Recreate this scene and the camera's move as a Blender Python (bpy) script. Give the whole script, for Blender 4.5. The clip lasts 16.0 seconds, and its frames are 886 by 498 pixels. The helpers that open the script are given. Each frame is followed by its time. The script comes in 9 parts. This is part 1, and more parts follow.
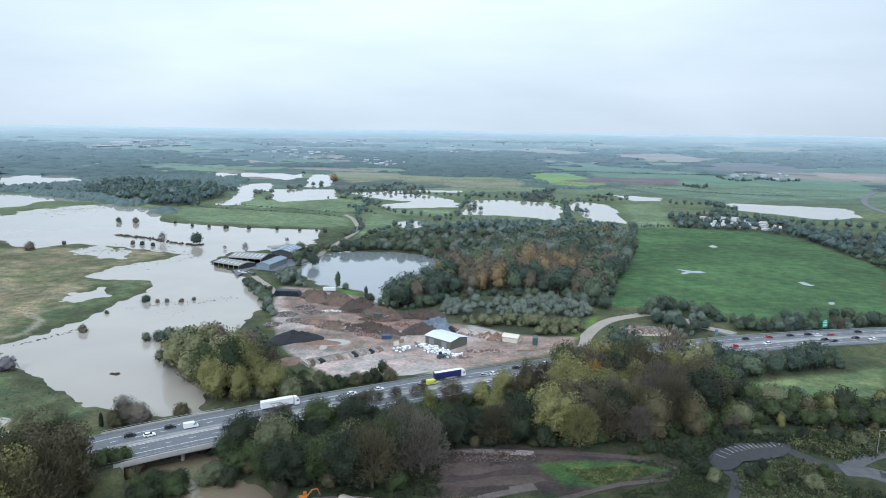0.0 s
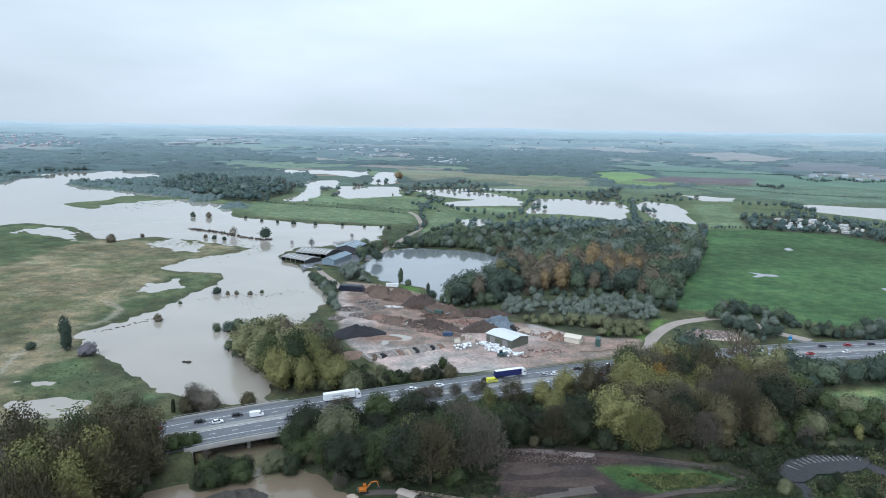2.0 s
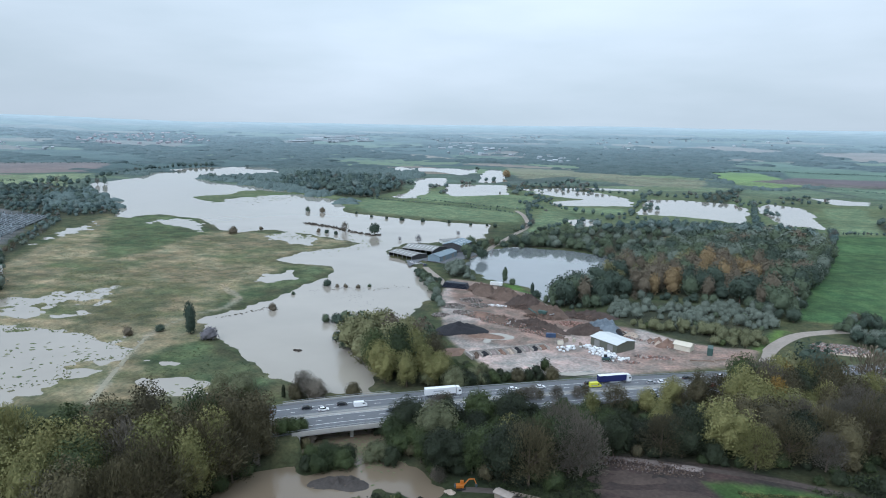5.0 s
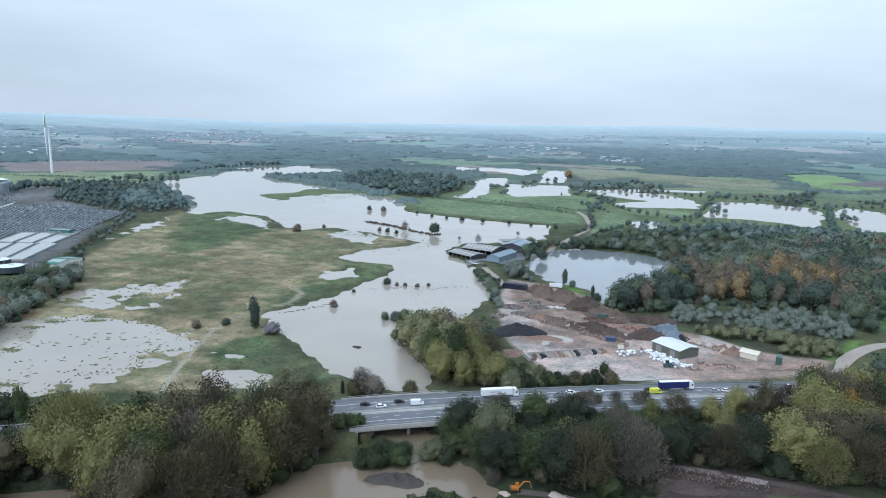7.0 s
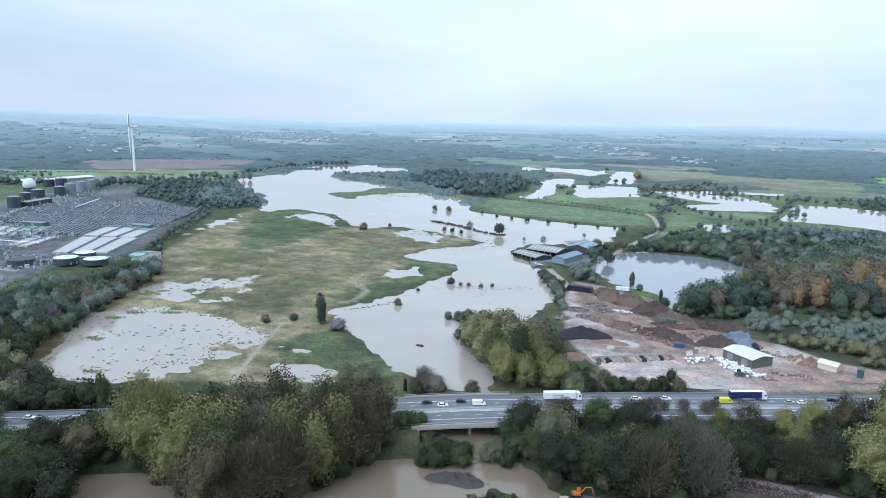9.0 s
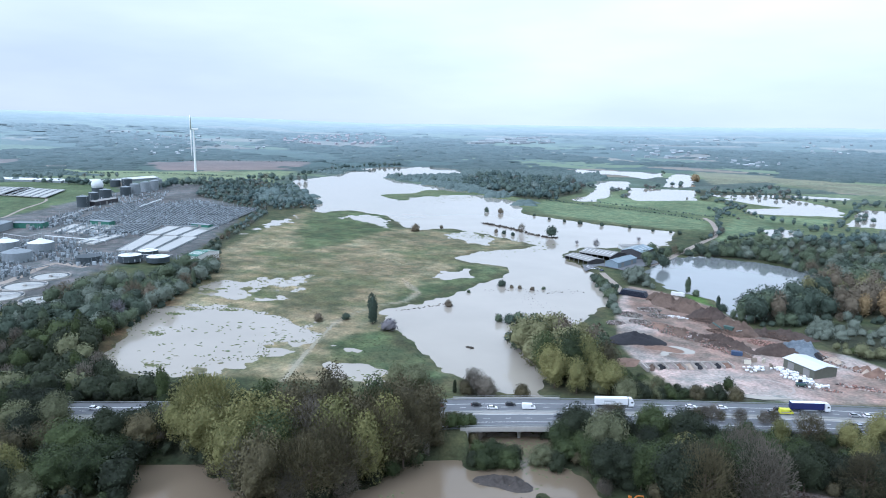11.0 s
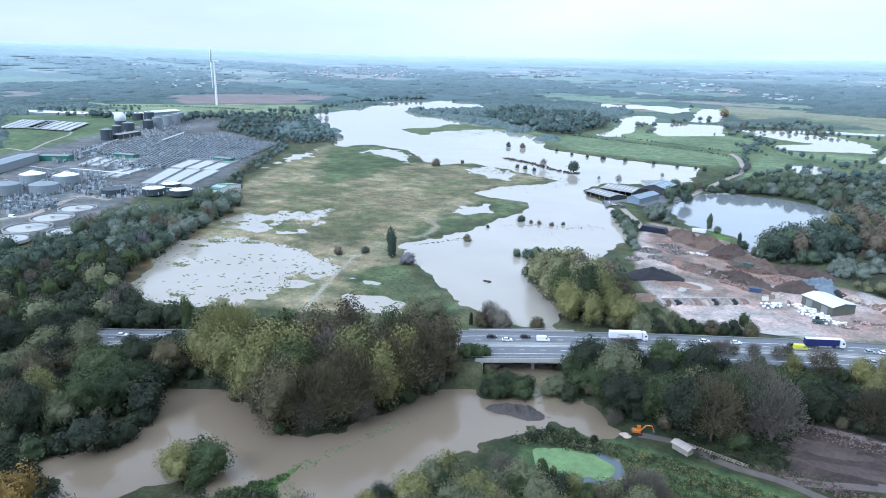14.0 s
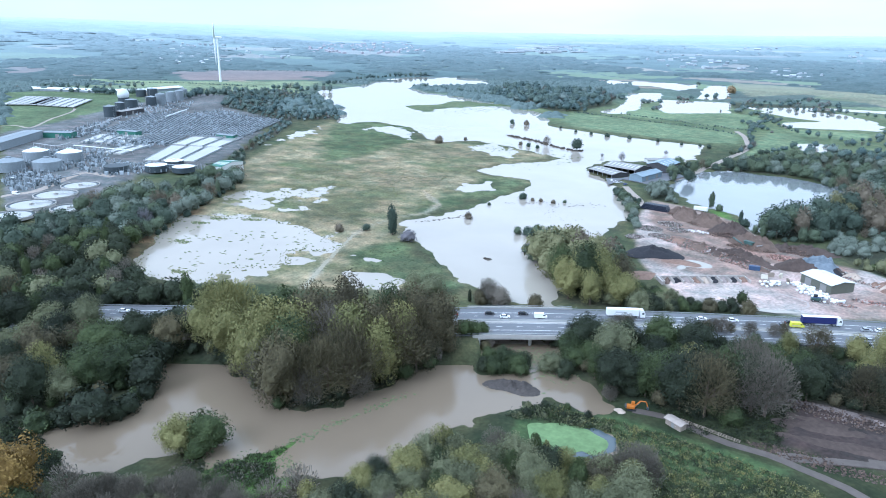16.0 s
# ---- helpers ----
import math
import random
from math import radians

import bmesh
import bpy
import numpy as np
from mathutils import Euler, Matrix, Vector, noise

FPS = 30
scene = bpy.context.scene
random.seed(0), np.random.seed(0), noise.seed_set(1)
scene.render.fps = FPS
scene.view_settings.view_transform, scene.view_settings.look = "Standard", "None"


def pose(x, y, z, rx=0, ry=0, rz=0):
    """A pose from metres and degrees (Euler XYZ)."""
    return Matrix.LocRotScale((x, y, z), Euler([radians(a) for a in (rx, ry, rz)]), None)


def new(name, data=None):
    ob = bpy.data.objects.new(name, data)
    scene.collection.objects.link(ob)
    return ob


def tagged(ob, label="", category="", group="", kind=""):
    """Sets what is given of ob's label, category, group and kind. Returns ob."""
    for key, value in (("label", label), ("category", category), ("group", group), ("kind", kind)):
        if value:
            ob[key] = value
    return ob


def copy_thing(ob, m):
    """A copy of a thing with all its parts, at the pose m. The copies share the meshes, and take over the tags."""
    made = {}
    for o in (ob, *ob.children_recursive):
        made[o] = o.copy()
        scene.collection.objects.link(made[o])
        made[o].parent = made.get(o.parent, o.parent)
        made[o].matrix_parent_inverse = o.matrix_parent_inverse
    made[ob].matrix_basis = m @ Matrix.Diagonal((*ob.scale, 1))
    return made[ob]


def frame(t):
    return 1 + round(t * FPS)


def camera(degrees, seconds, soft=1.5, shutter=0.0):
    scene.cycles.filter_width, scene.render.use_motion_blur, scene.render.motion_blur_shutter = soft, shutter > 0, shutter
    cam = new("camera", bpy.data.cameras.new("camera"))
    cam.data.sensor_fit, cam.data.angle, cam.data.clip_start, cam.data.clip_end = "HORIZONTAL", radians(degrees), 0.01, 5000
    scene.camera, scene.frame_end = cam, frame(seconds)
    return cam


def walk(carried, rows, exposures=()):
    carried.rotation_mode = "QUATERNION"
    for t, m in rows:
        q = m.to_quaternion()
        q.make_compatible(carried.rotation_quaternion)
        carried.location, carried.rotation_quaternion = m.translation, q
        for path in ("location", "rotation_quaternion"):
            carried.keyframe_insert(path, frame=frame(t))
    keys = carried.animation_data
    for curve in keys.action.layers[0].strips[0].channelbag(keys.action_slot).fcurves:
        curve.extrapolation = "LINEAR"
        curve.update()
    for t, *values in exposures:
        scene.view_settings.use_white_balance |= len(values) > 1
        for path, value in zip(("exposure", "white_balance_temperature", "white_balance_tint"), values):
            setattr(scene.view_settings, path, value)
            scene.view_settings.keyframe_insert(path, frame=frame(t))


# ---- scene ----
LENS = 65.9
PATH = [
    (0, -0.00, 0.00, 120.00, 0.00, -9.73, 0.74),
    (0.5, 0.00, -0.01, 119.85, 1.17, -9.77, 0.75),
    (1, 0.03, -0.07, 119.76, 2.86, -9.82, 0.75),
    (1.5, 0.12, -0.10, 119.73, 4.07, -9.88, 0.75),
    (2, 0.34, -0.01, 119.73, 5.35, -9.95, 0.76),
    (2.5, 0.60, 0.19, 119.77, 6.63, -10.01, 0.75),
    (3, 0.77, 0.41, 119.78, 8.03, -10.06, 0.74),
    (3.5, 0.84, 0.51, 119.75, 9.66, -10.12, 0.74),
    (4, 0.94, 0.57, 119.73, 11.36, -10.15, 0.76),
    (4.5, 0.97, 0.64, 119.73, 12.92, -10.18, 0.77),
    (7, 1.50, 0.44, 120.02, 19.46, -10.29, 0.78),
    (7.5, 1.57, 0.38, 120.12, 20.71, -10.33, 0.80),
    (8, 1.56, 0.37, 120.21, 22.18, -10.35, 0.78),
    (8.5, 1.55, 0.35, 120.24, 23.59, -10.36, 0.80),
    (9, 1.54, 0.33, 120.25, 24.94, -10.38, 0.79),
    (9.5, 1.53, 0.30, 120.27, 26.23, -10.39, 0.80),
    (10, 1.54, 0.27, 120.26, 27.49, -10.38, 0.78),
    (12.5, 2.49, 0.33, 119.78, 30.62, -10.52, 0.73),
    (13, 2.95, 0.34, 119.64, 30.81, -11.61, 0.73),
    (13.5, 3.55, 0.37, 119.51, 31.01, -13.74, 0.72),
    (14, 4.21, 0.50, 119.52, 31.17, -15.65, 0.70),
    (14.5, 4.90, 0.65, 119.60, 31.32, -16.47, 0.71),
    (15, 5.65, 0.78, 119.66, 31.43, -16.75, 0.69),
    (15.5, 6.44, 0.90, 119.68, 31.54, -17.12, 0.69),
    (16, 7.24, 1.07, 119.68, 31.61, -17.52, 0.70),
]
cam = camera(LENS, 16.0, soft=1.0)
walk(cam, [(t, pose(x, y, z, 0, 0, yaw) @ pose(0, 0, 0, 90 + pitch, 0, 0) @ pose(0, 0, 0, 0, 0, roll))
           for t, x, y, z, yaw, pitch, roll in PATH],
     exposures=[(0, 0.27, 5330, 11.5), (2, 0.18, 5330, 11.5), (3.5, 0.1, 5320, 11.5), (4.5, 0.06, 5300, 11.5), (7.5, 0.24, 5200, 12), (9.5, 0.39, 5130, 14), (12.5, 0.54, 5030, 15), (14, 0.64, 4920, 14), (16, 0.82, 4850, 13)])

# ---- world and sun: a bright, even overcast ----
SUN_EL, SUN_AZ = radians(38), radians(200)
world = bpy.data.worlds.new("overcast")
scene.world = world
world.use_nodes = True
wn, wl = world.node_tree.nodes, world.node_tree.links
bg = wn["Background"]
sky = wn.new("ShaderNodeTexSky")
sky.sky_type, sky.sun_disc = "NISHITA", False
sky.sun_elevation, sky.sun_rotation = SUN_EL, SUN_AZ
sky.air_density, sky.dust_density = 1.5, 3.0
sky_scale = wn.new("ShaderNodeVectorMath")
sky_scale.operation = "SCALE"
sky_scale.inputs["Scale"].default_value = 0.11
wl.new(sky.outputs[0], sky_scale.inputs[0])
tc = wn.new("ShaderNodeTexCoord")
stretch = wn.new("ShaderNodeMapping")
stretch.inputs["Scale"].default_value = (1.6, 1.6, 7.0)
wl.new(tc.outputs["Generated"], stretch.inputs["Vector"])
cloud_noise = wn.new("ShaderNodeTexNoise")
cloud_noise.inputs["Scale"].default_value = 1.4
cloud_noise.inputs["Detail"].default_value = 5
cloud_noise.inputs["Roughness"].default_value = 0.5
wl.new(stretch.outputs[0], cloud_noise.inputs["Vector"])
cloud = wn.new("ShaderNodeValToRGB")
cloud.color_ramp.elements[0].position, cloud.color_ramp.elements[1].position = 0.34, 0.66
cloud.color_ramp.elements[0].color = (0.76, 0.808, 0.762, 1)
cloud.color_ramp.elements[1].color = (0.92, 0.948, 0.895, 1)
wl.new(cloud_noise.outputs[0], cloud.inputs[0])
cover_mix = wn.new("ShaderNodeMixRGB")
cover_mix.inputs[0].default_value = 0.95
wl.new(sky_scale.outputs[0], cover_mix.inputs[1])
wl.new(cloud.outputs[0], cover_mix.inputs[2])
low = wn.new("ShaderNodeSeparateXYZ")
wl.new(tc.outputs["Generated"], low.inputs[0])
fade = wn.new("ShaderNodeMapRange")
fade.inputs["From Min"].default_value, fade.inputs["From Max"].default_value = 0.0, 0.2
fade.inputs["To Min"].default_value, fade.inputs["To Max"].default_value = 0.8, 1.0
wl.new(low.outputs["Z"], fade.inputs["Value"])
dim = wn.new("ShaderNodeVectorMath")
dim.operation = "SCALE"
wl.new(cover_mix.outputs[0], dim.inputs[0])
side = wn.new("ShaderNodeMapRange")
side.inputs["From Min"].default_value, side.inputs["From Max"].default_value = -0.05, 0.6
side.inputs["To Min"].default_value, side.inputs["To Max"].default_value = 1.0, 0.84
wl.new(low.outputs["X"], side.inputs["Value"])
both = wn.new("ShaderNodeMath")
both.operation = "MULTIPLY"
west = wn.new("ShaderNodeMapRange")
west.inputs["From Min"].default_value, west.inputs["From Max"].default_value = -0.9, -0.35
west.inputs["To Min"].default_value, west.inputs["To Max"].default_value = 0.8, 1.0
wl.new(low.outputs["X"], west.inputs["Value"])
dusk = wn.new("ShaderNodeMath")
dusk.operation = "MULTIPLY"
wl.new(fade.outputs[0], dusk.inputs[0])
wl.new(west.outputs[0], dusk.inputs[1])
wl.new(dusk.outputs[0], both.inputs[0])
wl.new(side.outputs[0], both.inputs[1])
high = wn.new("ShaderNodeMapRange")
high.inputs["From Min"].default_value, high.inputs["From Max"].default_value = 0.3, 1.0
high.inputs["To Min"].default_value, high.inputs["To Max"].default_value = 1.0, 1.55
wl.new(low.outputs["Z"], high.inputs["Value"])
zenith = wn.new("ShaderNodeMath")
zenith.operation = "MULTIPLY"
wl.new(both.outputs[0], zenith.inputs[0])
wl.new(high.outputs[0], zenith.inputs[1])
wl.new(zenith.outputs[0], dim.inputs["Scale"])
wl.new(dim.outputs[0], bg.inputs[0])
bg.inputs[1].default_value = 1.0
sun_data = bpy.data.lights.new("sun", "SUN")
sun_data.energy, sun_data.angle, sun_data.color = 1.4, radians(25), (1, 0.97, 0.92)
sun = new("sun", sun_data)
sun.rotation_euler = (radians(90) - SUN_EL, 0, radians(180) - SUN_AZ)


# ---- materials ----
def material(name, colour, rough=0.85, metal=0.0, grain=0.25, scale=0.6, coarse=0.03, spec=0.3, bump=0.0, island=0.0, per_object=0.0, second=None):
    """A rough surface with variation at two scales; colour is the mean base colour."""
    m = bpy.data.materials.new(name)
    m.use_nodes = True
    n, l = m.node_tree.nodes, m.node_tree.links
    p = n["Principled BSDF"]
    p.inputs["Roughness"].default_value, p.inputs["Metallic"].default_value = rough, metal
    p.inputs["Specular IOR Level"].default_value = spec
    co = n.new("ShaderNodeTexCoord")
    fine, wide = n.new("ShaderNodeTexNoise"), n.new("ShaderNodeTexNoise")
    for t, s, d in ((fine, scale, 5), (wide, coarse, 3)):
        t.inputs["Scale"].default_value, t.inputs["Detail"].default_value = s, d
        l.new(co.outputs["Object"], t.inputs["Vector"])
    total = n.new("ShaderNodeMath")
    total.operation = "ADD"
    l.new(fine.outputs[0], total.inputs[0])
    l.new(wide.outputs[0], total.inputs[1])
    last = total.outputs[0]
    for amount, node, socket in ((island, "ShaderNodeNewGeometry", "Random Per Island"), (per_object, "ShaderNodeObjectInfo", "Random")):
        if amount:
            src, madd = n.new(node), n.new("ShaderNodeMath")
            madd.operation = "MULTIPLY_ADD"
            madd.inputs[1].default_value = amount
            l.new(src.outputs[socket], madd.inputs[0])
            l.new(last, madd.inputs[2])
            last = madd.outputs[0]
    ramp = n.new("ShaderNodeMapRange")
    mid = 1.0 + (island + per_object) / 2
    ramp.inputs["From Min"].default_value, ramp.inputs["From Max"].default_value = mid - 0.45, mid + 0.45
    ramp.clamp = False
    l.new(last, ramp.inputs["Value"])
    mix = n.new("ShaderNodeMixRGB")
    hi = second or tuple(min(0.95, c * (1 + grain)) for c in colour)
    lo = colour if second else tuple(c * (1 - grain) for c in colour)
    mix.inputs[1].default_value, mix.inputs[2].default_value = (*lo, 1), (*hi, 1)
    mix.use_clamp = True
    l.new(ramp.outputs[0], mix.inputs[0])
    l.new(mix.outputs[0], p.inputs["Base Color"])
    if bump:
        b = n.new("ShaderNodeBump")
        b.inputs["Strength"].default_value, b.inputs["Distance"].default_value = 0.6, bump
        l.new(fine.outputs[0], b.inputs["Height"])
        l.new(b.outputs[0], p.inputs["Normal"])
    return m


def land_material(name, contrast=1.0):
    """Ground whose cover comes from the colour attribute 'cover', broken up by tufts, stains and wet marks."""
    m = bpy.data.materials.new(name)
    m.use_nodes = True
    n, l = m.node_tree.nodes, m.node_tree.links
    p = n["Principled BSDF"]
    p.inputs["Roughness"].default_value, p.inputs["Specular IOR Level"].default_value = 0.9, 0.2
    att, co = n.new("ShaderNodeAttribute"), n.new("ShaderNodeTexCoord")
    att.attribute_name = "cover"
    factor = None
    for s, d, low, high in ((0.012, 4, 0.75, 1.25), (0.12, 5, 0.76, 1.24), (0.7, 4, 0.74, 1.26)):
        t, r = n.new("ShaderNodeTexNoise"), n.new("ShaderNodeMapRange")
        t.inputs["Scale"].default_value, t.inputs["Detail"].default_value = s, d
        l.new(co.outputs["Object"], t.inputs["Vector"])
        r.inputs["From Min"].default_value, r.inputs["From Max"].default_value = 0.3, 0.7
        r.inputs["To Min"].default_value, r.inputs["To Max"].default_value = 1 - (1 - low) * contrast, 1 + (high - 1) * contrast
        l.new(t.outputs[0], r.inputs["Value"])
        if factor is None:
            factor = r.outputs[0]
        else:
            mm = n.new("ShaderNodeMath")
            mm.operation = "MULTIPLY"
            l.new(factor, mm.inputs[0])
            l.new(r.outputs[0], mm.inputs[1])
            factor = mm.outputs[0]
    hue, tint = n.new("ShaderNodeTexNoise"), n.new("ShaderNodeValToRGB")
    hue.inputs["Scale"].default_value, hue.inputs["Detail"].default_value, hue.inputs["Roughness"].default_value = 0.06, 8, 0.7
    l.new(co.outputs["Object"], hue.inputs["Vector"])
    tint.color_ramp.elements[0].position, tint.color_ramp.elements[1].position = 0.36, 0.64
    k = 0.2 * contrast
    tint.color_ramp.elements[0].color, tint.color_ramp.elements[1].color = (1 - k, 1 - 0.35 * k, 1 - 0.3 * k, 1), (1 + k, 1 + 0.35 * k, 1 + 0.2 * k, 1)
    l.new(hue.outputs[0], tint.inputs[0])
    two = n.new("ShaderNodeVectorMath")
    two.operation = "MULTIPLY"
    l.new(att.outputs["Color"], two.inputs[0])
    l.new(tint.outputs[0], two.inputs[1])
    sc = n.new("ShaderNodeVectorMath")
    sc.operation = "SCALE"
    l.new(two.outputs[0], sc.inputs[0])
    l.new(factor, sc.inputs["Scale"])
    l.new(sc.outputs[0], p.inputs["Base Color"])
    return m


def water_material(name, body, rough, ripple, gloss=0.5):
    m = bpy.data.materials.new(name)
    m.use_nodes = True
    n, l = m.node_tree.nodes, m.node_tree.links
    p = n["Principled BSDF"]
    p.inputs["Roughness"].default_value, p.inputs["IOR"].default_value = rough, 1.4
    p.inputs["Specular IOR Level"].default_value = gloss
    co, t, w = n.new("ShaderNodeTexCoord"), n.new("ShaderNodeTexNoise"), n.new("ShaderNodeTexNoise")
    t.inputs["Scale"].default_value, t.inputs["Detail"].default_value = 0.5, 4
    w.inputs["Scale"].default_value, w.inputs["Detail"].default_value = 0.02, 4
    for q in (t, w):
        l.new(co.outputs["Object"], q.inputs["Vector"])
    mix = n.new("ShaderNodeMixRGB")
    mix.inputs[1].default_value = (*[c * 0.85 for c in body], 1)
    mix.inputs[2].default_value = (*[c * 1.15 for c in body], 1)
    l.new(w.outputs[0], mix.inputs[0])
    l.new(mix.outputs[0], p.inputs["Base Color"])
    b = n.new("ShaderNodeBump")
    b.inputs["Strength"].default_value, b.inputs["Distance"].default_value = ripple, 0.05
    l.new(t.outputs[0], b.inputs["Height"])
    l.new(b.outputs[0], p.inputs["Normal"])
    return m


M_LAND = land_material("land")
M_FLOOD = water_material("muddy_flood_water", (0.33, 0.298, 0.25), 0.02, 0.05)
M_POOL = water_material("brown_pool_water", (0.175, 0.138, 0.097), 0.02, 0.05)
M_LAKE = water_material("lake_water", (0.185, 0.200, 0.205), 0.01, 0.03, 1.0)
M_DARK_POOL = water_material("dark_pool_water", (0.07, 0.09, 0.10), 0.02, 0.04)
M_ALGAE = material("duckweed", (0.135, 0.205, 0.085), 0.8, grain=0.35, scale=0.5, coarse=0.12)
M_ASPHALT = material("asphalt", (0.13, 0.135, 0.145), 0.75, grain=0.18, scale=0.8)
M_ASPHALT_OLD = material("old_asphalt", (0.04, 0.04, 0.042), 0.8, grain=0.3)
M_CONCRETE = material("concrete", (0.38, 0.365, 0.34), 0.85, grain=0.2)
M_PAINT = material("road_paint", (0.7, 0.7, 0.68), 0.6, grain=0.15)
M_GALV = material("galvanised_steel", (0.42, 0.43, 0.44), 0.45, 0.6, grain=0.15)
M_TRACK = material("gravel_track", (0.29, 0.25, 0.215), 0.9, grain=0.25)
M_BARK = material("bark", (0.11, 0.085, 0.065), 0.95, grain=0.35, scale=2)
LEAF = {
    "dark": material("dark_green_leaves", (0.012, 0.017, 0.009), 0.8, scale=2.2, coarse=0.2, island=0.45, per_object=0.6, second=(0.034, 0.044, 0.022)),
    "green": material("green_leaves", (0.020, 0.030, 0.012), 0.8, scale=2.2, coarse=0.2, island=0.45, per_object=0.6, second=(0.068, 0.090, 0.031)),
    "willow": material("grey_green_leaves", (0.078, 0.086, 0.046), 0.8, scale=2.2, coarse=0.2, island=0.45, per_object=0.6, second=(0.162, 0.168, 0.088)),
    "yellow": material("yellow_green_leaves", (0.100, 0.104, 0.036), 0.8, scale=2.2, coarse=0.2, island=0.45, per_object=0.6, second=(0.225, 0.212, 0.080)),
    "orange": material("orange_leaves", (0.115, 0.070, 0.016), 0.8, scale=2.2, coarse=0.2, island=0.45, per_object=0.6, second=(0.262, 0.172, 0.041)),
    "brown": material("brown_thinning_leaves", (0.050, 0.045, 0.026), 0.85, scale=2.2, coarse=0.2, island=0.45, per_object=0.6, second=(0.122, 0.106, 0.054)),
    "bare": material("bare_grey_twigs", (0.080, 0.074, 0.056), 0.9, scale=2.2, coarse=0.2, island=0.45, per_object=0.6, second=(0.175, 0.152, 0.122)),
}
# Leaf colours lightened and blued for the haze at middle distance.
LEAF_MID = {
    name: material(title + "_hazed_canopy", low, 0.85, scale=2.2, coarse=0.12, island=0.2, per_object=0.5, second=high)
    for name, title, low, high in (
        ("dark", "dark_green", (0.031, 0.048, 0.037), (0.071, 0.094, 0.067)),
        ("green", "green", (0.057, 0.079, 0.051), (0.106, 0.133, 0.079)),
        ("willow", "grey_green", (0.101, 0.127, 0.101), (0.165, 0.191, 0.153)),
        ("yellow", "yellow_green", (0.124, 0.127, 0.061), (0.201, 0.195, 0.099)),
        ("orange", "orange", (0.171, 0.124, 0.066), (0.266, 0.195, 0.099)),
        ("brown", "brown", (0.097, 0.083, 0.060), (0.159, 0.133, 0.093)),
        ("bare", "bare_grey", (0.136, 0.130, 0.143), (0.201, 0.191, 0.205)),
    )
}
# The same leaves with stronger haze in their colours, for far trees.
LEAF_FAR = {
    name: material(title + "_far_hazed_canopy", low, 0.9, scale=1.2, coarse=0.05, island=0.25, second=high)
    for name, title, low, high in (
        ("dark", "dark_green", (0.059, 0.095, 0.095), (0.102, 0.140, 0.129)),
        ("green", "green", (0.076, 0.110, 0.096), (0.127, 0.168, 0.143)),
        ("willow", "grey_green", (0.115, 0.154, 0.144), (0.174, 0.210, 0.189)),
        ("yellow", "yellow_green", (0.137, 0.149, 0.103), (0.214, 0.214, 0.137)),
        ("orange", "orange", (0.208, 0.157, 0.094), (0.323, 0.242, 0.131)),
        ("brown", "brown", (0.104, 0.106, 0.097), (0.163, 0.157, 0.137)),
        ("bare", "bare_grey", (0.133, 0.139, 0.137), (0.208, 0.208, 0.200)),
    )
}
M_FAR = land_material("hazy_distance", 0.3)
# Blue-grey haze is mixed into this leaf colour.
M_FAR_WOOD = material("hazed_woodland", (0.086, 0.120, 0.118), 0.9, island=0.3, second=(0.128, 0.168, 0.158))


# ---- small builders ----
def thing(name, x, y, z, rz, label, category, group="", kind=""):
    ob = new(name)
    ob.matrix_basis = pose(x, y, z, 0, 0, rz)
    return tagged(ob, label, category, group, kind)


def mesh_of(name, verts, faces, mat, smooth=False):
    me = bpy.data.meshes.new(name)
    me.from_pydata(verts, [], faces)
    me.materials.append(mat)
    if smooth:
        me.polygons.foreach_set("use_smooth", [True] * len(me.polygons))
    me.update()
    return me


def part(name, bm, mat, parent, label="", m=None):
    me = bpy.data.meshes.new(name)
    bmesh.ops.recalc_face_normals(bm, faces=bm.faces[:])
    bm.to_mesh(me)
    bm.free()
    me.materials.append(mat)
    return child(name, me, parent, label, m)


def child(name, me, parent, label="", m=None):
    ob = new(name, me)
    ob.parent = parent
    if m is not None:
        ob.matrix_basis = m
    return tagged(ob, label)


def box(bm, sx, sy, sz, x=0, y=0, z=0, rz=0, bevel=0.0, rx=0, ry=0):
    """A box whose base centre stands at x, y, z."""
    m = pose(x, y, z, rx, ry, rz) @ Matrix.Translation((0, 0, sz / 2)) @ Matrix.Diagonal((sx, sy, sz, 1))
    r = bmesh.ops.create_cube(bm, size=1, matrix=m)
    if bevel:
        es = list({e for v in r["verts"] for e in v.link_edges})
        bmesh.ops.bevel(bm, geom=es, offset=bevel, segments=1, affect="EDGES")
    return bm


def cyl(bm, r, h, x=0, y=0, z=0, seg=16, r2=None, m=None):
    mm = Matrix.Translation((x, y, z)) @ (m or Matrix.Identity(4)) @ Matrix.Translation((0, 0, h / 2))
    bmesh.ops.create_cone(bm, cap_ends=True, segments=seg, radius1=r, radius2=r if r2 is None else r2, depth=h, matrix=mm)
    return bm


def bar(bm, a, b, w, seg=6, w2=None):
    """A round bar from a to b."""
    a, b = Vector(a), Vector(b)
    d = b - a
    m = Matrix.Translation(a) @ d.to_track_quat("Z", "Y").to_matrix().to_4x4() @ Matrix.Translation((0, 0, d.length / 2))
    bmesh.ops.create_cone(bm, cap_ends=True, segments=seg, radius1=w, radius2=w if w2 is None else w2, depth=d.length, matrix=m)
    return bm


def BM():
    return bmesh.new()


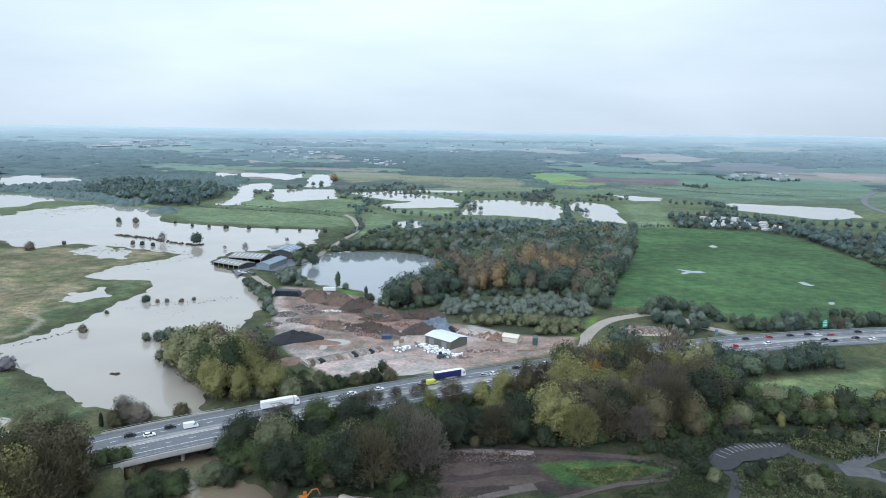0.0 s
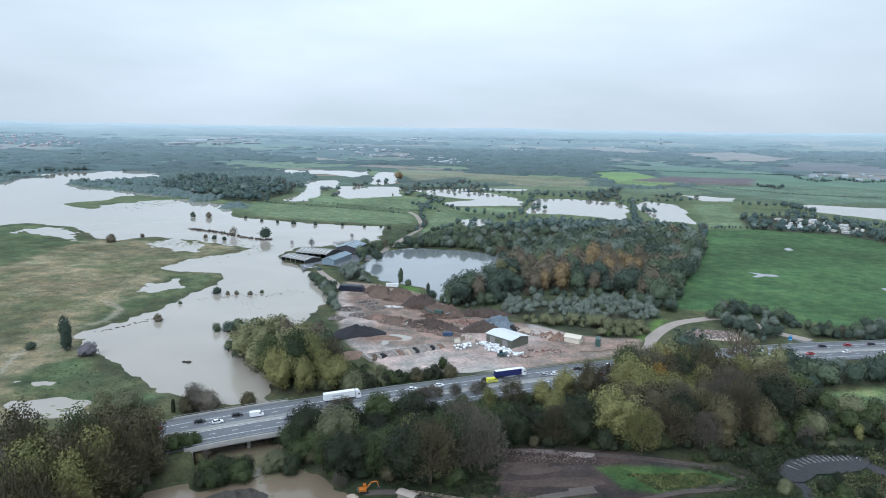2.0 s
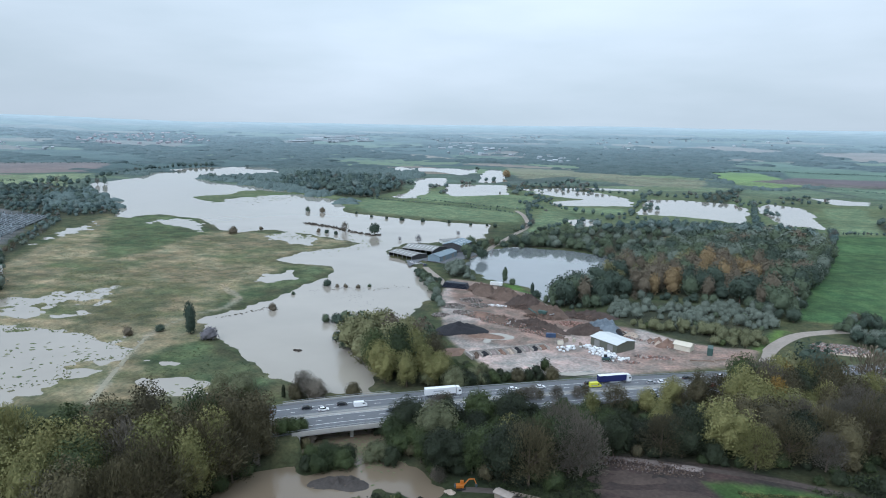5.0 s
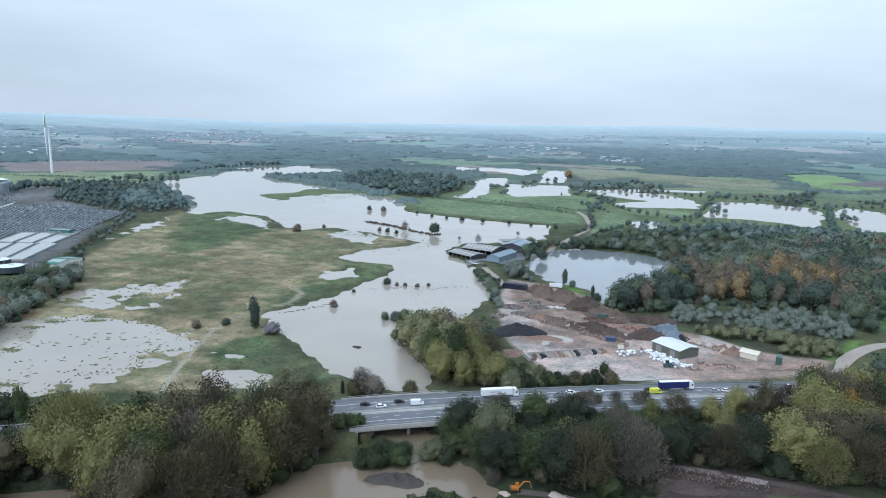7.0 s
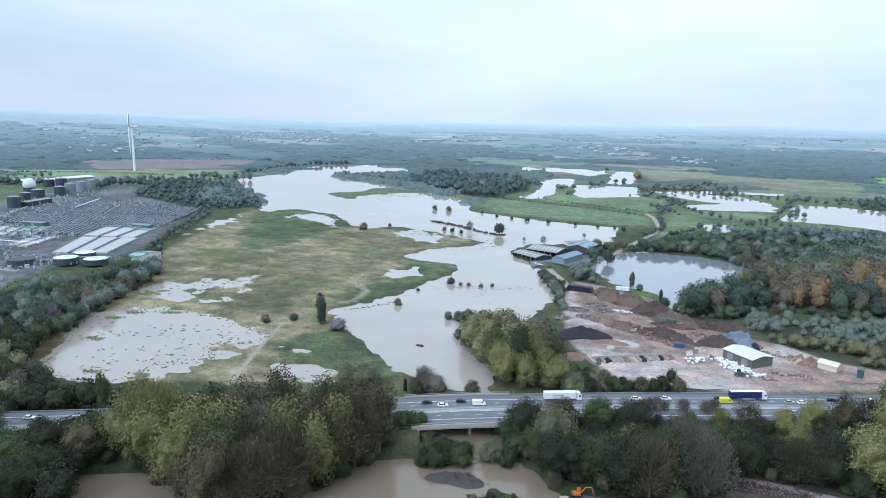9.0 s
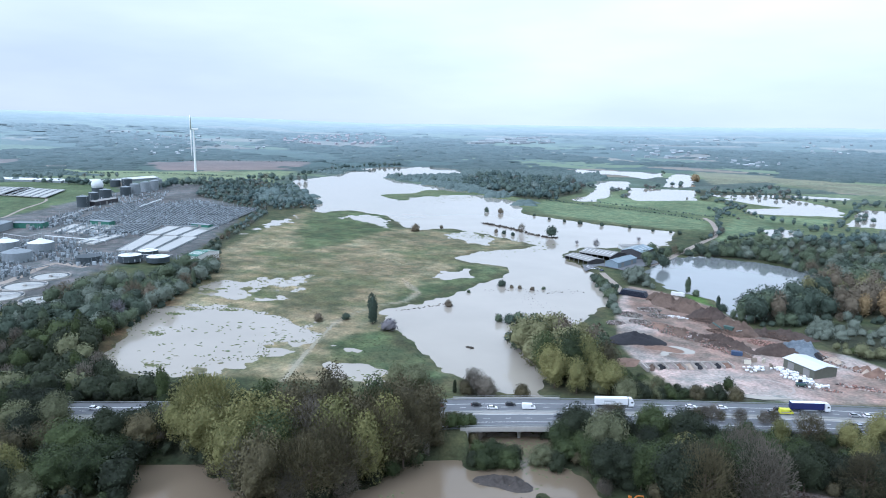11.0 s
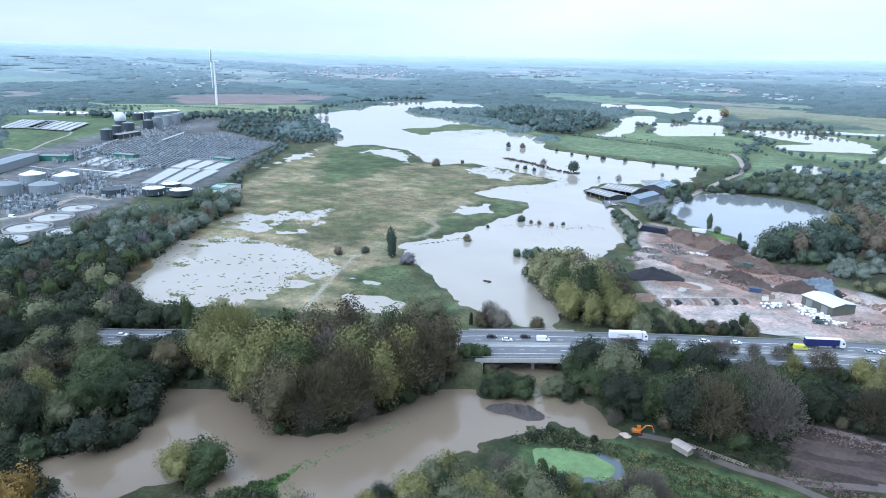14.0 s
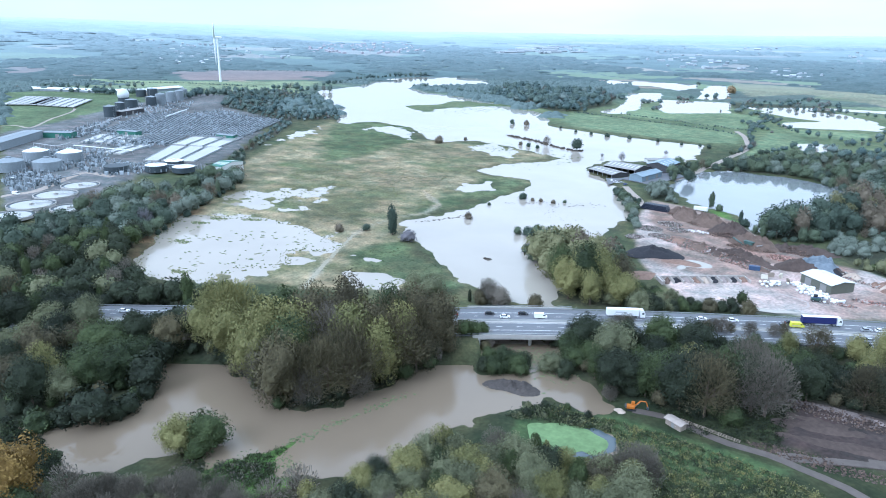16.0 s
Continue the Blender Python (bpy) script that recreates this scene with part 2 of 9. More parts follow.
# ---- noise and plan helpers ----
def value_noise(x, y, cell, seed=0):
    x, y = np.asarray(x, float) / cell, np.asarray(y, float) / cell
    xi, yi = np.floor(x).astype(np.int64), np.floor(y).astype(np.int64)
    fx, fy = x - xi, y - yi
    fx, fy = fx * fx * (3 - 2 * fx), fy * fy * (3 - 2 * fy)

    def h(i, j):
        k = (i * 374761393 + j * 668265263 + seed * 974711) & 0x7FFFFFFF
        k = ((k ^ (k >> 13)) * 1274126177) & 0x7FFFFFFF
        return ((k ^ (k >> 16)) & 0xFFFF) / 65535.0

    return (h(xi, yi) * (1 - fx) + h(xi + 1, yi) * fx) * (1 - fy) + (h(xi, yi + 1) * (1 - fx) + h(xi + 1, yi + 1) * fx) * fy


def fbm(x, y, cell, seed=0, octaves=3):
    total, amp, norm = 0, 1.0, 0
    for o in range(octaves):
        total = total + amp * value_noise(x, y, cell / 2 ** o, seed + o * 17)
        norm += amp
        amp *= 0.5
    return total / norm - 0.5


def outline_distance(px, py, outline):
    """Signed distance to a closed outline: negative inside."""
    px, py = np.asarray(px, float), np.asarray(py, float)
    best = np.full(px.shape, 1e18)
    inside = np.zeros(px.shape, bool)
    pts = list(outline)
    for (x0, y0), (x1, y1) in zip(pts, pts[1:] + pts[:1]):
        dx, dy = x1 - x0, y1 - y0
        t = np.clip(((px - x0) * dx + (py - y0) * dy) / max(dx * dx + dy * dy, 1e-9), 0, 1)
        best = np.minimum(best, (px - x0 - t * dx) ** 2 + (py - y0 - t * dy) ** 2)
        if y0 != y1:
            cross = ((y0 > py) != (y1 > py)) & (px < x0 + (py - y0) * dx / dy)
            inside ^= cross
    d = np.sqrt(best)
    return np.where(inside, -d, d)


def near_outline(px, py, outline, margin=40):
    """Signed distance, worked out only round the outline; far points get the margin."""
    a = np.array(outline)
    d = np.full(px.shape, float(margin))
    k = (px > a[:, 0].min() - margin) & (px < a[:, 0].max() + margin) & (py > a[:, 1].min() - margin) & (py < a[:, 1].max() + margin)
    if k.any():
        d[k] = np.minimum(outline_distance(px[k], py[k], outline), margin)
    return d


def line_distance(px, py, pts):
    """Distance to an open line, and the length along it of the nearest place."""
    px, py = np.asarray(px, float), np.asarray(py, float)
    best, along, run = np.full(px.shape, 1e18), np.zeros(px.shape), 0.0
    for (x0, y0), (x1, y1) in zip(pts, pts[1:]):
        dx, dy = x1 - x0, y1 - y0
        ln = math.hypot(dx, dy)
        t = np.clip(((px - x0) * dx + (py - y0) * dy) / (ln * ln), 0, 1)
        d = (px - x0 - t * dx) ** 2 + (py - y0 - t * dy) ** 2
        k = d < best
        best, along = np.where(k, d, best), np.where(k, run + t * ln, along)
        run += ln
    return np.sqrt(best), along


def smooth_line(pts, step):
    """A Catmull-Rom line through pts, in steps of about that many metres."""
    p = [Vector(q) for q in pts]
    p = [2 * p[0] - p[1]] + p + [2 * p[-1] - p[-2]]
    out = []
    for i in range(1, len(p) - 2):
        k = max(2, int((p[i + 1] - p[i]).length / step))
        for j in range(k):
            t = j / k
            out.append(0.5 * (2 * p[i] + (p[i + 1] - p[i - 1]) * t + (2 * p[i - 1] - 5 * p[i] + 4 * p[i + 1] - p[i + 2]) * t * t
                              + (3 * p[i] - p[i - 1] - 3 * p[i + 1] + p[i + 2]) * t ** 3))
    out.append(p[-2])
    return [tuple(q) for q in out]


# ---- the plan ----
RIVER_WEST = [(-120, 271), (-134, 267), (-145, 276), (-164, 291), (-179, 303), (-196, 314), (-212, 325), (-229, 342), (-245, 359), (-237, 377), (-232, 404), (-227, 438), (-220, 472), (-221, 522), (-231, 534), (-249, 533), (-270, 529), (-288, 543), (-292, 573), (-274, 598), (-252, 636), (-257, 652), (-277, 663), (-310, 676), (-347, 694), (-380, 702), (-408, 674), (-437, 683), (-477, 723), (-510, 761), (-544, 769), (-593, 772), (-597, 736), (-624, 741), (-681, 816), (-778, 912)]
RIVER_EAST = [(-861, 980), (-953, 1047), (-1003, 1143), (-1015, 1285), (-1101, 1461), (-1145, 1648), (-1111, 1836), (-1034, 1838), (-857, 1646), (-789, 1491), (-842, 1391), (-889, 1322), (-808, 1243), (-682, 1189), (-496, 1056), (-433, 1018), (-365, 881), (-284, 850), (-226, 836), (-187, 828), (-151, 824), (-146, 773), (-141, 724), (-150, 695), (-183, 680), (-207, 661), (-215, 615), (-185, 574), (-158, 539), (-132, 498), (-122, 452), (-125, 421), (-123, 404), (-130, 356), (-127, 330), (-109, 309), (-104, 287), (-101, 276)]
FLOODS = {"river": RIVER_WEST + RIVER_EAST}
FLOODS["pool"] = [(-107, 234), (-89, 245), (-80, 235), (-73, 222), (-60, 215), (-51, 205), (-54, 197), (-69, 198), (-73, 191), (-79, 181), (-84, 170), (-88, 160), (-89, 149), (-95, 140), (-99, 129), (-106, 123), (-117, 117), (-123, 122), (-126, 133), (-132, 119), (-137, 109), (-148, 110), (-158, 93), (-171, 84), (-189, 92), (-202, 94), (-185, 111), (-195, 128), (-206, 142), (-207, 149), (-191, 157), (-167, 151), (-142, 143), (-135, 151), (-129, 161), (-122, 178), (-118, 194), (-119, 212), (-112, 223)]
FLOODS["pond"] = [(-323, 215), (-354, 254), (-374, 289), (-361, 299), (-338, 307), (-317, 316), (-289, 313), (-265, 307), (-250, 299), (-244, 286), (-262, 272), (-248, 253), (-264, 236), (-265, 215), (-273, 204), (-292, 201)]
FLOODS["flood_a"] = [(-162, 1270), (-94, 1332), (-32, 1310), (17, 1224), (25, 1106), (-25, 1083), (-99, 1070), (-105, 1128), (-46, 1184), (-88, 1199)]
FLOODS["flood_b"] = [(27, 1004), (54, 1228), (122, 1225), (181, 1198), (197, 1141), (162, 939), (124, 979), (72, 1000)]
FLOODS["flood_c"] = [(210, 1145), (240, 1215), (276, 1184), (278, 1091), (248, 923), (235, 945), (221, 941), (204, 937), (203, 1021)]
FLOODS["flood_d"] = [(335, 1364), (418, 1314), (396, 1248), (346, 1247)]
FLOODS["flood_e"] = [(496, 1224), (557, 1212), (684, 1155), (631, 1026), (556, 991), (518, 1049), (476, 1114)]
FLOODS["flood_k"] = [(-190, 1330), (-60, 1420), (40, 1420), (30, 1370), (-60, 1370), (-150, 1290)]
FLOODS["flood_f"] = [(-712, 2099), (-496, 2072), (-395, 1935), (-361, 1771), (-380, 1650), (-471, 1770), (-538, 1744), (-535, 1666), (-612, 1803)]
FLOODS["flood_i"] = [(-377, 1992), (-326, 1963), (-241, 1507), (-268, 1443), (-297, 1460), (-330, 1668)]
FLOODS["flood_j"] = [(-353, 1079), (-331, 1098), (-336, 1195), (-356, 1292), (-343, 1366), (-389, 1546), (-456, 1522), (-405, 1346), (-369, 1185), (-372, 1105)]
FLOODS["flood_g"] = [(-348, 1390), (-225, 1410), (-190, 1217), (-271, 1150), (-305, 1200)]
FLOODS["flood_h"] = [(-62, 903), (-43, 928), (-21, 914), (-19, 867), (-39, 858), (-56, 857)]
FLOODS["wet_b"] = [(-209, 260), (-195, 264), (-181, 261), (-175, 253), (-188, 251), (-203, 255)]
FLOODS["wet_c"] = [(-585, 600), (-612, 690), (-560, 610)]
FLOODS["wet_d"] = [(-360, 660), (-350, 695), (-310, 662), (-295, 625), (-315, 622)]
FLOODS["wet_e"] = [(-550, 712), (-540, 748), (-480, 712), (-452, 668), (-498, 690)]
FLOODS["wet_f"] = [(-262, 470), (-260, 498), (-249, 512), (-245, 495), (-248, 462)]
FLOODS["wet_i"] = [(-222, 287), (-216, 288), (-209, 282), (-211, 278), (-218, 281)]
FLOODS["puddle_right"] = [(170, 306), (172, 300), (186, 296), (180, 291), (167, 295)]
LAKE = [(-124, 578), (-128, 628), (-122, 664), (-84, 678), (-46, 676), (-8, 655), (20, 630), (6, 586), (-14, 566), (-26, 523), (-32, 482), (-37, 470), (-46, 472), (-54, 495), (-61, 507), (-80, 516), (-101, 535)]
ALGAE = [(-72, 179), (-69, 185), (-62, 187), (-51, 189), (-44, 187), (-42, 181), (-47, 172), (-57, 166), (-66, 168)]
ISLANDS = {}
ISLANDS["flood_grass"] = [(-682, 965), (-661, 1092), (-648, 1152), (-516, 1100), (-542, 1041), (-586, 967), (-595, 914)]
ISLANDS["pool_spit"] = [(-133, 107), (-136, 116), (-132, 122), (-126, 130), (-125, 123), (-120, 118), (-114, 117), (-118, 110), (-125, 106)]
ISLANDS["pool_bush"] = [(-102, 201), (-105, 208), (-98, 214), (-89, 216), (-88, 211), (-95, 204)]
WET = {}
WET["marsh_a"] = [(-392, 316), (-408, 368), (-387, 403), (-353, 422), (-311, 378), (-313, 347), (-324, 322), (-359, 316), (-378, 310)]
WET["marsh_b"] = [(-209, 265), (-193, 272), (-176, 267), (-172, 255), (-187, 248), (-203, 256)]
WET["marsh_i"] = [(-237, 292), (-222, 298), (-208, 284), (-210, 275), (-226, 283)]
WET["marsh_c"] = [(-549, 523), (-599, 607), (-618, 701), (-554, 603), (-545, 557)]
WET["marsh_d"] = [(-369, 652), (-358, 709), (-305, 667), (-284, 614), (-310, 608)]
WET["marsh_e"] = [(-556, 701), (-544, 757), (-476, 718), (-442, 659), (-496, 683)]
WET["marsh_f"] = [(-267, 464), (-264, 500), (-249, 519), (-242, 498), (-245, 455)]
WET["marsh_g"] = [(-278, 203), (-251, 216), (-241, 233), (-226, 229), (-235, 209), (-265, 193)]
WET["marsh_h"] = [(-310, 203), (-353, 249), (-390, 290), (-375, 316), (-333, 328), (-272, 327), (-240, 310), (-225, 270), (-226, 237), (-235, 209), (-262, 191), (-292, 194)]
COVER = {}
COVER["meadow"] = [(-379, 293), (-477, 418), (-624, 709), (-629, 747), (-590, 780), (-484, 731), (-408, 674), (-310, 676), (-254, 646), (-289, 555), (-223, 521), (-227, 438), (-242, 358), (-207, 317), (-141, 271), (-147, 261), (-211, 234), (-252, 217), (-287, 202), (-356, 253)]
COVER["pasture"] = [(245, 864), (305, 880), (425, 840), (409, 700), (404, 612), (276, 411), (229, 435), (190, 440), (140, 459), (114, 465), (143, 571), (190, 684)]
COVER["field_a"] = [(-386, 958), (-400, 1060), (-310, 1023), (-202, 992), (-134, 952), (-124, 865), (-158, 842), (-241, 865), (-330, 890)]
COVER["field_b"] = [(-334, 1102), (-338, 1217), (-230, 1232), (-143, 1192), (-119, 1061), (-145, 999), (-227, 1033), (-315, 1070)]
COVER["field_c"] = [(-103, 773), (-103, 989), (-70, 992), (-48, 901), (-67, 845), (-87, 774)]
COVER["field_d"] = [(-215, 1576), (-317, 1966), (-137, 1942), (22, 1819), (203, 1704), (158, 1477), (18, 1532), (-122, 1726)]
COVER["field_e"] = [(235, 2016), (373, 2000), (427, 1645), (305, 1555), (243, 1644), (237, 1851)]
COVER["field_f"] = [(439, 2387), (777, 1992), (1127, 1748), (896, 1385), (523, 1227), (440, 1383), (414, 1597)]
COVER["field_g"] = [(308, 1181), (369, 1189), (333, 1001), (295, 894), (252, 875)]
COVER["field_h"] = [(-91, 1049), (13, 1060), (4, 967), (-69, 979)]
COVER["brown_a"] = [(710, 2874), (918, 2898), (1000, 2621), (1077, 2666), (886, 2407), (744, 2449), (722, 2622), (660, 2670)]
COVER["brown_b"] = [(259, 3064), (415, 3143), (553, 3035), (623, 2924), (465, 2756), (359, 2903)]
COVER["brown_c"] = [(1116, 2076), (1250, 1944), (1153, 1790), (1041, 1905)]
COVER["brown_d"] = [(-636, 1317), (-601, 1340), (-534, 1275), (-474, 1137), (-488, 1114), (-542, 1129)]
COVER["yard"] = [(-117, 454), (-123, 513), (-96, 506), (-58, 481), (-31, 436), (-1, 417), (20, 412), (40, 395), (60, 390), (80, 391), (72, 364), (42, 349), (11, 331), (-22, 320), (-53, 319), (-70, 336), (-88, 363), (-96, 383)]
COVER["yard_soil"] = [(-118, 491), (-95, 500), (-57, 471), (-30, 433), (3, 419), (20, 410), (13, 400), (-4, 392), (-28, 395), (-30, 380), (-47, 383), (-62, 396), (-79, 414), (-97, 433)]
COVER["works"] = [(-491, 231), (-914, 443), (-1109, 706), (-1161, 882), (-967, 962), (-724, 741), (-598, 557), (-527, 468), (-494, 418), (-514, 356), (-466, 268), (-458, 235)]
COVER["works_beds"] = [(-1422, 699), (-1395, 793), (-1368, 873), (-1247, 881), (-1107, 775), (-1066, 741), (-1058, 598), (-889, 430)]
COVER["works_grass"] = [(-914, 443), (-1081, 612), (-1210, 842), (-1055, 749), (-964, 603), (-883, 468), (-864, 418)]
COVER["field_i"] = [(-1752, 1000), (-1419, 1129), (-1186, 1336), (-978, 1035), (-1060, 933), (-1479, 974)]
COVER["plough_a"] = [(963, 2447), (1164, 2397), (1166, 2206), (1060, 2047), (927, 2083), (823, 2148), (838, 2292)]
COVER["plough_b"] = [(300, 1740), (430, 1900), (640, 1860), (560, 1640), (430, 1640)]
COVER["brown_e"] = [(-1690, 1271), (-1633, 1442), (-1382, 1633), (-1229, 1385), (-1451, 1155)]
COVER["brown_f"] = [(-2146, 1065), (-2018, 1173), (-1849, 1012), (-1907, 943)]
COVER["soil"] = [(2, 239), (7, 246), (26, 249), (48, 245), (68, 241), (91, 235), (82, 224), (51, 212), (0, 210), (0, 222)]
COVER["soil_green"] = [(35, 231), (54, 235), (75, 234), (82, 229), (74, 224), (54, 216), (43, 219)]
COVER["south_field"] = [(149, 320), (175, 327), (233, 343), (203, 297), (182, 299), (159, 305)]
COVER["south_green"] = [(-74, 184), (-65, 195), (-47, 200), (-29, 198), (6, 199), (4, 191), (-63, 149)]
COVER["verge_green"] = [(75, 389), (83, 415), (98, 440), (105, 436), (95, 416), (80, 386)]
COVER["lake_lawn"] = [(-83, 510), (-70, 509), (-52, 481), (-48, 457), (-57, 468)]
COVER["peninsula_green"] = [(-257, 449), (-267, 514), (-263, 527), (-221, 522), (-218, 466), (-229, 408), (-237, 377), (-242, 358), (-262, 416)]
COVER["far_green"] = [(-501, 567), (-620, 737), (-585, 775), (-508, 755), (-429, 683), (-433, 621), (-422, 531), (-431, 495)]
COVER["meadow_green"] = [(-232, 289), (-225, 335), (-174, 304), (-148, 279), (-146, 258), (-184, 265), (-214, 266)]
COVER["spit_green"] = [(-137, 105), (-137, 117), (-126, 132), (-118, 119), (-112, 115), (-118, 106)]
COVER["rust"] = [(-343, 222), (-358, 257), (-374, 277), (-419, 322), (-421, 343), (-369, 303), (-359, 266), (-319, 214)]
MARSH_WAY = [(-213, 231), (-225, 255), (-239, 286), (-252, 318), (-256, 343), (-253, 367), (-244, 385), (-249, 412), (-270, 430), (-284, 444)]
WOODS = {}
WOODS["strip_right"] = [(-61, 217), (-45, 215), (-25, 211), (-3, 242), (25, 246), (57, 247), (91, 254), (113, 266), (120, 299), (137, 337), (137, 353), (73, 325), (29, 303), (-2, 293), (-33, 274), (-62, 252)]
WOODS["bridge_mass"] = [(-185, 156), (-167, 151), (-143, 144), (-135, 151), (-129, 162), (-123, 180), (-118, 195), (-120, 214), (-118, 223), (-129, 220), (-157, 204), (-186, 188), (-213, 168), (-209, 157), (-199, 154)]
WOODS["bridge_left"] = [(-205, 146), (-213, 162), (-203, 173), (-187, 166), (-185, 156), (-197, 151)]
WOODS["bridge_right"] = [(-124, 206), (-127, 221), (-111, 232), (-109, 223), (-115, 212), (-117, 200)]
WOODS["bridge_edge"] = [(-185, 156), (-167, 151), (-142, 143), (-135, 151), (-129, 161), (-122, 178), (-118, 194), (-119, 212), (-126, 211), (-130, 185), (-139, 167), (-143, 155), (-151, 152), (-177, 161), (-191, 163)]
WOODS["left_south"] = [(-217, 93), (-203, 96), (-205, 106), (-195, 117), (-205, 140), (-202, 153), (-213, 166), (-233, 155), (-291, 130)]
WOODS["left_north"] = [(-305, 138), (-266, 155), (-218, 187), (-223, 196), (-250, 183), (-291, 193), (-330, 212), (-347, 242), (-367, 282), (-384, 310), (-400, 349), (-432, 395), (-457, 399), (-442, 346), (-452, 313), (-436, 258), (-418, 225), (-430, 201)]
WOODS["works_wood"] = [(-884, 766), (-1131, 996), (-1043, 1069), (-901, 1015), (-637, 765), (-677, 693)]
WOODS["works_hedge"] = [(-507, 443), (-662, 667), (-677, 693), (-647, 678), (-518, 474), (-473, 432)]
WOODS["river_clump"] = [(-137, 334), (-119, 310), (-103, 280), (-87, 284), (-75, 291), (-82, 312), (-93, 333), (-107, 347), (-126, 355)]
WOODS["clump_bushes"] = [(-86, 284), (-53, 300), (-60, 315), (-75, 313), (-81, 304)]
WOODS["strip_east"] = [(132, 317), (161, 328), (208, 340), (217, 356), (167, 342), (144, 348)]
WOODS["paddock_edge"] = [(102, 259), (118, 264), (134, 279), (158, 283), (176, 280), (189, 275), (205, 272), (218, 291), (202, 295), (168, 287), (144, 290), (140, 305), (135, 312), (119, 291)]
WOODS["lake_wood"] = [(-44, 465), (-32, 455), (-15, 462), (-3, 475), (5, 491), (29, 503), (63, 505), (91, 496), (107, 470), (133, 533), (167, 609), (203, 726), (206, 781), (145, 808), (71, 735), (16, 612), (3, 547), (-22, 493)]
WOODS["north_lake"] = [(-104, 675), (-76, 677), (-37, 687), (26, 665), (74, 766), (148, 865), (86, 896), (11, 868), (-44, 813), (-88, 733)]
WOODS["willows"] = [(-2, 440), (3, 471), (19, 485), (61, 489), (89, 482), (100, 448), (85, 403), (74, 394), (60, 393), (40, 401), (17, 417)]
WOODS["junction_a"] = [(136, 441), (153, 457), (169, 448), (174, 430), (158, 397), (143, 389), (142, 407), (134, 428)]
WOODS["junction_b"] = [(181, 409), (283, 422), (291, 435), (227, 432), (188, 426)]
WOODS["spit"] = [(-674, 1282), (-719, 1488), (-485, 1448), (-392, 1230), (-398, 1077), (-434, 1055), (-565, 1166)]
WOODS["right_mid"] = [(329, 1001), (436, 1062), (473, 923), (526, 804), (422, 640), (440, 756), (388, 852), (305, 880)]
WOODS["north_mid"] = [(-229, 1417), (-101, 1436), (-53, 1403), (-37, 1257), (-113, 1304), (-198, 1292)]
WOODS["far_mid"] = [(150, 1342), (246, 1490), (171, 1183), (144, 1199)]
WOODS["north_strip"] = [(33, 881), (173, 923), (229, 873), (151, 841), (79, 824)]
WOODS["soil_edge"] = [(101, 256), (120, 262), (146, 268), (182, 264), (197, 287), (153, 282), (127, 279), (105, 267)]
WOODS["front"] = [(-93, 102), (-101, 111), (-98, 119), (-90, 130), (-81, 145), (-69, 156), (-59, 156), (-48, 157), (-37, 162), (-29, 163), (-21, 148)]
WOODS["bare_front"] = [(-139, 73), (-150, 86), (-143, 93), (-120, 104), (-106, 94)]
WOODS["pool_bank"] = [(-79, 235), (-72, 222), (-56, 214), (-37, 216), (-17, 225), (-4, 237), (-18, 274), (-44, 264), (-67, 248)]
WOODS["lower_bank"] = [(-77, 181), (-73, 194), (-53, 195), (-54, 191), (-68, 184)]
WOODS["farm_trees"] = [(-132, 533), (-128, 578), (-120, 555), (-106, 514), (-124, 517)]
WOODS["bank_hedge"] = [(-162, 541), (-129, 503), (-117, 454), (-146, 503)]
WOODS["yard_hedge"] = [(-59, 305), (-49, 314), (-22, 320), (-37, 322), (-53, 319)]
ROAD_LINE = [(-1200, -428), (-700, -125), (-420, 45), (-241, 153), (-165, 199), (-107, 238), (-67, 261), (-27, 283), (24, 310), (129, 358), (201, 380), (270, 394), (420, 418), (800, 455)]
PLATEAUS = [(COVER["yard"], 1.8, 8.0), (COVER["works"], 2.5, 12.0), (COVER["soil"], 1.5, 6.0), (COVER["pasture"], 1.4, 12.0)]
WET_LEVEL = {"marsh_a": -0.3, "marsh_b": -0.5, "marsh_c": -0.3, "marsh_d": -0.25, "marsh_e": -0.25, "marsh_f": -0.35, "marsh_g": 0.0, "marsh_h": 0.05, "marsh_i": -0.45}
OPEN_FIELDS = [k for k in COVER if k.startswith(("field", "brown", "plough", "pasture", "works"))]
COVERS = [
    (("pasture",), (0.052, 0.100, 0.037), 0.5),
    (("field_a", "field_b", "field_c", "field_g", "field_h"), (0.122, 0.165, 0.088), 0.35),
    (("field_e",), (0.15, 0.215, 0.095), 0.2),
    (("field_d",), (0.17, 0.18, 0.125), 0.2),
    (("field_f",), (0.115, 0.165, 0.115), 0.25),
    (("field_i",), (0.165, 0.205, 0.12), 0.25),
    (("brown_a", "brown_b", "brown_c", "brown_d"), (0.25, 0.205, 0.165), 0.25),
    (("brown_e", "brown_f"), (0.165, 0.142, 0.125), 0.25),
    (("plough_a", "plough_b"), (0.125, 0.115, 0.11), 0.25),
    (("works",), (0.105, 0.108, 0.108), 0.8),
    (("works_beds", "works_grass"), (0.085, 0.12, 0.058), 0.35),
    (("soil",), (0.047, 0.036, 0.033), 0.8),
    (("verge_green", "lake_lawn", "spit_green"), (0.075, 0.13, 0.03), 0.3),
    (("soil_green",), (0.048, 0.085, 0.026), 0.6),
    (("south_green",), (0.070, 0.104, 0.040), 0.7),
    (("south_field",), (0.13, 0.17, 0.075), 0.5),
]

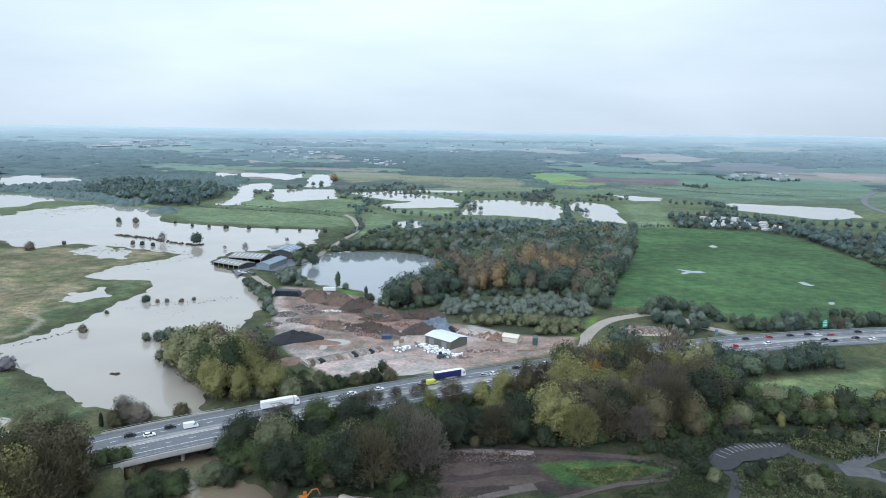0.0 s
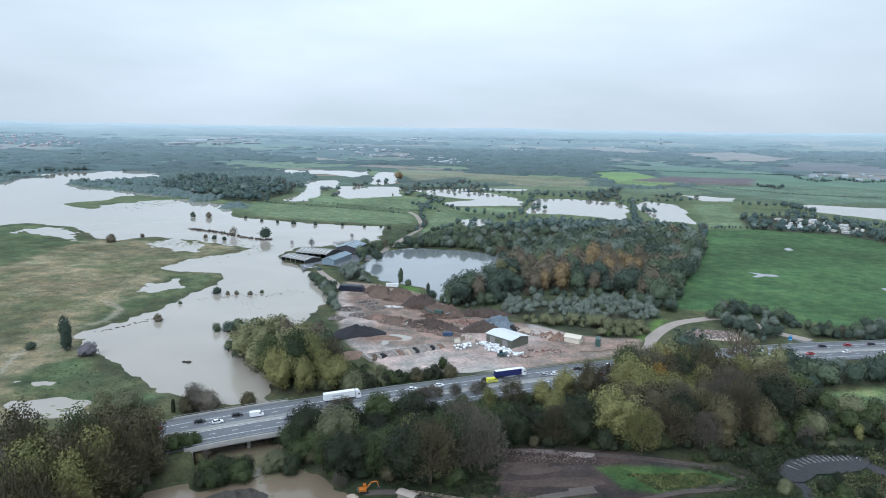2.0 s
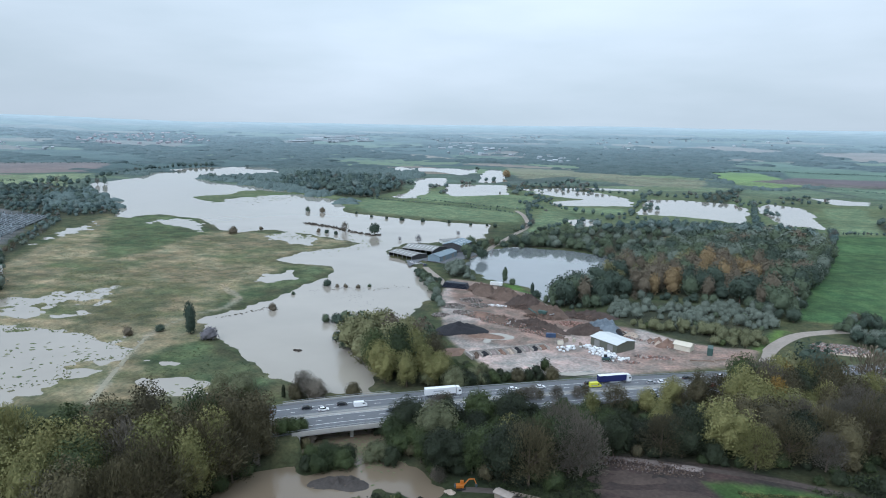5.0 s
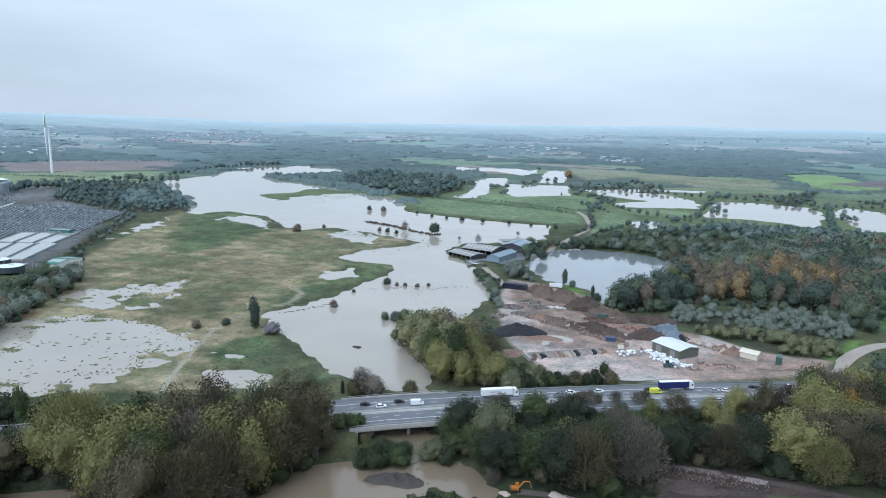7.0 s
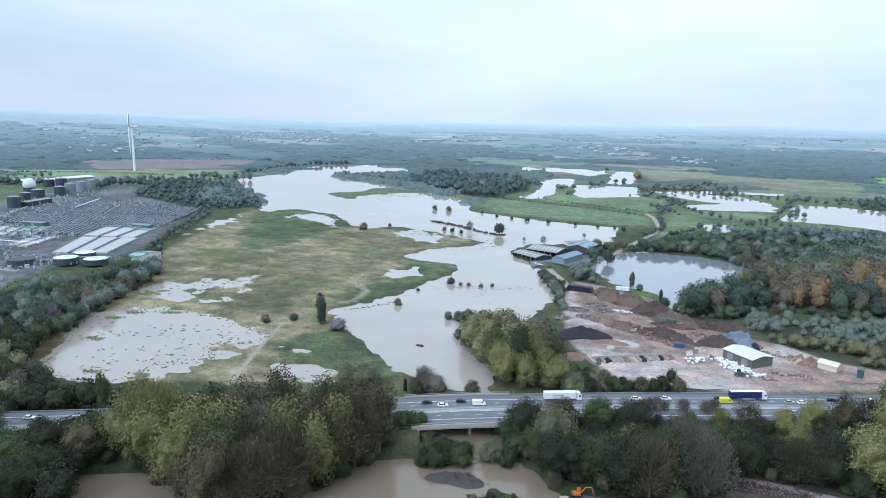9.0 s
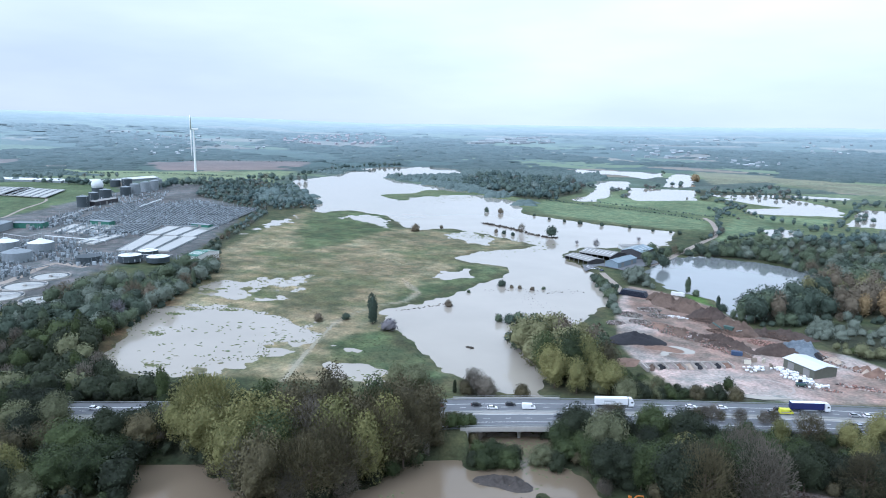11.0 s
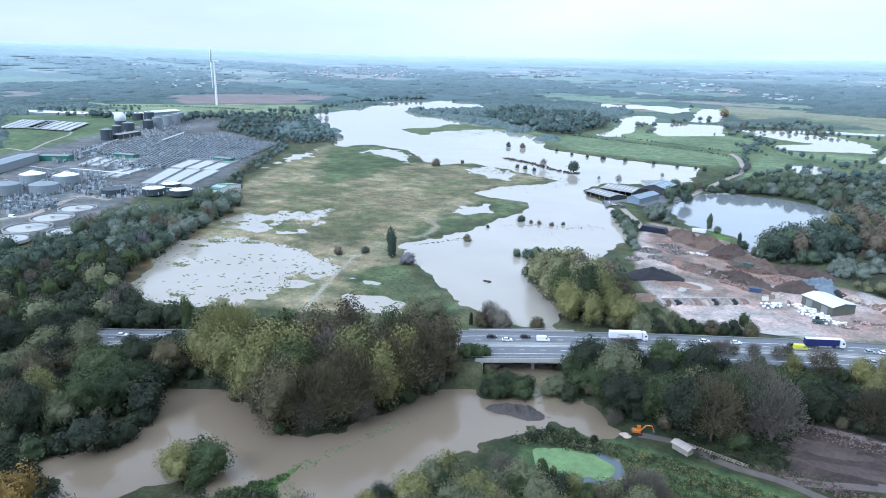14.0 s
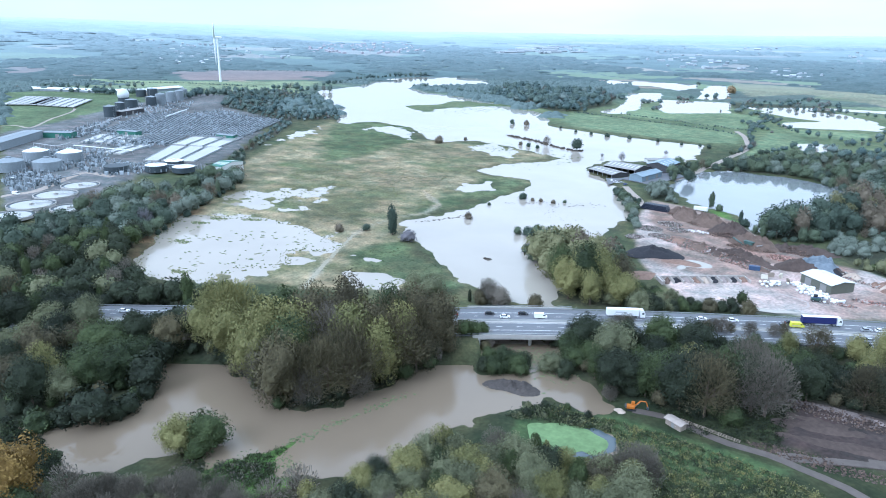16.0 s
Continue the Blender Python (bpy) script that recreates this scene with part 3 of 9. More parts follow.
# ---- ground ----
ROAD = smooth_line([(p[0], p[1], 0) for p in ROAD_LINE], 8)
ROAD = [(x, y) for x, y, z in ROAD]
_, BRIDGE_AT = line_distance(np.array([-100.0]), np.array([243.0]), ROAD)
BRIDGE_AT = float(BRIDGE_AT[0])
BRIDGE_HALF = 21.0


def road_level(s):
    return 6.0 - 2.0 * np.clip((np.asarray(s, float) - BRIDGE_AT - 60) / 160, 0, 1)


def rise(r):
    """The land climbs to low hills in the distance."""
    return 118 * (np.clip(r - 1900, 0, None) / 2700) ** 1.2


def west_hills(x, y, r):
    """A higher ridge closes the view to the west."""
    az = np.degrees(np.arctan2(x, y))
    k = np.clip((-az - 34) / 26, 0, 1.2)
    u = np.clip((r - 2700) / 1900, 0, 1)
    return 52 * k * u * u * (3 - 2 * u)


def ground_height(x, y):
    x, y = np.atleast_1d(np.asarray(x, float)), np.atleast_1d(np.asarray(y, float))
    r = np.hypot(x, y)
    n1, n2 = fbm(x, y, 22, 3), fbm(x, y, 6, 9, 2)
    d = np.full(x.shape, 40.0)
    broken_edge = fbm(x, y, 13, 61, 3) * 34
    for pool, outline in FLOODS.items():
        d = np.minimum(d, near_outline(x, y, outline) + (broken_edge if pool.startswith("wet") else 0))
    lake = near_outline(x, y, LAKE)
    algae = near_outline(x, y, ALGAE)
    d = np.minimum(np.minimum(d, lake), algae)
    d = d + n1 * np.clip(r / 40, 3, 14) + n2 * 6
    for island, outline in ISLANDS.items():
        broken = np.where(x < -400, fbm(x * 0.5 + y * 0.3, y * 0.9, 60, 51, 4) * 110 - 8, 0) if island == "flood_grass" else 0
        d = np.maximum(d, -near_outline(x, y, outline) + n2 * 6 + broken)
    z = np.clip(d * 0.14, -1.6, 0.75) + n1 * 0.5 + n2 * 0.2
    for wet_name, outline in WET.items():
        w = np.clip((-near_outline(x, y, outline) + n1 * 30 + n2 * 8) / 14, 0, 1)
        puddle = fbm(x, y, 20, 41, 4) + fbm(x, y, 6, 47, 3) * 1.1
        z = np.where(w > 0, np.minimum(z, z * (1 - w) + w * (WET_LEVEL[wet_name] + puddle * 2.2)), z)
    for outline, level, soft in PLATEAUS:
        k = np.clip(-near_outline(x, y, outline) / soft + 0.5, 0, 1)
        z = z * (1 - k) + (level + n1 * 0.3) * k
    ds, s = np.full(x.shape, 500.0), np.zeros(x.shape)
    close = r < 900
    ds[close], s[close] = line_distance(x[close], y[close], ROAD[::3] + ROAD[-1:])
    bank = road_level(s) - 0.6 - np.clip(ds - 15.5, 0, None) * 0.45
    span = np.abs(s - BRIDGE_AT) < BRIDGE_HALF
    z = np.where(span & (ds < 40), np.minimum(z, np.where(d < 4, z, 0.8)), np.maximum(z, bank))
    return z + rise(r) + west_hills(x, y, r) + np.clip(r - 1500, 0, 1500) / 1500 * 14 * fbm(x, y, 700, 77, 3)


def ground_at(x, y):
    return float(ground_height([x], [y])[0])


def cover_colours(x, y):
    r = np.hypot(x, y)
    n = x.shape[0]
    col = np.empty((n, 3))
    n1 = fbm(x, y, 60, 5, 4)[:, None]
    n2 = fbm(x, y, 14, 6, 3)[:, None]
    col[:] = (0.058, 0.068, 0.032)
    col += np.clip((y - 820) / 80, 0, 1)[:, None] * np.array((0.034, 0.05, 0.026))
    col += n1 * np.array((0.05, 0.035, 0.02)) + n2 * np.array((0.05, 0.04, 0.02))
    # far patchwork of fields, hedged, in blocks of a few hectares
    rng = np.random.default_rng(4)
    seeds = rng.uniform((-4700, -400), (4700, 4700), (900, 2))
    # Field colours greyed and blued towards haze.
    palette = np.array([(0.11, 0.15, 0.10), (0.09, 0.125, 0.09), (0.14, 0.18, 0.11), (0.20, 0.175, 0.14), (0.24, 0.21, 0.16), (0.08, 0.11, 0.09),
                        (0.085, 0.12, 0.095), (0.075, 0.105, 0.09)])
    pick = rng.integers(0, len(palette), 900)
    far = np.where(r > 1250)[0]
    for i in range(0, len(far), 4000):
        k = far[i:i + 4000]
        dd = (x[k, None] - seeds[None, :, 0]) ** 2 + ((y[k, None] - seeds[None, :, 1]) * 1.7) ** 2
        near2 = np.partition(dd, 1, axis=1)[:, :2]
        c = palette[pick[dd.argmin(1)]]
        hedge = (np.sqrt(near2.max(1)) - np.sqrt(near2.min(1))) < 16
        c[hedge] = (0.07, 0.095, 0.085)
        f = np.clip((r[k, None] - 1250) / 250, 0, 1)
        col[k] = col[k] * (1 - f) + c * f
    south = np.clip((330 - y) / 60, 0, 1)[:, None] * np.maximum(np.clip((x + 60) / 60, 0, 1), np.clip((225 - y) / 20, 0, 1))[:, None]
    col *= 1 - 0.4 * south
    for names, base, spread in COVERS:
        for nm in names:
            d = near_outline(x, y, COVER[nm], 60) + n2[:, 0] * 10 * np.clip(r / 500, 0.5, 3)
            k = np.clip(0.5 - d / (2.0 + r / 260), 0, 1)[:, None]
            tone = np.array(base) * (1 + spread * (n1 * 1.2 + n2 * 0.8))
            col = col * (1 - k) + tone * k
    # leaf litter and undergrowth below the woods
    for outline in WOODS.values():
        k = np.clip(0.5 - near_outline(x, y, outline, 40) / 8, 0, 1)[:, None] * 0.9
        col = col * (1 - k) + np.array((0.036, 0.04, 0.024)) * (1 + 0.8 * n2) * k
    # straw-coloured and green drifts in the marsh
    d = near_outline(x, y, COVER["meadow"], 60)
    k = np.clip(0.5 - d / 8, 0, 1)[:, None]
    straw = np.clip(0.5 + fbm(x, y, 60, 21, 4) * 2.6 + fbm(x * 0.8, y * 1.2, 15, 25, 3) * 2.6, 0, 1)[:, None]
    streak = np.clip(0.45 + fbm(x * 0.7 + y * 0.4, y * 1.2, 16, 22, 4) * 5, 0, 1)[:, None]
    lush = np.clip(fbm(x, y, 42, 27, 4) * 6 - 1.0, 0, 1)[:, None]
    grass = np.array((0.108, 0.115, 0.058)) * (1 - straw) + np.array((0.245, 0.212, 0.13)) * straw
    grass = grass * (1 - 0.42 * streak) + np.array((0.085, 0.076, 0.042)) * 0.42 * streak
    grass = grass * (1 - lush * 0.7) + np.array((0.075, 0.115, 0.045)) * lush * 0.7
    col = col * (1 - k) + grass * k
    for nm in ("meadow_green", "peninsula_green", "far_green"):
        d = near_outline(x, y, COVER[nm], 60) + n2[:, 0] * 24
        k = np.clip(0.5 - d / 12, 0, 1)[:, None] * 0.85
        col = col * (1 - k) + (np.array((0.056, 0.084, 0.036)) * (1 + 1.4 * n2)) * k
    # dark sedge along the drowned banks, rusty sedge above the marsh pool
    d = near_outline(x, y, FLOODS["river"], 60) + n2[:, 0] * 18
    k = np.clip(1 - np.abs(d - 3) / 7, 0, 1)[:, None] * 0.75 * (y < 900)[:, None]
    col = col * (1 - k) + np.array((0.062, 0.062, 0.034)) * (1 + n2) * k
    d = near_outline(x, y, COVER["rust"], 40) + n2[:, 0] * 16
    k = np.clip(0.5 - d / 8, 0, 1)[:, None] * 0.7
    col = col * (1 - k) + np.array((0.14, 0.092, 0.05)) * (1 + n2) * k
    # the trodden way through the marsh
    k = np.zeros(n)
    close = (x > -320) & (x < -190) & (y > 200) & (y < 480)
    k[close] = np.clip(1.6 - (line_distance(x[close], y[close], MARSH_WAY)[0] + n2[close, 0] * 5) / 1.8, 0, 1)
    col = col * (1 - 0.75 * k[:, None]) + np.array((0.27, 0.245, 0.18)) * 0.75 * k[:, None]
    # bare earth and stone drifts of the yard
    d = near_outline(x, y, COVER["yard"], 60)
    k = np.clip(0.5 - d / 3, 0, 1)[:, None]
    stain = np.clip(0.42 + fbm(x, y, 34, 31, 2) * 3.6, 0, 1)[:, None]
    stain = stain * stain * (3 - 2 * stain)
    stone = np.array((0.335, 0.284, 0.258)) * (1 - stain) + np.array((0.25, 0.186, 0.155)) * stain
    col = col * (1 - k) + stone * k
    d = near_outline(x, y, COVER["yard_soil"], 60) + n2[:, 0] * 22
    k = np.clip(0.5 - d / 5, 0, 1)[:, None] * 0.85
    col = col * (1 - k) + np.array((0.165, 0.116, 0.093)) * (1 + n2 * 0.9) * k
    return np.clip(col, 0.01, 0.8)


# Haze put into base colours: distance in metres, then red, green, blue.
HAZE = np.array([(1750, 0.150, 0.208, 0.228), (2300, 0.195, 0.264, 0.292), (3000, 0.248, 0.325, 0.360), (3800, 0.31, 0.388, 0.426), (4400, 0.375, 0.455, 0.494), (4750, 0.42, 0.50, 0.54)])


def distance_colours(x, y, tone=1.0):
    """Far land with pale blue haze painted into its colours, fields still showing faintly."""
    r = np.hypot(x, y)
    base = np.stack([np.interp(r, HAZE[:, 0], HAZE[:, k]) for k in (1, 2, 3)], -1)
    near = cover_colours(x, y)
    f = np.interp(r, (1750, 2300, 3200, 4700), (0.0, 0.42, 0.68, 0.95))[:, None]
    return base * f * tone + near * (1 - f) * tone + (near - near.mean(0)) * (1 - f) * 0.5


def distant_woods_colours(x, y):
    """Distant leaf canopies with haze in their colour, bluer and paler farther off."""
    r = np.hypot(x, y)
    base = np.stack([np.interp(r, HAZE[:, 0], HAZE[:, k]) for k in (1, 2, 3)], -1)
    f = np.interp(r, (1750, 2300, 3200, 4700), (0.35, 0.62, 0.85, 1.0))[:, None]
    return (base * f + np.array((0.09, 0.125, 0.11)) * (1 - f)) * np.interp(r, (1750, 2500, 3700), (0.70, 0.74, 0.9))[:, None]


def polar_sheet(name, radii, angles, mat, label, kind, colours=cover_colours):
    """One sheet of ground on rings round the plan's origin; angles in degrees from north, east positive."""
    rr, aa = np.meshgrid(radii, np.radians(angles), indexing="ij")
    x, y = (rr * np.sin(aa)).ravel(), (rr * np.cos(aa)).ravel()
    z = ground_height(x, y)
    nr, na = len(radii), len(angles)
    idx = np.arange(nr * na).reshape(nr, na)
    nxt = np.roll(idx, -1, axis=1)
    q = np.stack([idx[:-1], nxt[:-1], nxt[1:], idx[1:]], -1).reshape(-1, 4)
    me = bpy.data.meshes.new(name)
    me.vertices.add(nr * na)
    me.vertices.foreach_set("co", np.stack([x, y, z], -1).ravel())
    me.loops.add(q.size)
    me.loops.foreach_set("vertex_index", q[:, ::-1].ravel())
    me.polygons.add(len(q))
    me.polygons.foreach_set("loop_start", np.arange(0, q.size, 4))
    me.polygons.foreach_set("use_smooth", np.ones(len(q), bool))
    me.update()
    c = np.ones((nr * na, 4), np.float32)
    c[:, :3] = np.clip(colours(x, y), 0.01, 0.9)
    att = me.attributes.new("cover", "FLOAT_COLOR", "POINT")
    att.data.foreach_set("color", c.ravel())
    me.materials.append(mat)
    me.validate()
    return tagged(new(name, me), label, "ground", kind=kind)


front_angles = np.arange(-76, 46.01, 0.24)
angles = np.concatenate([front_angles, np.arange(48, 360 - 76, 4.0)])
radii = np.concatenate([[0.05, 30, 60], np.geomspace(85, 1800, 330)])
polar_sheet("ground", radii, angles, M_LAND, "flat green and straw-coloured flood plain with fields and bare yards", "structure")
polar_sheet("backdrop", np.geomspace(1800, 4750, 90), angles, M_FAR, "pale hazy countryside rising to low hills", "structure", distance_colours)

# ---- water ----
def flat_sheet(name, outline, z, mat, label):
    bm = BM()
    f = bm.faces.new([bm.verts.new((x, y, z)) for x, y in outline])
    bmesh.ops.triangulate(bm, faces=[f])
    me = bpy.data.meshes.new(name)
    bmesh.ops.recalc_face_normals(bm, faces=bm.faces[:])
    bm.to_mesh(me)
    bm.free()
    me.materials.append(mat)
    return tagged(new(name, me), label, "water", kind="structure")


flat_sheet("water", [(-1500, 40), (900, 40), (1400, 2100), (-1500, 2100)], 0.0, M_FLOOD, "still brown flood water over the river plain")


def grown(outline, by):
    cx, cy = sum(p[0] for p in outline) / len(outline), sum(p[1] for p in outline) / len(outline)
    out = []
    for x, y in outline:
        d = math.hypot(x - cx, y - cy)
        out.append((x + (x - cx) / d * by, y + (y - cy) / d * by))
    return out


flat_sheet("water_lake", grown(LAKE, 9), 0.12, M_LAKE, "dark clear lake mirroring the white sky")
flat_sheet("water_small_pool", grown(ALGAE, 0.8), 0.1, M_DARK_POOL, "small still grey pool below the road")
_weed = smooth_line([(p[0], p[1], 0) for p in [(-69.8, 174.4), (-71.6, 180.1), (-70.0, 184.3), (-66.1, 186.0), (-61.8, 187.2), (-57.2, 187.8), (-52.3, 187.1), (-48.0, 185.4), (-44.5, 183.3), (-44.3, 178.5), (-46.1, 174.7), (-49.8, 175.1), (-52.0, 171.6), (-54.9, 167.8), (-59.6, 166.2), (-64.7, 167.6), (-69.8, 174.4)]], 1.2)
flat_sheet("water_duckweed", [(x + 1.3 * float(fbm(x, y, 4, 3)), y + 1.3 * float(fbm(x, y, 4, 8))) for x, y, _ in _weed[:-1]], 0.14, M_ALGAE, "bright green duckweed drifted over the small pool")


_pool_edge = [p for p in ROAD if -520 < p[0] < 240]
flat_sheet("water_pool", [(p[0] + 3, p[1] - 9) for p in _pool_edge] + [(240, 40), (-520, 40)], 0.02, M_POOL, "brown flooded pool below the carriageway")


# ---- road ----
def offset_line(pts, off):
    out = []
    for i, (x, y) in enumerate(pts):
        a, b = pts[max(0, i - 1)], pts[min(len(pts) - 1, i + 1)]
        d = Vector((b[0] - a[0], b[1] - a[1])).normalized()
        out.append((x - d.y * off, y + d.x * off))
    return out


def ribbon(name, pts, left, right, level, mat, thick=0.3, parent=None):
    """A slab along a line, from left to right of it (left is positive), whose top is at level(s)."""
    a, b = offset_line(pts, left), offset_line(pts, right)
    s, run = [], 0.0
    for i, p in enumerate(pts):
        run += math.dist(p, pts[i - 1]) if i else 0
        s.append(run)
    v, f = [], []
    for i in range(len(pts)):
        z = float(level(s[i], pts[i]))
        v += [(*a[i], z), (*b[i], z), (*b[i], z - thick), (*a[i], z - thick)]
    for i in range(len(pts) - 1):
        k = 4 * i
        for j in range(4):
            f.append((k + j, k + (j + 1) % 4, k + 4 + (j + 1) % 4, k + 4 + j))
    f += [(0, 3, 2, 1), tuple(4 * (len(pts) - 1) + j for j in range(4))]
    me = mesh_of(name, v, f, mat)
    if parent:
        return child(name, me, parent)
    return new(name, me)


def on_road(s, p):
    return road_level(s)


def cut_line(pts, s0, s1):
    out, run = [], 0.0
    for i, p in enumerate(pts):
        run += math.dist(p, pts[i - 1]) if i else 0
        if s0 <= run <= s1:
            out.append(p)
    return out


road = tagged(ribbon("road", ROAD, 13.6, -13.6, on_road, M_ASPHALT, 0.5), "grey asphalt dual carriageway with white lane lines", "road", kind="structure")
reserve = tagged(ribbon("road_reserve", ROAD, 1.5, -1.5, lambda s, p: road_level(s) + 0.12, M_CONCRETE, 0.3), "pale central reserve strip", "kerb", kind="structure")
flat_puddles = [(208.3, 600.0), (215.7, 597.9), (221.1, 593.3), (228.2, 593.7), (230.5, 586.5), (222.5, 583.6), (218.4, 585.7), (207.8, 577.8), (206.5, 582.6), (214.1, 590.3)], [(287.1, 731.7), (295.8, 739.9), (296.2, 725.1), (288.5, 720.9)], [(292.7, 551.5), (298.7, 554.0), (299.7, 543.4), (302.3, 541.5), (296.3, 537.1), (292.9, 541.0)], [(279.5, 482.7), (284.7, 484.7), (282.9, 478.0), (277.8, 476.1)]
for outline in flat_puddles:
    zz = float(ground_height([p[0] for p in outline], [p[1] for p in outline]).max())
    tagged(flat_sheet("water_puddle", outline, zz + 0.03, M_LAKE, "pale puddle lying in the green pasture"), category="water")
for off in (12.3, 9.3 - 0.4, 1.9, -1.9, -8.9, -12.3):
    if abs(off) not in (12.3,):
        tagged(ribbon("road_line", ROAD, off + 0.12, off - 0.12, lambda s, p: road_level(s) + 0.006, M_PAINT, 0.004), "solid white edge line", "road marking", kind="structure")


def dashes(off, length, gap):
    v, f = [], []
    total = sum(math.dist(a, b) for a, b in zip(ROAD, ROAD[1:]))
    pts, run, acc = offset_line(ROAD, off), 0.0, 0.0
    s = 0.0
    cum = [0.0]
    for a, b in zip(ROAD, ROAD[1:]):
        cum.append(cum[-1] + math.dist(a, b))
    xs, ys = np.array([p[0] for p in pts]), np.array([p[1] for p in pts])
    while s + length < total:
        q = [(float(np.interp(s + k, cum, xs)), float(np.interp(s + k, cum, ys))) for k in (0, length)]
        d = Vector((q[1][0] - q[0][0], q[1][1] - q[0][1])).normalized() * 0.11
        z = [float(road_level(s)) + 0.008, float(road_level(s + length)) + 0.008]
        i = len(v)
        v += [(q[0][0] - d.y, q[0][1] + d.x, z[0]), (q[0][0] + d.y, q[0][1] - d.x, z[0]), (q[1][0] + d.y, q[1][1] - d.x, z[1]), (q[1][0] - d.y, q[1][1] + d.x, z[1])]
        f.append((i, i + 1, i + 2, i + 3))
        s += length + gap
    tagged(new("road_dashes", mesh_of("road_dashes", v, f, M_PAINT)), "broken white lane lines", "road marking", kind="stuff")


dashes(5.4, 2.5, 6.0)
dashes(-5.4, 2.5, 6.0)

# ---- trees ----
PROFILES = {
    "dome": ((0.0, 0.80), (0.12, 0.93), (0.3, 1.0), (0.5, 0.96), (0.7, 0.84), (0.84, 0.68), (0.93, 0.50), (0.98, 0.28), (1.0, 0.0)),
    "broad": ((0.0, 0.22), (0.1, 0.62), (0.25, 0.9), (0.42, 1.0), (0.6, 0.97), (0.76, 0.84), (0.88, 0.65), (0.96, 0.40), (0.99, 0.2), (1.0, 0.0)),
    "egg": ((0.0, 0.30), (0.12, 0.66), (0.3, 0.95), (0.48, 1.0), (0.65, 0.93), (0.8, 0.76), (0.91, 0.54), (0.97, 0.32), (1.0, 0.0)),
    "spindle": ((0.0, 0.55), (0.1, 0.82), (0.35, 1.0), (0.6, 0.95), (0.8, 0.74), (0.92, 0.48), (0.98, 0.24), (1.0, 0.0)),
}


def crown_mesh(name, seed, rx, rz, base, lobes, leaves, size, mat, form="broad", core=True, twig=False, bulge=0.34, depth=0.16, streak=0.0):
    """A crown of leaf clumps over one uneven, billowing surface; base is its lowest height, rz half its height."""
    rng = np.random.default_rng(seed)
    prof = np.array(PROFILES[form])
    mid = np.array((0, 0, base + rz * 0.85))
    # the boughs that billow out of the crown
    lv = 1 - rng.random(lobes) ** 0.8 * 0.95
    la = np.arange(lobes) * 2.39996 + rng.uniform(-0.5, 0.5, lobes)
    ls = rng.uniform(0.75, 1.25, lobes) * 1.55 / math.sqrt(lobes)
    lh = rng.uniform(0.45, 1.0, lobes)

    def raw(a, v):
        r = np.interp(v, prof[:, 0], prof[:, 1])
        return np.stack([rx * r * np.cos(a), rx * r * np.sin(a), base + 2 * rz * v], -1)

    lc = raw(la, lv) - mid
    lc /= np.linalg.norm(lc, axis=1)[:, None]
    many = lobes * 5
    lc2 = raw(np.arange(many) * 2.39996 + rng.uniform(-0.9, 0.9, many), 1 - rng.random(many) ** 0.8 * 0.95) - mid
    lc2 /= np.linalg.norm(lc2, axis=1)[:, None]
    ls2, lh2 = rng.uniform(0.7, 1.5, many) * 2.3 / math.sqrt(many), rng.uniform(0.2, 1.0, many)
    wob = rng.uniform(0, 6.28, 8)

    def surface(a, v):
        p = raw(a, v) - mid
        u = p / np.maximum(np.linalg.norm(p, axis=-1), 1e-6)[..., None]
        ang = np.arccos(np.clip(u @ lc.T, -1, 1))
        puff = (np.sqrt(np.clip(1 - (ang / (ls * 1.7)) ** 2, 0, 1)) * lh).max(-1)
        ang2 = np.arccos(np.clip(u @ lc2.T, -1, 1))
        small = (np.sqrt(np.clip(1 - (ang2 / ls2) ** 2, 0, 1)) * lh2).max(-1)
        g = 1 - bulge * 0.85 + bulge * puff + bulge * 0.38 * small
        g = g + 0.05 * np.sin(3 * a + wob[0] + 4 * v) + 0.04 * np.sin(5 * a + wob[1] - 9 * v)
        out = p * g[..., None]
        out[..., 2] = np.where(p[..., 2] > 0, p[..., 2] * (0.55 * g + 0.42), out[..., 2])
        return mid + out

    v = 1 - rng.random(leaves) ** 1.15
    a = rng.uniform(0, 2 * np.pi, leaves)
    p = surface(a, v)
    e = 0.02
    da, dv = surface(a + e, v) - p, surface(a, np.minimum(v + e, 1.0)) - surface(a, np.maximum(v - e, 0.0))
    nrm = np.cross(da, dv)
    nrm /= np.maximum(np.linalg.norm(nrm, axis=1), 1e-9)[:, None]
    inner = rng.uniform(0.35, 1.03, leaves) ** 0.8 if twig else 1 - depth + depth * 1.28 * rng.random(leaves)
    pos = mid + (p - mid) * inner[:, None]
    nrm = nrm + rng.normal(scale=0.4, size=(leaves, 3))
    nrm /= np.linalg.norm(nrm, axis=1)[:, None]
    t = np.cross(nrm, rng.normal(size=(leaves, 3)))
    if streak:
        t = t / np.linalg.norm(t, axis=1)[:, None] + np.array((0, 0, streak))
    t /= np.linalg.norm(t, axis=1)[:, None]
    b = np.cross(nrm, t)
    s = (size * rng.uniform(0.6, 1.4, leaves))[:, None]
    slim = 0.75
    if twig:
        t = (pos - np.array((0, 0, base + rz * 0.35))) / np.array([rx, rx, rz]) + np.array((0, 0, 0.25)) + rng.normal(scale=0.38, size=(leaves, 3))
        t /= np.linalg.norm(t, axis=1)[:, None]
        b = np.cross(t, rng.normal(size=(leaves, 3)))
        b /= np.linalg.norm(b, axis=1)[:, None]
        nrm = np.cross(t, b)
        slim = 0.13
    verts = np.stack([pos - t * s, pos + t * s * 0.8 - b * s * slim, pos + t * s * 0.6 + b * s * slim + nrm * s * 0.2], 1).reshape(-1, 3)
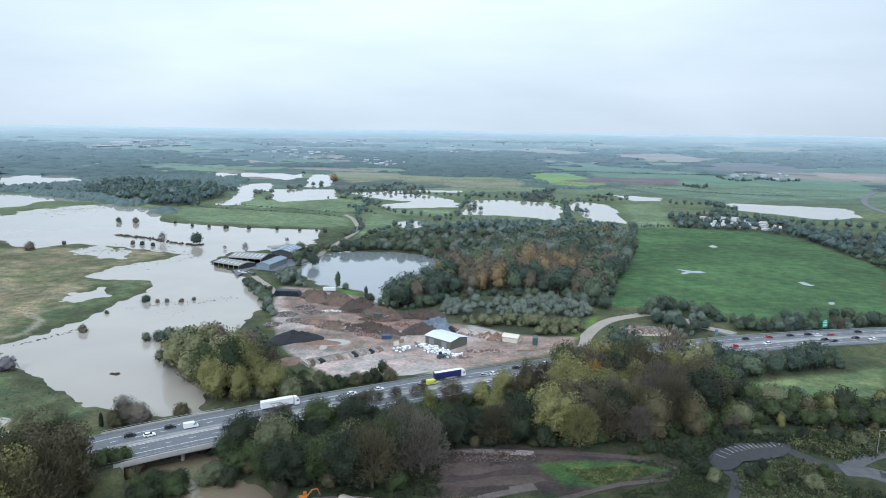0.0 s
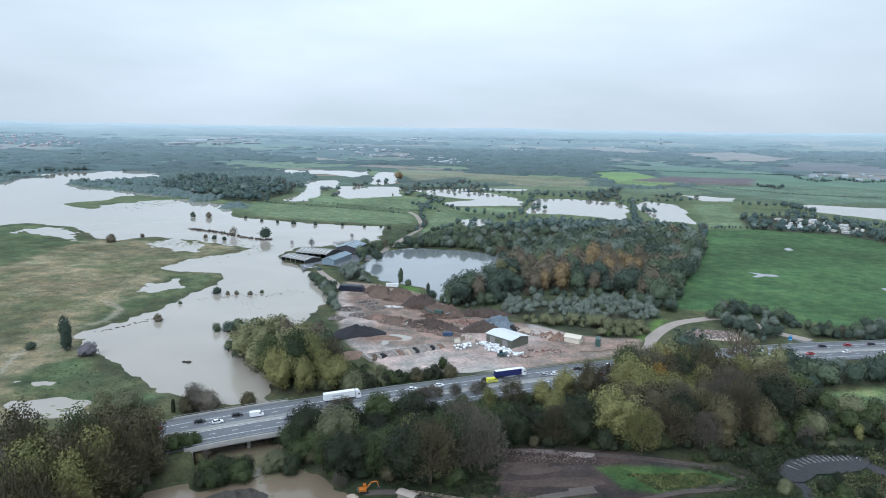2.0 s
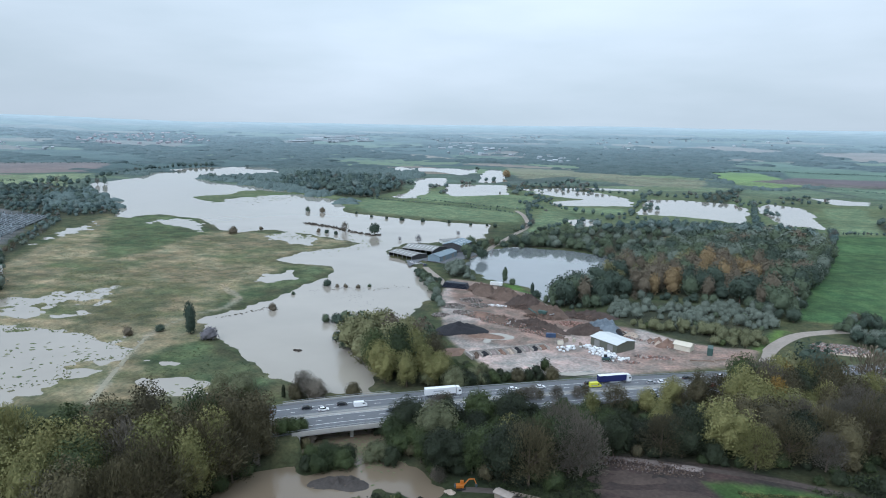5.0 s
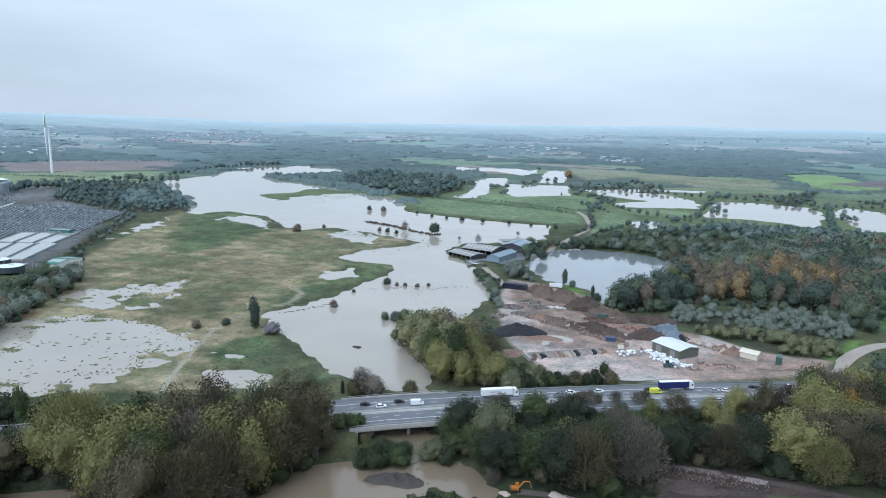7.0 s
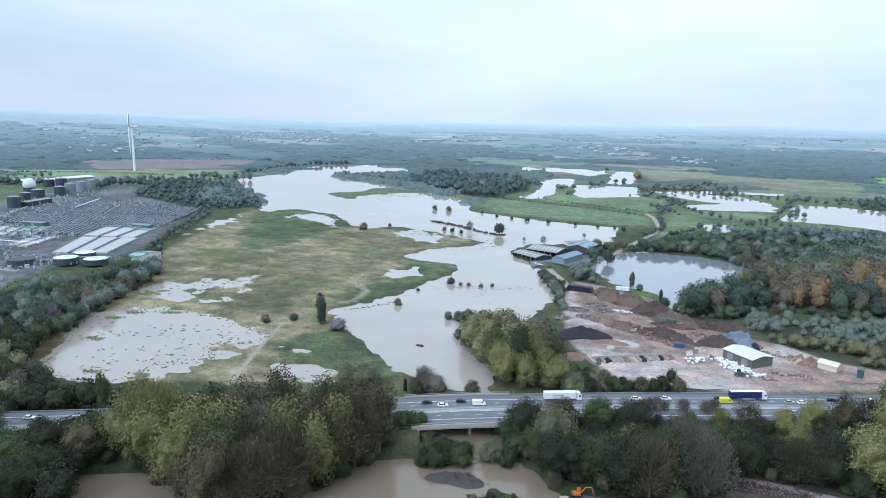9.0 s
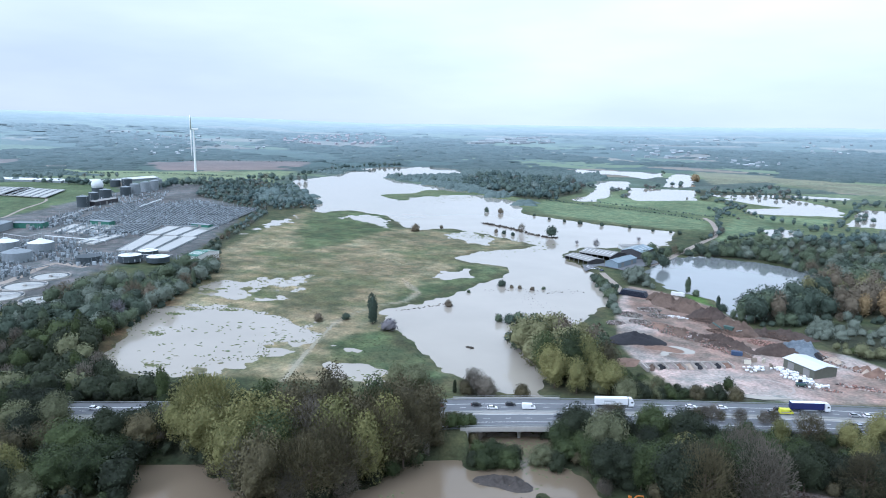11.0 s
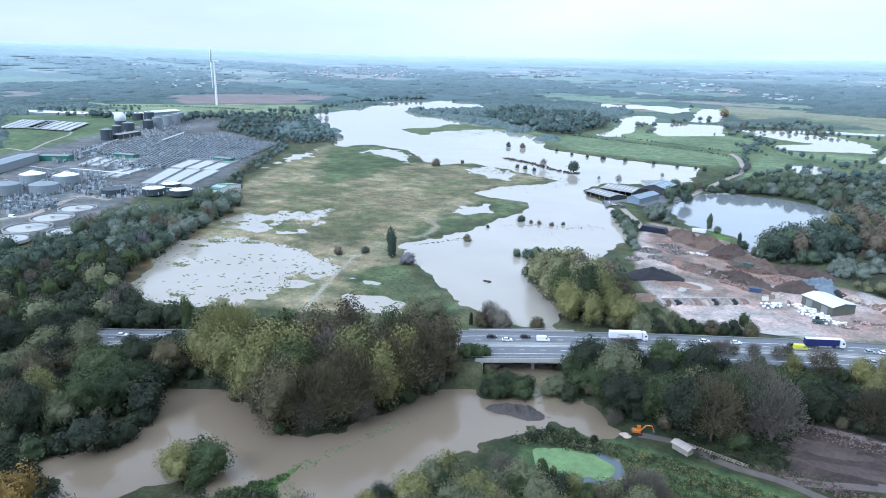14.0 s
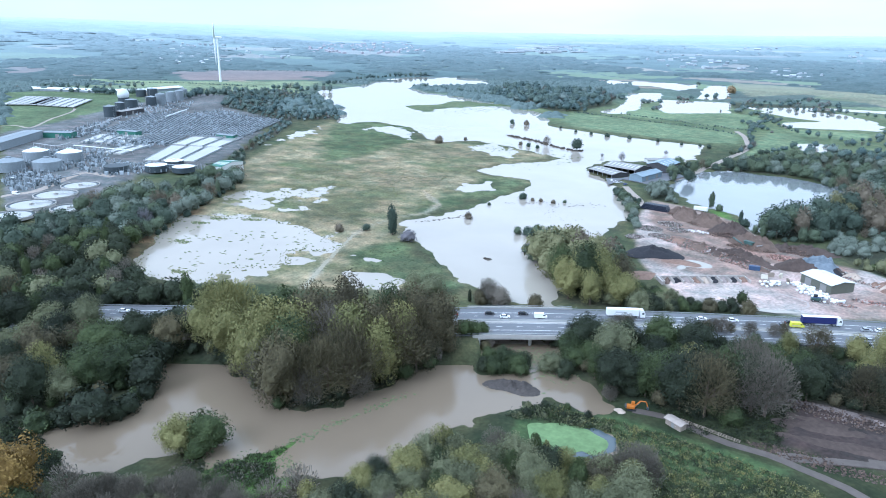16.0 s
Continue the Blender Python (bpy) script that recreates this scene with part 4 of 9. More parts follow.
    faces = np.arange(leaves * 3).reshape(-1, 3).tolist()
    if core:
        na, nv = (22, 13) if leaves > 1200 else (14, 8) if leaves > 260 else (11, 6)
        av, vv = np.meshgrid(np.arange(na) * 2 * np.pi / na, np.linspace(0, 1, nv) ** 0.85, indexing="ij")
        q = surface(av.ravel(), vv.ravel())
        q = mid + (q - mid) * (1 - depth * 1.05)
        off = len(verts)
        verts = np.concatenate([verts, q])
        for i in range(na):
            j = (i + 1) % na
            for k in range(nv - 1):
                faces.append([off + i * nv + k, off + j * nv + k, off + j * nv + k + 1, off + i * nv + k + 1])
    return mesh_of(name, verts.tolist(), faces, mat)


def trunk_mesh(name, seed, height, girth, limbs, spread, mat, fork=0.35):
    rng = random.Random(seed)
    bm = BM()
    top = Vector((rng.uniform(-0.4, 0.4), rng.uniform(-0.4, 0.4), height * 0.8))
    bar(bm, (0, 0, -0.6), top, girth, 7, girth * 0.3)
    for i in range(limbs):
        h = height * rng.uniform(fork, 0.7)
        a = i * 2.4 + rng.uniform(-0.4, 0.4)
        tip = Vector((math.cos(a) * spread * rng.uniform(0.5, 0.9), math.sin(a) * spread * rng.uniform(0.5, 0.9), min(height * 0.95, h + height * rng.uniform(0.15, 0.35))))
        mid = top * (h / top.z)
        bar(bm, mid, tip, girth * 0.36, 5, girth * 0.08)
        for j in range(2):
            t2 = tip + Vector((rng.uniform(-1, 1), rng.uniform(-1, 1), rng.uniform(0.2, 1))) * spread * 0.3
            bar(bm, mid.lerp(tip, 0.6), t2, girth * 0.2, 4, girth * 0.05)
    me = bpy.data.meshes.new(name)
    bm.to_mesh(me)
    bm.free()
    me.materials.append(mat)
    return me


# shapes of about 10 m height; detail falls with distance from the road side
SHAPES = {}
for i in range(3):
    SHAPES["broad", "near", i] = dict(rx=4.1 + 0.4 * i, rz=4.7, base=0.5, lobes=15, leaves=4000, size=0.16, form="broad", bulge=0.55, depth=0.24)
    SHAPES["broad", "mid", i] = dict(rx=4.2 + 0.4 * i, rz=4.7, base=0.4, lobes=9, leaves=540, size=0.38, form="broad", bulge=0.5, depth=0.22)
    SHAPES["tall", "near", i] = dict(rx=2.9 + 0.3 * i, rz=4.9, base=0.2, lobes=14, leaves=3700, size=0.15, form="egg", bulge=0.6, depth=0.3, streak=0.5)
    SHAPES["tall", "mid", i] = dict(rx=3.0 + 0.3 * i, rz=4.9, base=0.2, lobes=8, leaves=500, size=0.355, form="egg", bulge=0.52, depth=0.25, streak=0.5)
    SHAPES["bush", "near", i] = dict(rx=5.4, rz=5.0, base=-0.3, lobes=12, leaves=2200, size=0.225, form="dome", bulge=0.5, depth=0.22)
    SHAPES["bush", "mid", i] = dict(rx=5.6, rz=5.0, base=-0.3, lobes=8, leaves=340, size=0.51, form="dome", bulge=0.46, depth=0.2)
    SHAPES["sparse", "near", i] = dict(rx=4.3 + 0.3 * i, rz=4.8, base=0.3, lobes=20, leaves=6400, size=0.27, form="broad", bulge=0.5, core=False, twig=True)
    SHAPES["sparse", "mid", i] = dict(rx=4.3, rz=4.6, base=0.3, lobes=12, leaves=800, size=0.62, form="broad", bulge=0.4, core=False, twig=True)
    SHAPES["column", "near", i] = dict(rx=1.9, rz=5.0, base=0.1, lobes=24, leaves=2200, size=0.17, form="spindle", bulge=0.4, streak=1.2)
    SHAPES["column", "mid", i] = dict(rx=1.9, rz=5.0, base=0.1, lobes=12, leaves=560, size=0.28, form="spindle", bulge=0.36, streak=1.2)
for (shape, level, i), s in list(SHAPES.items()):
    if level == "mid":
        SHAPES[shape, "far", i] = dict(s, lobes=max(6, s["lobes"] // 2), leaves=s["leaves"] // 3, size=s["size"] * 1.6)
CROWNS, TRUNKS, MODELS = {}, {}, {}
TREE_WORDS = {"dark": "dark green", "green": "green", "willow": "grey-green", "yellow": "yellowing", "orange": "orange autumn", "brown": "brown thinning", "bare": "nearly bare grey"}
SHAPE_WORDS = {"broad": "broad-crowned tree", "tall": "tall slender tree", "bush": "rounded bush", "sparse": "open-branched tree", "column": "columnar poplar tree"}


ARRAYS = {}


def model_meshes(shape, level, i):
    if (shape, level, i) not in CROWNS:
        CROWNS[shape, level, i] = crown_mesh("crown", 100 * i + len(CROWNS), mat=LEAF["green"], **SHAPES[shape, level, i])
        TRUNKS[shape, level, i] = trunk_mesh("trunk", i + len(TRUNKS), 7.0, 0.26 if shape != "bush" else 0.14, 9 if shape == "sparse" else 5 if level != "far" else 1, SHAPES[shape, level, i]["rx"] * 0.7, M_BARK)
    return CROWNS[shape, level, i], TRUNKS[shape, level, i]


def tree(shape, colour, x, y, h, rng, group="", where="on the flood plain", z=None):
    level = "near" if math.hypot(x, y) < 330 else "mid"
    i = rng.randrange(3)
    key = (shape, level, i, colour)
    zz = ground_at(x, y) if z is None else z
    m = pose(x, y, max(zz, -0.3) - 0.1, 0, 0, rng.uniform(0, 360))
    wide = rng.uniform(0.85, 1.15)
    if key not in MODELS:
        crown, trunk = model_meshes(shape, level, i)
        me = crown.copy()
        me.materials.clear()
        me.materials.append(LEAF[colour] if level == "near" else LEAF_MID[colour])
        t = new("bush" if shape == "bush" else "tree")
        child("trunk", trunk, t)
        child("crown", me, t)
        MODELS[key] = t
        t.matrix_basis = m
    else:
        t = copy_thing(MODELS[key], m)
    t.scale = (h / 10 * wide, h / 10 * wide, h / 10)
    return tagged(t, f"{TREE_WORDS[colour]} {SHAPE_WORDS[shape]} {where}", "bush" if shape == "bush" else "tree", group)


def scatter(outline, spacing, rng, edge=0.0):
    """Evenly jittered places inside an outline."""
    a = np.array(outline)
    out = []
    cand = []
    n = int((np.ptp(a[:, 0]) * np.ptp(a[:, 1])) / spacing ** 2 * 6) + 20
    for _ in range(n):
        cand.append((rng.uniform(a[:, 0].min(), a[:, 0].max()), rng.uniform(a[:, 1].min(), a[:, 1].max())))
    c = np.array(cand)
    c = c[outline_distance(c[:, 0], c[:, 1], outline) < -edge]
    grid = {}
    for x, y in c:
        g = (int(x // spacing), int(y // spacing))
        if all(math.hypot(x - p[0], y - p[1]) >= spacing for i in (-1, 0, 1) for j in (-1, 0, 1) for p in grid.get((g[0] + i, g[1] + j), ())):
            grid.setdefault(g, []).append((x, y))
            out.append((float(x), float(y)))
    return out


def choose(mix, rng):
    t = rng.random() * sum(w for *_, w in mix)
    for shape, colour, w in mix:
        t -= w
        if t <= 0:
            return shape, colour
    return mix[-1][:2]


def joined_trees(name, placed, label):
    """Many trees in one mesh, for woods too dense or far to count. placed: shape, colour, x, y, z, height, turn, widening."""
    # Picks the leaf set by distance; sets 1 and 2 carry painted haze.
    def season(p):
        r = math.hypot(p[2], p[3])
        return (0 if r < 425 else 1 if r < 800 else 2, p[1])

    slots = sorted({season(p) for p in placed})
    verts, tris, quads, tri_m, quad_m, off = [], [], [], [], [], 0
    for k, (shape, colour, x, y, z, h, turn, wide, i) in enumerate(placed):
        level = "mid" if math.hypot(x, y) < 720 else "far"
        crown, trunk = model_meshes(shape, level, i)
        for key, slot in (((shape, i, "c", level), slots.index(season(placed[k]))), ((shape, i, "t", level), len(slots))):
            if key not in ARRAYS:
                me = crown if key[2] == "c" else trunk
                co = np.empty(len(me.vertices) * 3)
                me.vertices.foreach_get("co", co)
                polys = [tuple(p.vertices) for p in me.polygons]
                ARRAYS[key] = (co.reshape(-1, 3), np.array([p for p in polys if len(p) == 3]).reshape(-1, 3), np.array([p for p in polys if len(p) == 4]).reshape(-1, 4))
            co, t3, q4 = ARRAYS[key]
            c, s = math.cos(turn), math.sin(turn)
            g = h / 10
            verts.append(np.stack([x + (co[:, 0] * c - co[:, 1] * s) * g * wide, y + (co[:, 0] * s + co[:, 1] * c) * g * wide, z + co[:, 2] * g], -1))
            tris.append(t3 + off)
            quads.append(q4 + off)
            tri_m.append(np.full(len(t3), slot))
            quad_m.append(np.full(len(q4), slot))
            off += len(co)
    v, t3, q4 = np.concatenate(verts), np.concatenate(tris).astype(np.int32), np.concatenate(quads).astype(np.int32)
    me = bpy.data.meshes.new(name)
    me.vertices.add(len(v))
    me.vertices.foreach_set("co", v.ravel())
    me.loops.add(t3.size + q4.size)
    me.loops.foreach_set("vertex_index", np.concatenate([t3.ravel(), q4.ravel()]))
    me.polygons.add(len(t3) + len(q4))
    me.polygons.foreach_set("loop_start", np.concatenate([np.arange(0, t3.size, 3), t3.size + np.arange(0, q4.size, 4)]))
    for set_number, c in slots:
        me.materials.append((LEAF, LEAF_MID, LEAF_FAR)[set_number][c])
    me.materials.append(M_BARK)
    me.polygons.foreach_set("material_index", np.concatenate(tri_m + quad_m).astype(np.int32))
    me.update()
    me.validate()
    return tagged(new(name, me), label, "woodland", kind="stuff")


def plant_wood(name, spacing, low, high, mix, where, counted=False, clear=16.0, limit=""):
    rng = random.Random(name)
    pts = scatter(WOODS[name], spacing, rng)
    if not pts:
        return
    a = np.array(pts)
    ds, _ = line_distance(a[:, 0], a[:, 1], ROAD)
    zs = ground_height(a[:, 0], a[:, 1])
    placed = []
    for (x, y), d, z in zip(pts, ds, zs):
        if d < clear or any(near_outline(np.array([x]), np.array([y]), COVER[k], 9)[0] < 3 for k in ("soil_green", "yard")):
            continue
        if name == "right_mid" and 345 < x < 452 and 855 < y < 990 and rng.random() < 0.8:
            continue
        if name == "willows" and value_noise(x * 0.45, y, 11, 6) < 0.42:
            continue
        shape, colour = choose(mix(x, y) if callable(mix) else mix, rng)
        h = min(rng.uniform(low, high) * (0.55 if shape == "bush" else 1.0), height_limit(limit or name, x, d) * rng.uniform(0.75, 1.1))
        if counted:
            tree(shape, colour, x, y, h, rng, "trees " + where, where, float(z))
        else:
            placed.append((shape, colour, x, y, max(float(z), -0.3) - 0.1, h, rng.uniform(0, 6.28), rng.uniform(0.85, 1.15), rng.randrange(3)))
    if placed:
        joined_trees("woodland", placed, "mixed autumn trees " + where)


BELT_MIX = [("broad", "willow", 3), ("broad", "green", 2), ("broad", "dark", 2), ("bush", "willow", 1), ("sparse", "brown", 1), ("broad", "brown", 0.6), ("column", "green", 0.3)]
DARK_MIX = [("broad", "dark", 4), ("broad", "green", 3), ("tall", "green", 1.5), ("bush", "dark", 1), ("sparse", "brown", 0.7), ("broad", "willow", 0.8)]
MIXED = [("broad", "dark", 3), ("broad", "green", 3), ("tall", "yellow", 1.5), ("tall", "brown", 1), ("sparse", "brown", 1), ("broad", "willow", 1), ("sparse", "bare", 0.7)]
LAKE_FRONT = [("broad", "green", 2), ("broad", "dark", 4), ("broad", "willow", 1), ("tall", "brown", 1.5), ("tall", "dark", 1.5), ("bush", "dark", 1)]
AUTUMN_WOOD = ([("tall", "orange", 3), ("tall", "brown", 1)], [("tall", "brown", 3), ("broad", "brown", 1)], [("tall", "yellow", 2), ("tall", "brown", 1), ("broad", "dark", 1)])
LAKE_BACK = [("broad", "green", 3), ("broad", "dark", 2), ("broad", "willow", 3), ("bush", "willow", 0.6), ("broad", "brown", 0.3)]
WEST_MIX = [("broad", "dark", 4), ("broad", "green", 2.5), ("bush", "dark", 1), ("tall", "yellow", 0.9), ("sparse", "brown", 1), ("tall", "green", 1)]
EAST_MIX = [("tall", "brown", 2.5), ("sparse", "brown", 3), ("broad", "brown", 1.5), ("tall", "yellow", 2.8), ("broad", "yellow", 1.2), ("sparse", "bare", 1.5), ("broad", "dark", 0.8)]
ROADSIDE_LOW = {"strip_right": 50.0, "under": -9999.0}


def belt_mix(x, y):
    return WEST_MIX if x < 42 else EAST_MIX


def north_belt(x, y):
    return [("broad", "dark", 5), ("broad", "green", 1.5), ("sparse", "bare", 0.6), ("broad", "willow", 0.6), ("column", "green", 0.5)] if math.hypot(x, y) < 470 else BELT_MIX


def lake_mix(x, y):
    """Dark trees in front, a drift of turning poplars behind them, rounded willows to the back."""
    turning = max(1 - math.hypot((x - 22) / 34, (y - 535) / 55), 1 - math.hypot((x - 90) / 40, (y - 585) / 45))
    if turning > 0.05:
        drift = float(value_noise(x, y * 0.6, 20, 63))
        return AUTUMN_WOOD[0 if drift > 0.62 else 1 if drift > 0.32 else 2]
    return LAKE_FRONT if y < 540 + 0.25 * x else LAKE_BACK


def grove_mix(x, y):
    """Yellow-green poplars to the west, half-bare brown trees towards the bridge."""
    if x < -158:
        return [("tall", "yellow", 3), ("broad", "yellow", 1.5), ("tall", "green", 1), ("sparse", "yellow", 1)]
    return [("sparse", "brown", 3), ("sparse", "bare", 2), ("tall", "yellow", 1.5), ("tall", "brown", 1.5), ("broad", "dark", 0.6)]


def height_limit(name, x, d):
    """Trees stay low on the bank beside the carriageway."""
    return 4.5 + 0.42 * (d - 14) if x < ROADSIDE_LOW.get(name, -9999) else 99.0

WILLOWS = [("bush", "willow", 3), ("broad", "willow", 2), ("tall", "willow", 1), ("bush", "green", 0.5)]
HEDGE = [("bush", "dark", 3), ("bush", "green", 2), ("bush", "willow", 1)]
for args in (
    ("strip_right", 7.5, 15, 26, belt_mix, "in the belt beside the road", True),
    ("bridge_mass", 6.6, 20, 28, grove_mix, "in the grove by the bridge", True, 15),
    ("bridge_edge", 5.5, 8, 15, [("bush", "green", 2), ("bush", "dark", 2), ("bush", "yellow", 1), ("sparse", "bare", 1)], "in the grove by the bridge", True),
    ("left_south", 8.0, 13, 20, [("broad", "dark", 2.5), ("broad", "green", 3), ("broad", "willow", 1.1), ("broad", "brown", 1), ("tall", "yellow", 0.6), ("tall", "green", 1)], "in the wood beside the road", True),
    ("left_north", 8.5, 9, 16, north_belt, "in the wood beside the treatment works"),
    ("works_wood", 9, 4, 12, [("broad", "willow", 1.2), ("bush", "willow", 1.2), ("broad", "green", 2), ("bush", "green", 2), ("broad", "dark", 1.5), ("bush", "brown", 1)], "behind the treatment works"),
    ("works_hedge", 7.5, 4, 8, BELT_MIX, "along the works fence"),
    ("river_clump", 7.5, 17, 25, [("tall", "yellow", 4), ("broad", "yellow", 2), ("tall", "green", 1.5), ("tall", "brown", 1), ("bush", "green", 1)], "on the river bank", True),
    ("lake_wood", 9.0, 14, 22, lake_mix, "in the wood by the lake"),
    ("north_lake", 10, 7, 13, [("broad", "dark", 2), ("broad", "green", 2), ("broad", "willow", 2), ("bush", "green", 1)], "beyond the lake"),
    ("willows", 3.6, 5, 9, WILLOWS, "in the willow scrub"),
    ("junction_a", 6, 6, 10, [("broad", "dark", 2), ("bush", "willow", 3), ("broad", "willow", 1)], "by the slip road"),
    ("junction_b", 7, 6, 11, DARK_MIX, "along the field hedge"),
    ("spit", 17, 11, 19, DARK_MIX, "on the wooded spit"),
    ("right_mid", 12, 6, 13, DARK_MIX, "round the caravan field"),
    ("north_mid", 26, 5, 9, DARK_MIX, "beyond the fields"),
    ("far_mid", 18, 6, 10, DARK_MIX, "beyond the flood"),
    ("north_strip", 10, 6, 10, DARK_MIX, "along the flooded field"),
    ("soil_edge", 6, 7, 12, MIXED, "beside the earth bank"),
    ("front", 4.8, 8, 14, [("broad", "willow", 4), ("tall", "green", 1.5), ("sparse", "bare", 2), ("tall", "willow", 2), ("broad", "yellow", 2.2), ("tall", "yellow", 1.2), ("broad", "dark", 1)], "below the pool", True),
    ("bare_front", 6, 7, 11, [("sparse", "bare", 3), ("bush", "willow", 1)], "along the pool's near bank", True),
    ("bridge_left", 5, 9, 15, HEDGE + [("sparse", "bare", 1)], "below the road by the bridge", True, 13),
    ("bridge_right", 5, 9, 14, [("bush", "brown", 2), ("bush", "bare", 2), ("sparse", "bare", 2)], "below the road by the bridge", True, 13),
    ("strip_east", 6, 9, 14, DARK_MIX, "below the carriageway", True),
    ("clump_bushes", 5.5, 9, 14, HEDGE, "below the river clump", True),
    ("paddock_edge", 6.5, 8, 14, DARK_MIX, "round the wet paddock"),
    ("pool_bank", 7.2, 11, 19, DARK_MIX, "between the pool and the road", True),
    ("lower_bank", 4.5, 3, 6, HEDGE, "by the duckweed pool", True),
    ("farm_trees", 7, 7, 11, WILLOWS, "by the farm"),
    ("bank_hedge", 5, 5, 8, HEDGE, "along the river bank"),
    ("yard_hedge", 4, 5, 7, HEDGE, "between the yard and the road"),
):
    plant_wood(*args)


for name, spacing, low, high in (("strip_right", 5.0, 7, 12), ("left_south", 5.5, 7, 12), ("pool_bank", 5.5, 7, 11), ("bridge_mass", 5.5, 8, 14), ("paddock_edge", 5.5, 6, 9), ("left_north", 8, 7, 12), ("soil_edge", 5, 5, 8)):
    WOODS["under"] = WOODS[name]
    plant_wood("under", spacing, low, high, [("bush", "dark", 3), ("bush", "green", 2), ("bush", "brown", 0.6)], "as undergrowth in the wood", limit=name)


# ---- distant woods: nobody could count them ----
FLOOD_PLAIN = [(-480, 1000), (-460, 1600), (-720, 2120), (-300, 2120), (-120, 1720), (320, 1450), (440, 1330), (420, 1000)]
FAR_BELTS = [
    [(-287, 2105), (-141, 2135), (-99, 1907), (-18, 1825), (218, 1871), (262, 2053), (317, 2197), (350, 2384), (286, 2594), (101, 2713), (-50, 2690), (-229, 2861), (-371, 2720)],
    [(-1187, 1834), (-982, 1907), (-988, 2198), (-732, 2127), (-341, 2087), (-356, 2227), (-597, 2221), (-816, 2374), (-1005, 2490), (-1218, 2465), (-1469, 2277)],
    [(-2069, 1028), (-1934, 1058), (-1824, 1010), (-1684, 1229), (-1800, 1358), (-1893, 1476), (-1883, 1568), (-2151, 1792), (-2255, 1651), (-2251, 1360), (-2367, 1180)],
    [(1693, 3312), (2154, 3377), (1727, 2700), (1597, 2882)],
    [(-560, 1330), (-500, 1585), (-690, 1860), (-900, 1990), (-960, 1903), (-800, 1560)],
]


def far_woods(name, mat, r0, r1, count, height, label, seed, tinted=False, lumps=2):
    rng = np.random.default_rng(seed)
    n = count * 6
    a, r = np.radians(rng.uniform(-74, 45, n)), np.sqrt(rng.uniform(r0 ** 2, r1 ** 2, n))
    x, y = r * np.sin(a), r * np.cos(a)
    keep = value_noise(x * 0.5, y * 1.3, 300, 90) + 0.3 * value_noise(x, y * 1.6, 80, 95) > (0.66 if tinted else 0.72) + 0.2 * np.clip((np.degrees(a) - 2) / 14, 0, 1)
    for o in FAR_BELTS:
        keep |= near_outline(x, y, o, 30) + 70 * (value_noise(x, y, 60, 98) - 0.5) < 0
    keep &= near_outline(x, y, FLOOD_PLAIN, 30) > 0
    for o in FLOODS.values():
        keep &= near_outline(x, y, o, 30) > 5
    for k in OPEN_FIELDS:
        keep &= near_outline(x, y, COVER[k], 30) > 3
    x, y = x[keep][:count], y[keep][:count]
    n = len(x)
    z = ground_height(x, y)
    h, w = height * rng.uniform(0.6, 1.1, n), height * (rng.uniform(2.2, 5.0, n) if tinted else rng.uniform(0.8, 1.5, n))
    ring = np.array([(math.cos(k * math.pi / 3), math.sin(k * math.pi / 3)) for k in range(6)])
    shape = np.concatenate([np.c_[ring * 1.2, np.full(6, -0.2)], np.c_[ring * 0.92, np.full(6, 0.45)], np.c_[ring * 0.5, np.full(6, 0.86)], [[0, 0, 1.0]]])
    tris = np.array([q for k in range(6) for l in (0, 6) for q in ((l + k, l + (k + 1) % 6, l + 6 + (k + 1) % 6), (l + k, l + 6 + (k + 1) % 6, l + 6 + k))] + [(12 + k, 12 + (k + 1) % 6, 18) for k in range(6)])
    v, f = [], []
    for j in range(lumps):
        c = np.stack([x + rng.normal(size=n) * w * 0.5, y + rng.normal(size=n) * w * 0.5, z - 0.3], -1)
        s = np.stack([w * (rng.uniform(0.5, 1.3, n) if tinted else rng.uniform(0.4, 0.9, n)), w * rng.uniform(0.25, 0.5, n), h * rng.uniform(0.45, 1.0, n)], -1)
        turn = np.arctan2(x, y)
        wob = rng.uniform(0.8, 1.2, (n, 19, 1))
        q = shape[None] * s[:, None] * wob
        q = np.stack([q[..., 0] * np.cos(turn)[:, None] + q[..., 1] * np.sin(turn)[:, None], q[..., 1] * np.cos(turn)[:, None] - q[..., 0] * np.sin(turn)[:, None], q[..., 2]], -1)
        v.append((c[:, None] + q).reshape(-1, 3))
        f.append((tris[None] + (np.arange(n) * 19)[:, None, None] + j * n * 19).reshape(-1, 3))
    v, f = np.concatenate(v).tolist(), np.concatenate(f).tolist()
    me = mesh_of(name, v, f, mat, True)
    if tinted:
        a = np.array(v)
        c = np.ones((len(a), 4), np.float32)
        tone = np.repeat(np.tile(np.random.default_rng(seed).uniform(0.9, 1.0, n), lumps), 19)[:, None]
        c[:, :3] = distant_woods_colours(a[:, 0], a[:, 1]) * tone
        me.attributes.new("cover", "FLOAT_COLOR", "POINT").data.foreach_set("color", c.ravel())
    tagged(new(name, me), label, "woodland", kind="stuff")


far_woods("woodland", M_FAR_WOOD, 1050, 1850, 7500, 9, "distant belts of trees and hedges, hazed blue-green", 1, lumps=1)
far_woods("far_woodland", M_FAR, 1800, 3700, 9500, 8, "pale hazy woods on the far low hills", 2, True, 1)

# ---- bridge, barriers and traffic ----
M_RAIL = M_GALV
ROAD_CUM = [0.0]
for a, b in zip(ROAD, ROAD[1:]):
    ROAD_CUM.append(ROAD_CUM[-1] + math.dist(a, b))
_rx, _ry = np.array([p[0] for p in ROAD]), np.array([p[1] for p in ROAD])


